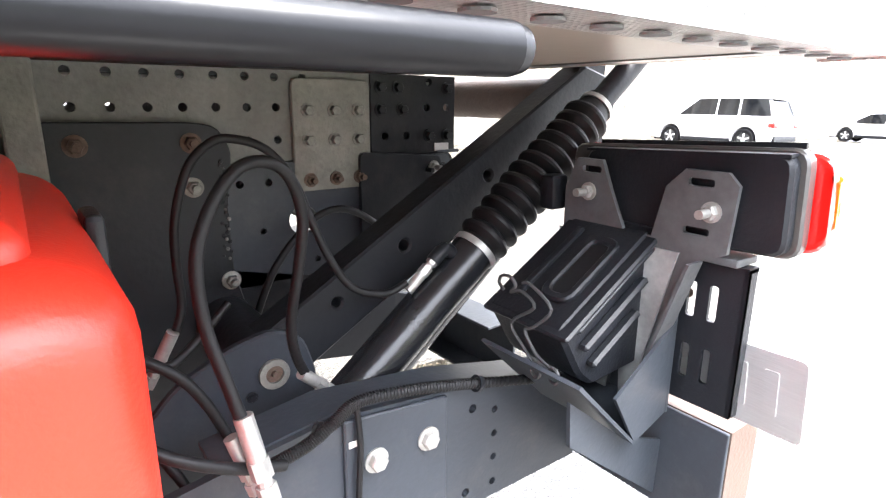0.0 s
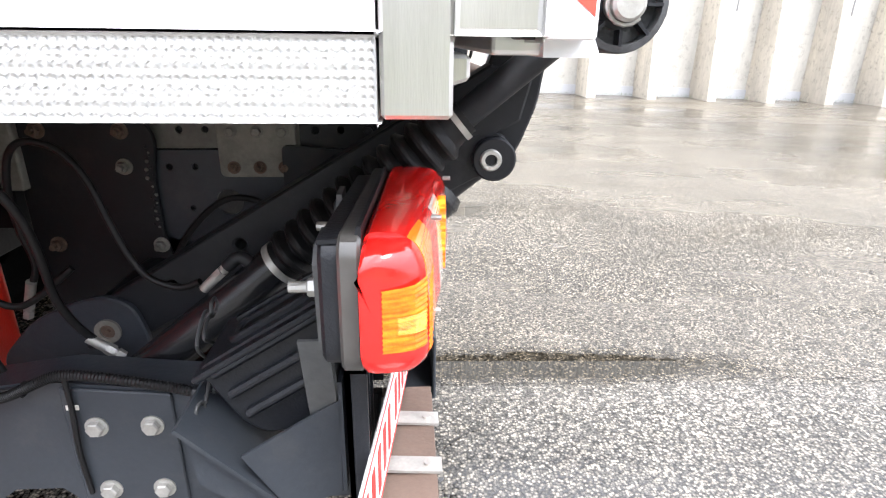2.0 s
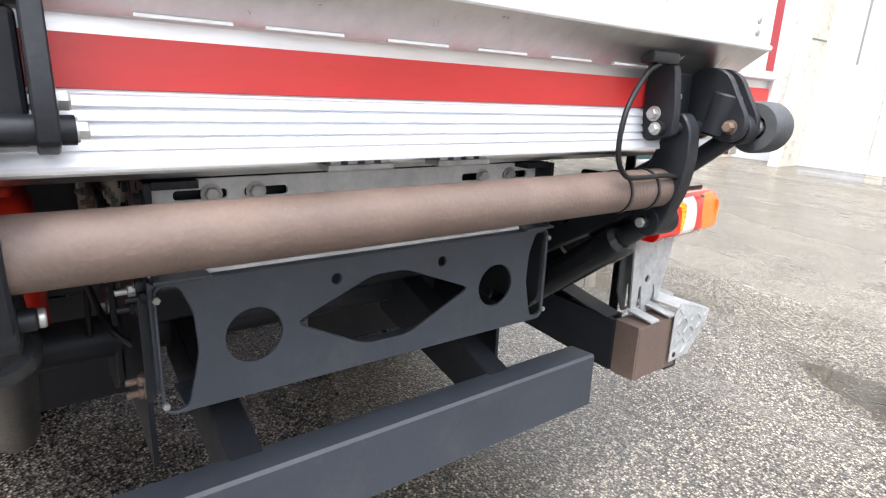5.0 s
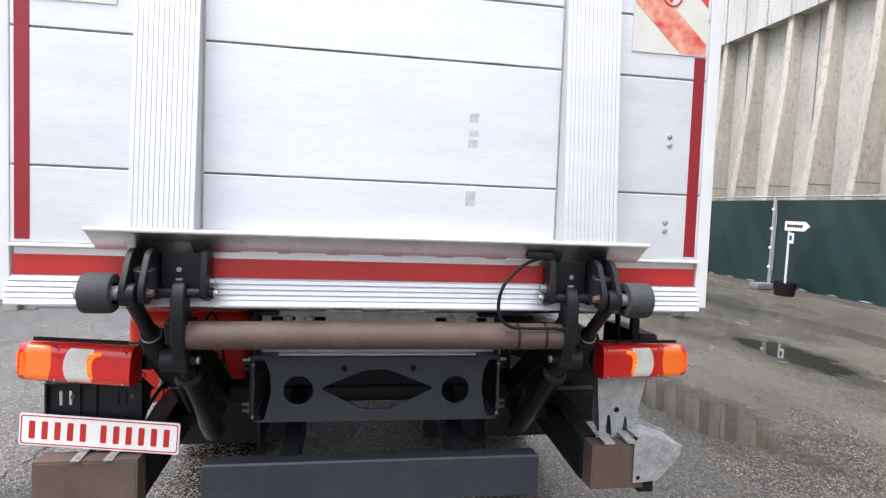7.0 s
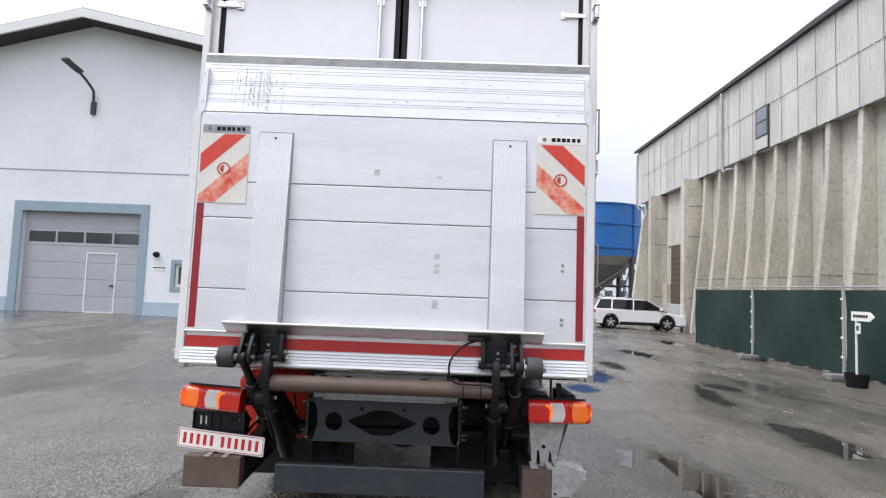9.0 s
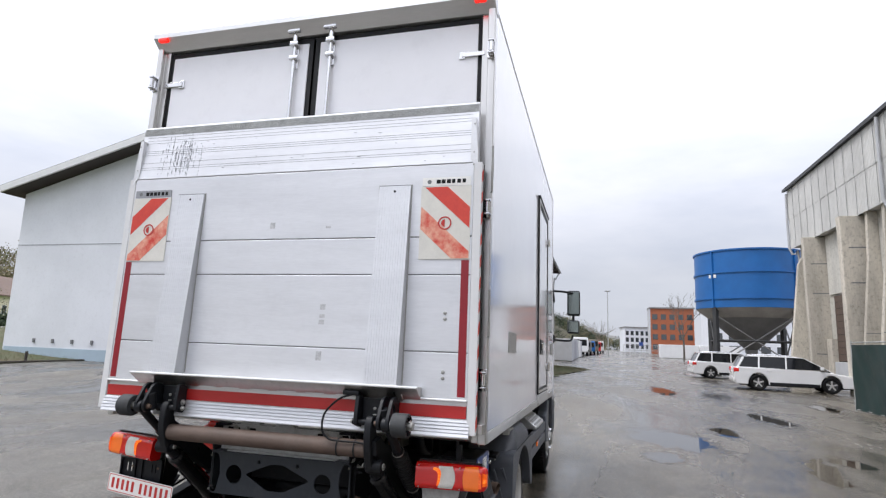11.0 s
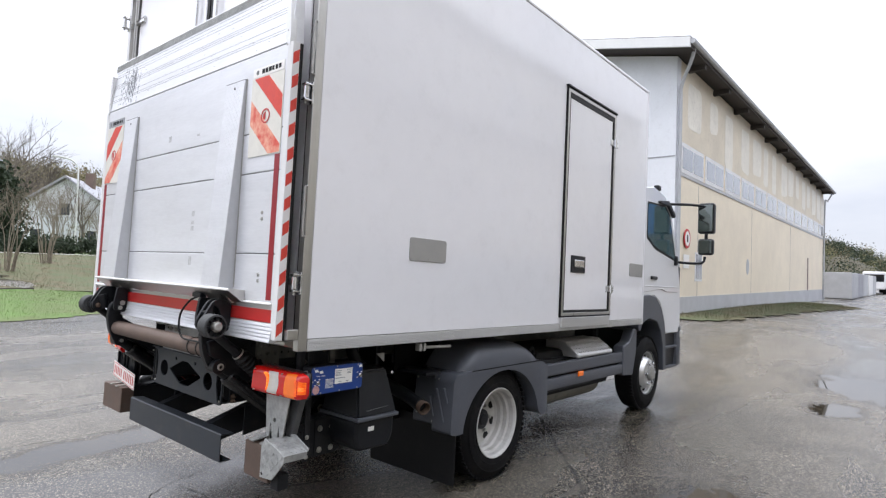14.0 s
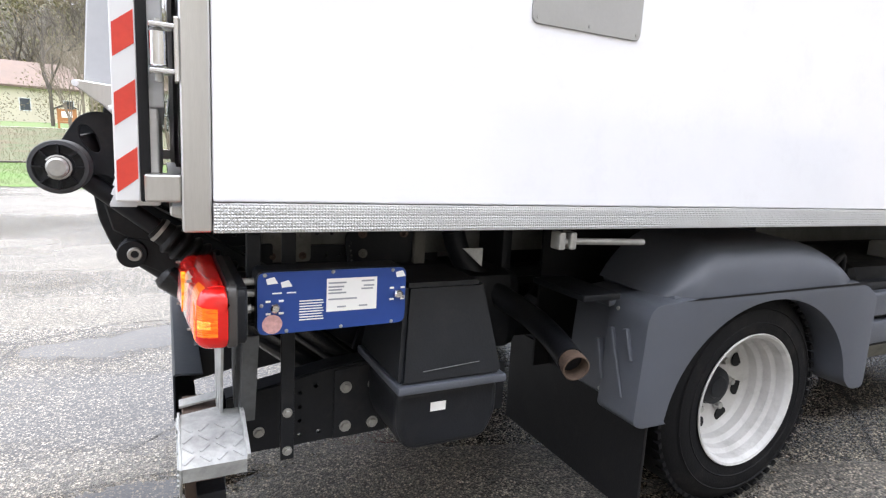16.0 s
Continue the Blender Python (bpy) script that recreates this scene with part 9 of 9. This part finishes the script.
# ---- houses on the left ----
def house(label, at, rz, L, W, eave, ridge, wall, roof_m, wins=4, blank_gable=False):
    hs = thing("house", label, "house", at, rz)
    part("wall", bm_prism([(-W / 2, -1.0), (W / 2, -1.0), (W / 2, eave), (0, ridge - 0.15), (-W / 2, eave)], "x", -L / 2, L / 2), wall, hs)
    for s in (-1, 1):
        part("roof", bm_prism([(0, ridge - 0.05), (s * (W / 2 + 0.5), eave - 0.35), (s * (W / 2 + 0.5), eave - 0.15), (0, ridge + 0.15)], "x", -L / 2 - 0.4, L / 2 + 0.4), roof_m, hs)
        for k in range(wins):
            for z in ([1.0] if eave < 4 else [1.0, 3.8]):
                x = -L / 2 + L * (k + 0.5) / wins
                wnd = part("window", bm_box((x - 0.5, min(s * (W / 2 - 0.02), s * (W / 2 + 0.04)), z), (x + 0.5, max(s * (W / 2 - 0.02), s * (W / 2 + 0.04)), z + 1.3)), white_trim, hs)
                part("pane", bm_box((x - 0.42, min(s * (W / 2 + 0.03), s * (W / 2 + 0.05)), z + 0.08), (x + 0.42, max(s * (W / 2 + 0.03), s * (W / 2 + 0.05)), z + 1.22)), window_glass, wnd)
    for s in (-1, 1):
        for yy, z in () if blank_gable and s > 0 else ((-W / 4, 1.0), (W / 4, 1.0), (0, eave - 0.2)):
            wnd = part("window", bm_box((min(s * (L / 2 - 0.02), s * (L / 2 + 0.04)), yy - 0.45, z), (max(s * (L / 2 - 0.02), s * (L / 2 + 0.04)), yy + 0.45, z + 1.2)), white_trim, hs)
            part("pane", bm_box((min(s * (L / 2 + 0.03), s * (L / 2 + 0.05)), yy - 0.38, z + 0.08), (max(s * (L / 2 + 0.03), s * (L / 2 + 0.05)), yy + 0.38, z + 1.12)), window_glass, wnd)
    ch = part("chimney", bm_box((L * 0.12, 0.3, ridge - 0.8), (L * 0.12 + 0.7, 1.0, ridge + 0.9), 0.03), roof_red, hs)
    return hs


house("long cream house with a pale grey roof", (-36, -78, 1.6), 28, 34, 11, 3.8, 6.9, house_cream, roof_pale, 9)
house("white gabled house behind bare bushes", (-18.1, -58.9, 1.6), 52, 10, 9, 3.6, 6.85, render_white, roof_pale, 3)
house("low white house with a brown roof behind shrubs", (-1.64, -62.2, 1.9), 45, 12, 6.6, 3.6, 4.85, render_white, roof_red, 4, True)
house("yellow house with a red tiled hip roof", (15.8, -72, 2.4), 20, 15, 9.5, 3.6, 6.1, house_cream, roof_red, 4)
house("cream house with a brown roof", (29, -78, 2.3), 5, 12, 9, 3.8, 6.4, house_cream, roof_red, 4)
house("cream house with a red roof", (-60, -84, 2.2), 20, 14, 10, 3.8, 6.6, house_cream, roof_red, 4)

# ---- far end of the yard ----
def block(label, at, rz, L, W, H, wall, rows, cols, cat="building"):
    bl = thing("office_block", label, cat, at, rz)
    part("wall", bm_box((-L / 2, -W / 2, -1), (L / 2, W / 2, H)), wall, bl)
    part("roof", bm_box((-L / 2 - 0.3, -W / 2 - 0.3, H), (L / 2 + 0.3, W / 2 + 0.3, H + 0.4)), roof_grey, bl)
    for s in (-1, 1):
        for i in range(cols):
            for j in range(rows):
                y, z = -W / 2 + W * (i + 0.5) / cols, 1.2 + j * (H - 1.5) / rows
                part("window", bm_box((min(s * (L / 2), s * (L / 2 + 0.06)), y - 0.3 * W / cols, z), (max(s * (L / 2), s * (L / 2 + 0.06)), y + 0.3 * W / cols, z + 1.5)), window_glass, bl)
    return bl


block("orange-red office tower with grey side", (-176, 21.9, 0), 0, 9, 11.6, 12.9, brick_red, 4, 5)
part("grey_face", bm_box((-4.0, -5.98, 0), (4.6, -5.80, 13.0)), plinth_grey, bpy.data.objects["office_block"])
block("low pale office block with window bands", (-215, 14.8, 0), 6, 12, 10, 8.4, render_white, 3, 6)
block("white office building behind the tank", (-150, 42, 0), 0, 12, 30, 13, render_white, 4, 9)
house("small white house at the end of the road", (-330, 9.2, -1.5), 90, 7.5, 7, 5.0, 8.2, render_white, roof_grey, 2)
for x, y, lx, col, lab, rz in ((-59, -2.1, 5.8, plinth_grey, "grey sheet-metal container beside the workshop", 0), (-65.2, -2.1, 5.8, roof_pale, "pale grey steel storage container", 0), (-71.4, -2.1, 5.8, plinth_grey, "grey steel storage container in a row", 0), (-77.6, -2.0, 5.8, white_trim, "white steel storage container in a row", 0), (-83.8, -2.0, 5.8, plinth_grey, "grey steel storage container in a row", 0), (-101, 14.6, 6.0, white_trim, "white site cabin beside the gate", -90), (-102, 21.0, 6.0, white_trim, "white site cabin beside the gate", -90)):
    ct = thing("container", lab, "container", at=(x, y, 0), rz=rz)
    part("body", corrugated(-lx / 2, lx / 2, 1.2, 0.1, 2.2, 0.25, 0.04), col, ct)
    part("shell", bm_box((-lx / 2, -1.2, 0.05), (lx / 2, 1.19, 2.25), 0.03), col, ct)
for i, (x, y, col, hgt) in enumerate(((-93, -1.2, white_trim, 2.9), (-101, -0.8, tank_grey, 2.5), (-109, -0.2, tank_blue, 2.5), (-117, 0.4, timber, 2.9), (-126, 0.9, sign_red, 2.4), (-136, 1.5, white_trim, 2.8))):
    lr = thing("parked_lorry", "parked lorry far down the yard", "lorry", at=(x, y, 0), group="parked lorries")
    part("cab", bm_box((0.4, -1.2, 0.6), (2.6, 1.2, hgt), 0.15), col, lr)
    part("windscreen", bm_box((2.55, -1.05, hgt * 0.55), (2.63, 1.05, hgt * 0.88), 0.02), car_glass, lr)
    part("load", bm_box((-4.5, -1.2, 0.9), (0.2, 1.2, hgt * 0.85), 0.05), steel_dark if i % 2 else col, lr)
    for wx2 in (1.6, -1.8, -3.2):
        for s in (-1, 1):
            part("wheel", bm_cyl((wx2, s * 1.2, 0.48), (wx2, s * 0.9, 0.48), 0.48, 16), tyre_rubber, lr)
pole = thing("lamp_post", "tall slim lamp post", "lamp", at=(-98, 3.2, 0))
part("mast", bm_cyl((0, 0, 0), (0, 0, 11.0), 0.10, 10, 0.06), galvanized, pole)
part("head", bm_box((-0.3, -0.5, 10.9), (0.3, 0.5, 11.05), 0.03), galvanized, pole)
gate = thing("mesh_gate", "grey steel mesh gate across the road end", "gate", at=(-108, 14, 0))
for k in range(9):
    part("post", bm_cyl((0, -8 + k * 2.0, 0), (0, -8 + k * 2.0, 2.1), 0.05, 6), galvanized, gate)
for z in (0.3, 1.1, 2.0):
    part("rail", bm_cyl((0, -8, z), (0, 8, z), 0.035, 6), galvanized, gate)
b = bmesh.new()
for k in range(90):
    bm_box((-0.01, -8 + k * 0.178, 0.2), (0.01, -7.985 + k * 0.178, 2.05), 0.0, b)
tagged(part("bars", b, galvanized, gate, "", 0), kind="stuff")
psign = thing("parking_sign", "blue parking sign on a post", "sign", at=(-106, 9, 0))
part("post", bm_cyl((0, 0, 0), (0, 0, 2.6), 0.04, 8), galvanized, psign)
part("panel", bm_box((0.04, -0.35, 1.9), (0.07, 0.35, 2.6)), panel_blue, psign)
sl2 = thing("street_lamp", "white curved street lamp on the bank", "lamp", at=(-13.2, -46, 1.4))
part("mast", bm_sweep([(0, 0, 0), (0, 0, 6.0), (0.1, 0, 6.9), (0.5, 0, 7.35), (1.2, 0, 7.5)], 0.06, 8, 4), white_trim, sl2)
part("head", bm_box((1.0, -0.12, 7.42), (1.7, 0.12, 7.54), 0.03), white_trim, sl2)

# ---- bare trees, hedges and wooded hill ----
def hill_foot(x):
    return -92 + 14 * math.sin(x * 0.015) + 92 * smoothstep(-170, -300, x)


def hill_z(x, y):
    ridge = 23 + 8 * math.sin(x * 0.012 + 0.6) + 4 * math.sin(x * 0.041)
    far = smoothstep(-170, -300, x)
    lo = hill_foot(x)
    return 1.5 * (1 - far) * smoothstep(lo + 10, lo, y) + ridge * (1 - 0.38 * far) * smoothstep(lo, lo - 85 + 42 * far, y) - 6 * smoothstep(lo - 85, lo - 200, y)


def grow(b, p, d, length, r, depth, rg):
    q = p + d * length
    mid = p + d * length * 0.5 + Vector((rg.uniform(-1, 1), rg.uniform(-1, 1), rg.uniform(-0.3, 0.6))) * length * 0.06
    bm_sweep([p, mid, q], [r, r * 0.66], 6 if depth > 3 else 4 if depth > 1 else 3, 0, b)
    if depth == 0:
        return
    for _ in range(rg.choice((2, 3, 3)) if depth > 1 else 3):
        nd = (d + Vector((rg.uniform(-1, 1), rg.uniform(-1, 1), rg.uniform(-0.35, 0.75))) * 0.62).normalized()
        at = p + (q - p) * rg.uniform(0.55, 1.0)
        grow(b, at, nd, length * rg.uniform(0.58, 0.82), r * 0.55, depth - 1, rg)


def bare_tree(label, h, seed, bk, stems=1):
    rg = random.Random(seed)
    t = thing("bare_tree", label, "tree", group="bare trees")
    b = bmesh.new()
    crown = bmesh.new()
    for k in range(stems):
        a = rg.uniform(0, 6.28)
        lean = 0.0 if stems == 1 else rg.uniform(0.05, 0.22)
        foot = Vector((math.cos(a), math.sin(a), 0)) * (0.0 if stems == 1 else rg.uniform(0.05, 0.4))
        top = foot + Vector((math.cos(a) * lean, math.sin(a) * lean, 1)) * h * (0.28 if stems == 1 else 0.22)
        r0 = h * (0.013 if stems == 1 else 0.007)
        bm_sweep([foot - Vector((0, 0, 0.3)), (foot + top) / 2 + Vector((0.03, 0.02, 0)), top], [r0, r0 * 0.8], 7, 2, b)
        for m in range(4 if stems == 1 else 1):
            d = Vector((rg.uniform(-0.6, 0.6), rg.uniform(-0.6, 0.6), 1)) if stems == 1 else (top - foot).normalized() + Vector((rg.uniform(-0.2, 0.2), rg.uniform(-0.2, 0.2), 0))
            grow(crown, top - Vector((0, 0, h * 0.02 * m)), d.normalized(), h * 0.27, r0 * 0.6, 4, rg)
    part("trunk", b, bk, t)
    tagged(part("crown", crown, bk, t, "", 0), kind="stuff")
    return t


protos = [bare_tree("leafless tree with a fine spreading crown", 12, 11, bark), bare_tree("pale leafless tree with upright twigs", 10, 23, bark_pale), bare_tree("leafless shrub with many thin stems", 7, 37, bark_pale, 9)]
spots = [(2.0, -44, 0.62), (-6.5, -42, 0.60), (-1.0, -21.6, 0.72), (11, -46, 0.62), (-3.4, -23.0, 0.55), (-10.5, -40, 0.7), (-14, -47, 0.62), (2.2, -24, 0.6), (16, -58, 0.8), (-12, -58, 0.7), (-23, -52, 0.7), (-27, -60, 0.8), (-20, -45, 0.55), (-31, -58, 0.7), (-9.0, -27.0, 0.55), (-38, -62, 0.6), (-22, -64, 0.6), (-16, -50, 0.6), (-45, -70, 0.8)]
spots += [(-0.2, -22.3, 0.62), (-2.0, -22.6, 0.50), (0.6, -23.4, 0.66), (-4.6, -25.5, 0.62), (-6.8, -28.5, 0.7), (3.4, -26.5, 0.7), (4.6, -41, 0.75), (0.4, -47, 0.9), (-3.6, -46, 0.85), (-7.8, -49, 0.95), (-11.8, -44, 0.8), (7.6, -50, 0.9), (-1.8, -52, 1.0), (-15.5, -53, 0.9), (2.8, -55, 1.05), (-5.6, -55, 1.0), (-9.0, -70, 1.4), (-3.0, -73, 1.5), (3.5, -71, 1.35), (9.0, -74, 1.5), (-14.0, -72, 1.3), (6.5, -66, 1.2)]
rt = random.Random(8)
spots += [(x, -96 - rt.uniform(0, 30) - 40 * abs(math.sin(x * 0.4)), rt.uniform(0.9, 1.25)) for x in [-30 + 3.1 * k + rt.uniform(-1, 1) for k in range(18)]]
spots += [(x, -98 - rt.uniform(0, 26), rt.uniform(1.15, 1.6)) for x in [-34 + 1.15 * k + rt.uniform(-0.8, 0.8) for k in range(48)]]
for i, (x, y, k) in enumerate(spots):
    src = protos[2] if -30 < y and i > 2 else protos[i % 3] if y > -90 else protos[i % 2]
    z = ground_z(x, y) if y > -90 else hill_z(x, y)
    m = Matrix.Translation((x, y, z)) @ Matrix.Rotation(i * 1.3, 4, "Z")
    if i < 3:
        src.matrix_basis = m
        src.scale = (k, k, k)
    else:
        t = copy_thing(src, m)
        t.scale = (k, k, k)
t = copy_thing(protos[0], Matrix.Translation((-86, 13.5, 0)))
t.scale = (0.95, 0.95, 0.95)
t["label"] = "large bare tree with mistletoe beside the tank"
t = copy_thing(protos[1], Matrix.Translation((-125, 2.0, 0)))
t.scale = (0.8, 0.8, 0.8)


def clumps(name, label, spots_, size, per, mat, cat, parent=None):
    """Uneven foliage: many small leaf or twig flakes scattered round each spot."""
    rg = random.Random(len(spots_))
    vs, fs = [], []
    for (x, y, z, r) in spots_:
        for _ in range(per):
            u = Vector((rg.gauss(0, 0.45), rg.gauss(0, 0.45), rg.gauss(0, 0.45))) * r
            n = Vector((rg.uniform(-1, 1), rg.uniform(-1, 1), rg.uniform(-0.4, 1))).normalized()
            a = n.orthogonal().normalized()
            c = n.cross(a)
            s = size * rg.uniform(0.5, 1.3)
            p = Vector((x, y, z)) + u
            k = len(vs)
            vs += [tuple(p - a * s), tuple(p + c * s * 0.6), tuple(p + a * s), tuple(p - c * s * 0.6)]
            fs.append((k, k + 1, k + 2, k + 3))
    me = bpy.data.meshes.new(name)
    me.from_pydata(vs, [], fs)
    me.materials.append(mat)
    ob = new(name, me)
    if parent is not None:
        ob.parent = parent
        return tagged(ob, kind="stuff")
    return tagged(ob, label, cat, kind="stuff")


board = thing("notice_board", "brown timber notice board with a small roof by the footpath", "notice board", at=(5.0, -36.8, ground_z(5.0, -36.8)))
for x in (-0.42, 0.42):
    part("post", bm_box((x - 0.05, -0.05, -0.1), (x + 0.05, 0.05, 1.15), 0.01), timber_orange, board)
part("panel", bm_box((-0.37, -0.03, 0.45), (0.37, 0.02, 1.12), 0.005), timber_orange, board)
part("notice_sheet", bm_box((-0.26, 0.02, 0.66), (0.26, 0.03, 1.0)), plate_white, board, "pale weathered notice")
part("rail", bm_box((-0.48, -0.04, 0.34), (0.48, 0.04, 0.44), 0.01), timber_orange, board)
part("roof", bm_prism([(-0.56, 1.12), (0.0, 1.36), (0.56, 1.12), (0.56, 1.18), (0.0, 1.43), (-0.56, 1.18)], "y", -0.18, 0.18), dark_wood, board)
con = thing("conifer", "dense dark conifer beside the white house", "tree")
part("trunk", bm_cyl((-6.9, -40.0, 0.8), (-6.9, -40.0, 5.0), 0.2, 8, 0.08), bark, con)
rg = random.Random(5)
clumps("crown", "", [(-6.9 + math.cos(a) * rr * (1.05 - h * 0.12), -40.0 + math.sin(a) * rr * (1.05 - h * 0.12), 1.2 + h, 0.8) for a, rr, h in [(rg.uniform(0, 6.28), rg.uniform(0.3, 2.2), rg.uniform(0, 5.4)) for _ in range(170)]], 0.14, 60, leaf_dark, "tree", con)
hedge_spots = [(rg.uniform(-34, 0.8), -37.0 + rg.gauss(0, 0.4), ground_z(0, -37) + rg.uniform(0.1, 0.9), 0.5) for _ in range(420)]
clumps("hedge", "low dark hedge along the footpath", hedge_spots, 0.10, 55, leaf_dark, "hedge")
bush_spots = [(rg.uniform(-40, 30), rg.uniform(-60, -40), 0, 1.3) for _ in range(90)]
bush_spots = [(x, y, ground_z(x, y) + rg.uniform(0.4, 2.8), r) for x, y, _, r in bush_spots]
clumps("bushes", "brown leafless bushes between the houses", bush_spots, 0.07, 110, leaf_brown, "bushes")


b = bmesh.new()
hx, hy = steps(-620, 260, 16), steps(-330, 20, 10)
g = [[b.verts.new((x, y, hill_z(x, y) - 1.0)) for y in hy] for x in hx]
for i in range(len(hx) - 1):
    for j in range(len(hy) - 1):
        if hy[j] < hill_foot(hx[i]) + 12:
            b.faces.new((g[i][j], g[i + 1][j], g[i + 1][j + 1], g[i][j + 1]))
for v in [v for v in b.verts if not v.link_faces]:
    b.verts.remove(v)
hill = tagged(part("hill", b, hill_soil, None), "wooded hillside behind the houses", "hill", kind="structure")
rg = random.Random(9)
for nm, mt, lab, n in (("hill_wood", leaf_olive, "olive spring woodland on the hillside", 1500), ("hill_wood", leaf_brown, "brown bare woodland on the hillside", 1500)):
    sp = []
    for _ in range(n):
        x = rg.uniform(-130, 90) if rg.random() < 0.75 else rg.uniform(-480, -130)
        y = hill_foot(x) + rg.uniform(-100, 4)
        r = rg.uniform(2.0, 4.0)
        sp.append((x, y, hill_z(x, y) + rg.uniform(0.5, 5.0), r))
    clumps(nm, lab, sp, 0.30, 95, mt, "woodland")
sp = [(x, hill_foot(x) - rg.uniform(0, 95), 0, 3.5) for x in [rg.uniform(-480, -170) for _ in range(1100)]]
clumps("hill_wood", "dark conifers on the far hillside", [(x, y, hill_z(x, y) + 3, r) for x, y, _, r in sp], 0.32, 80, leaf_dark, "woodland")
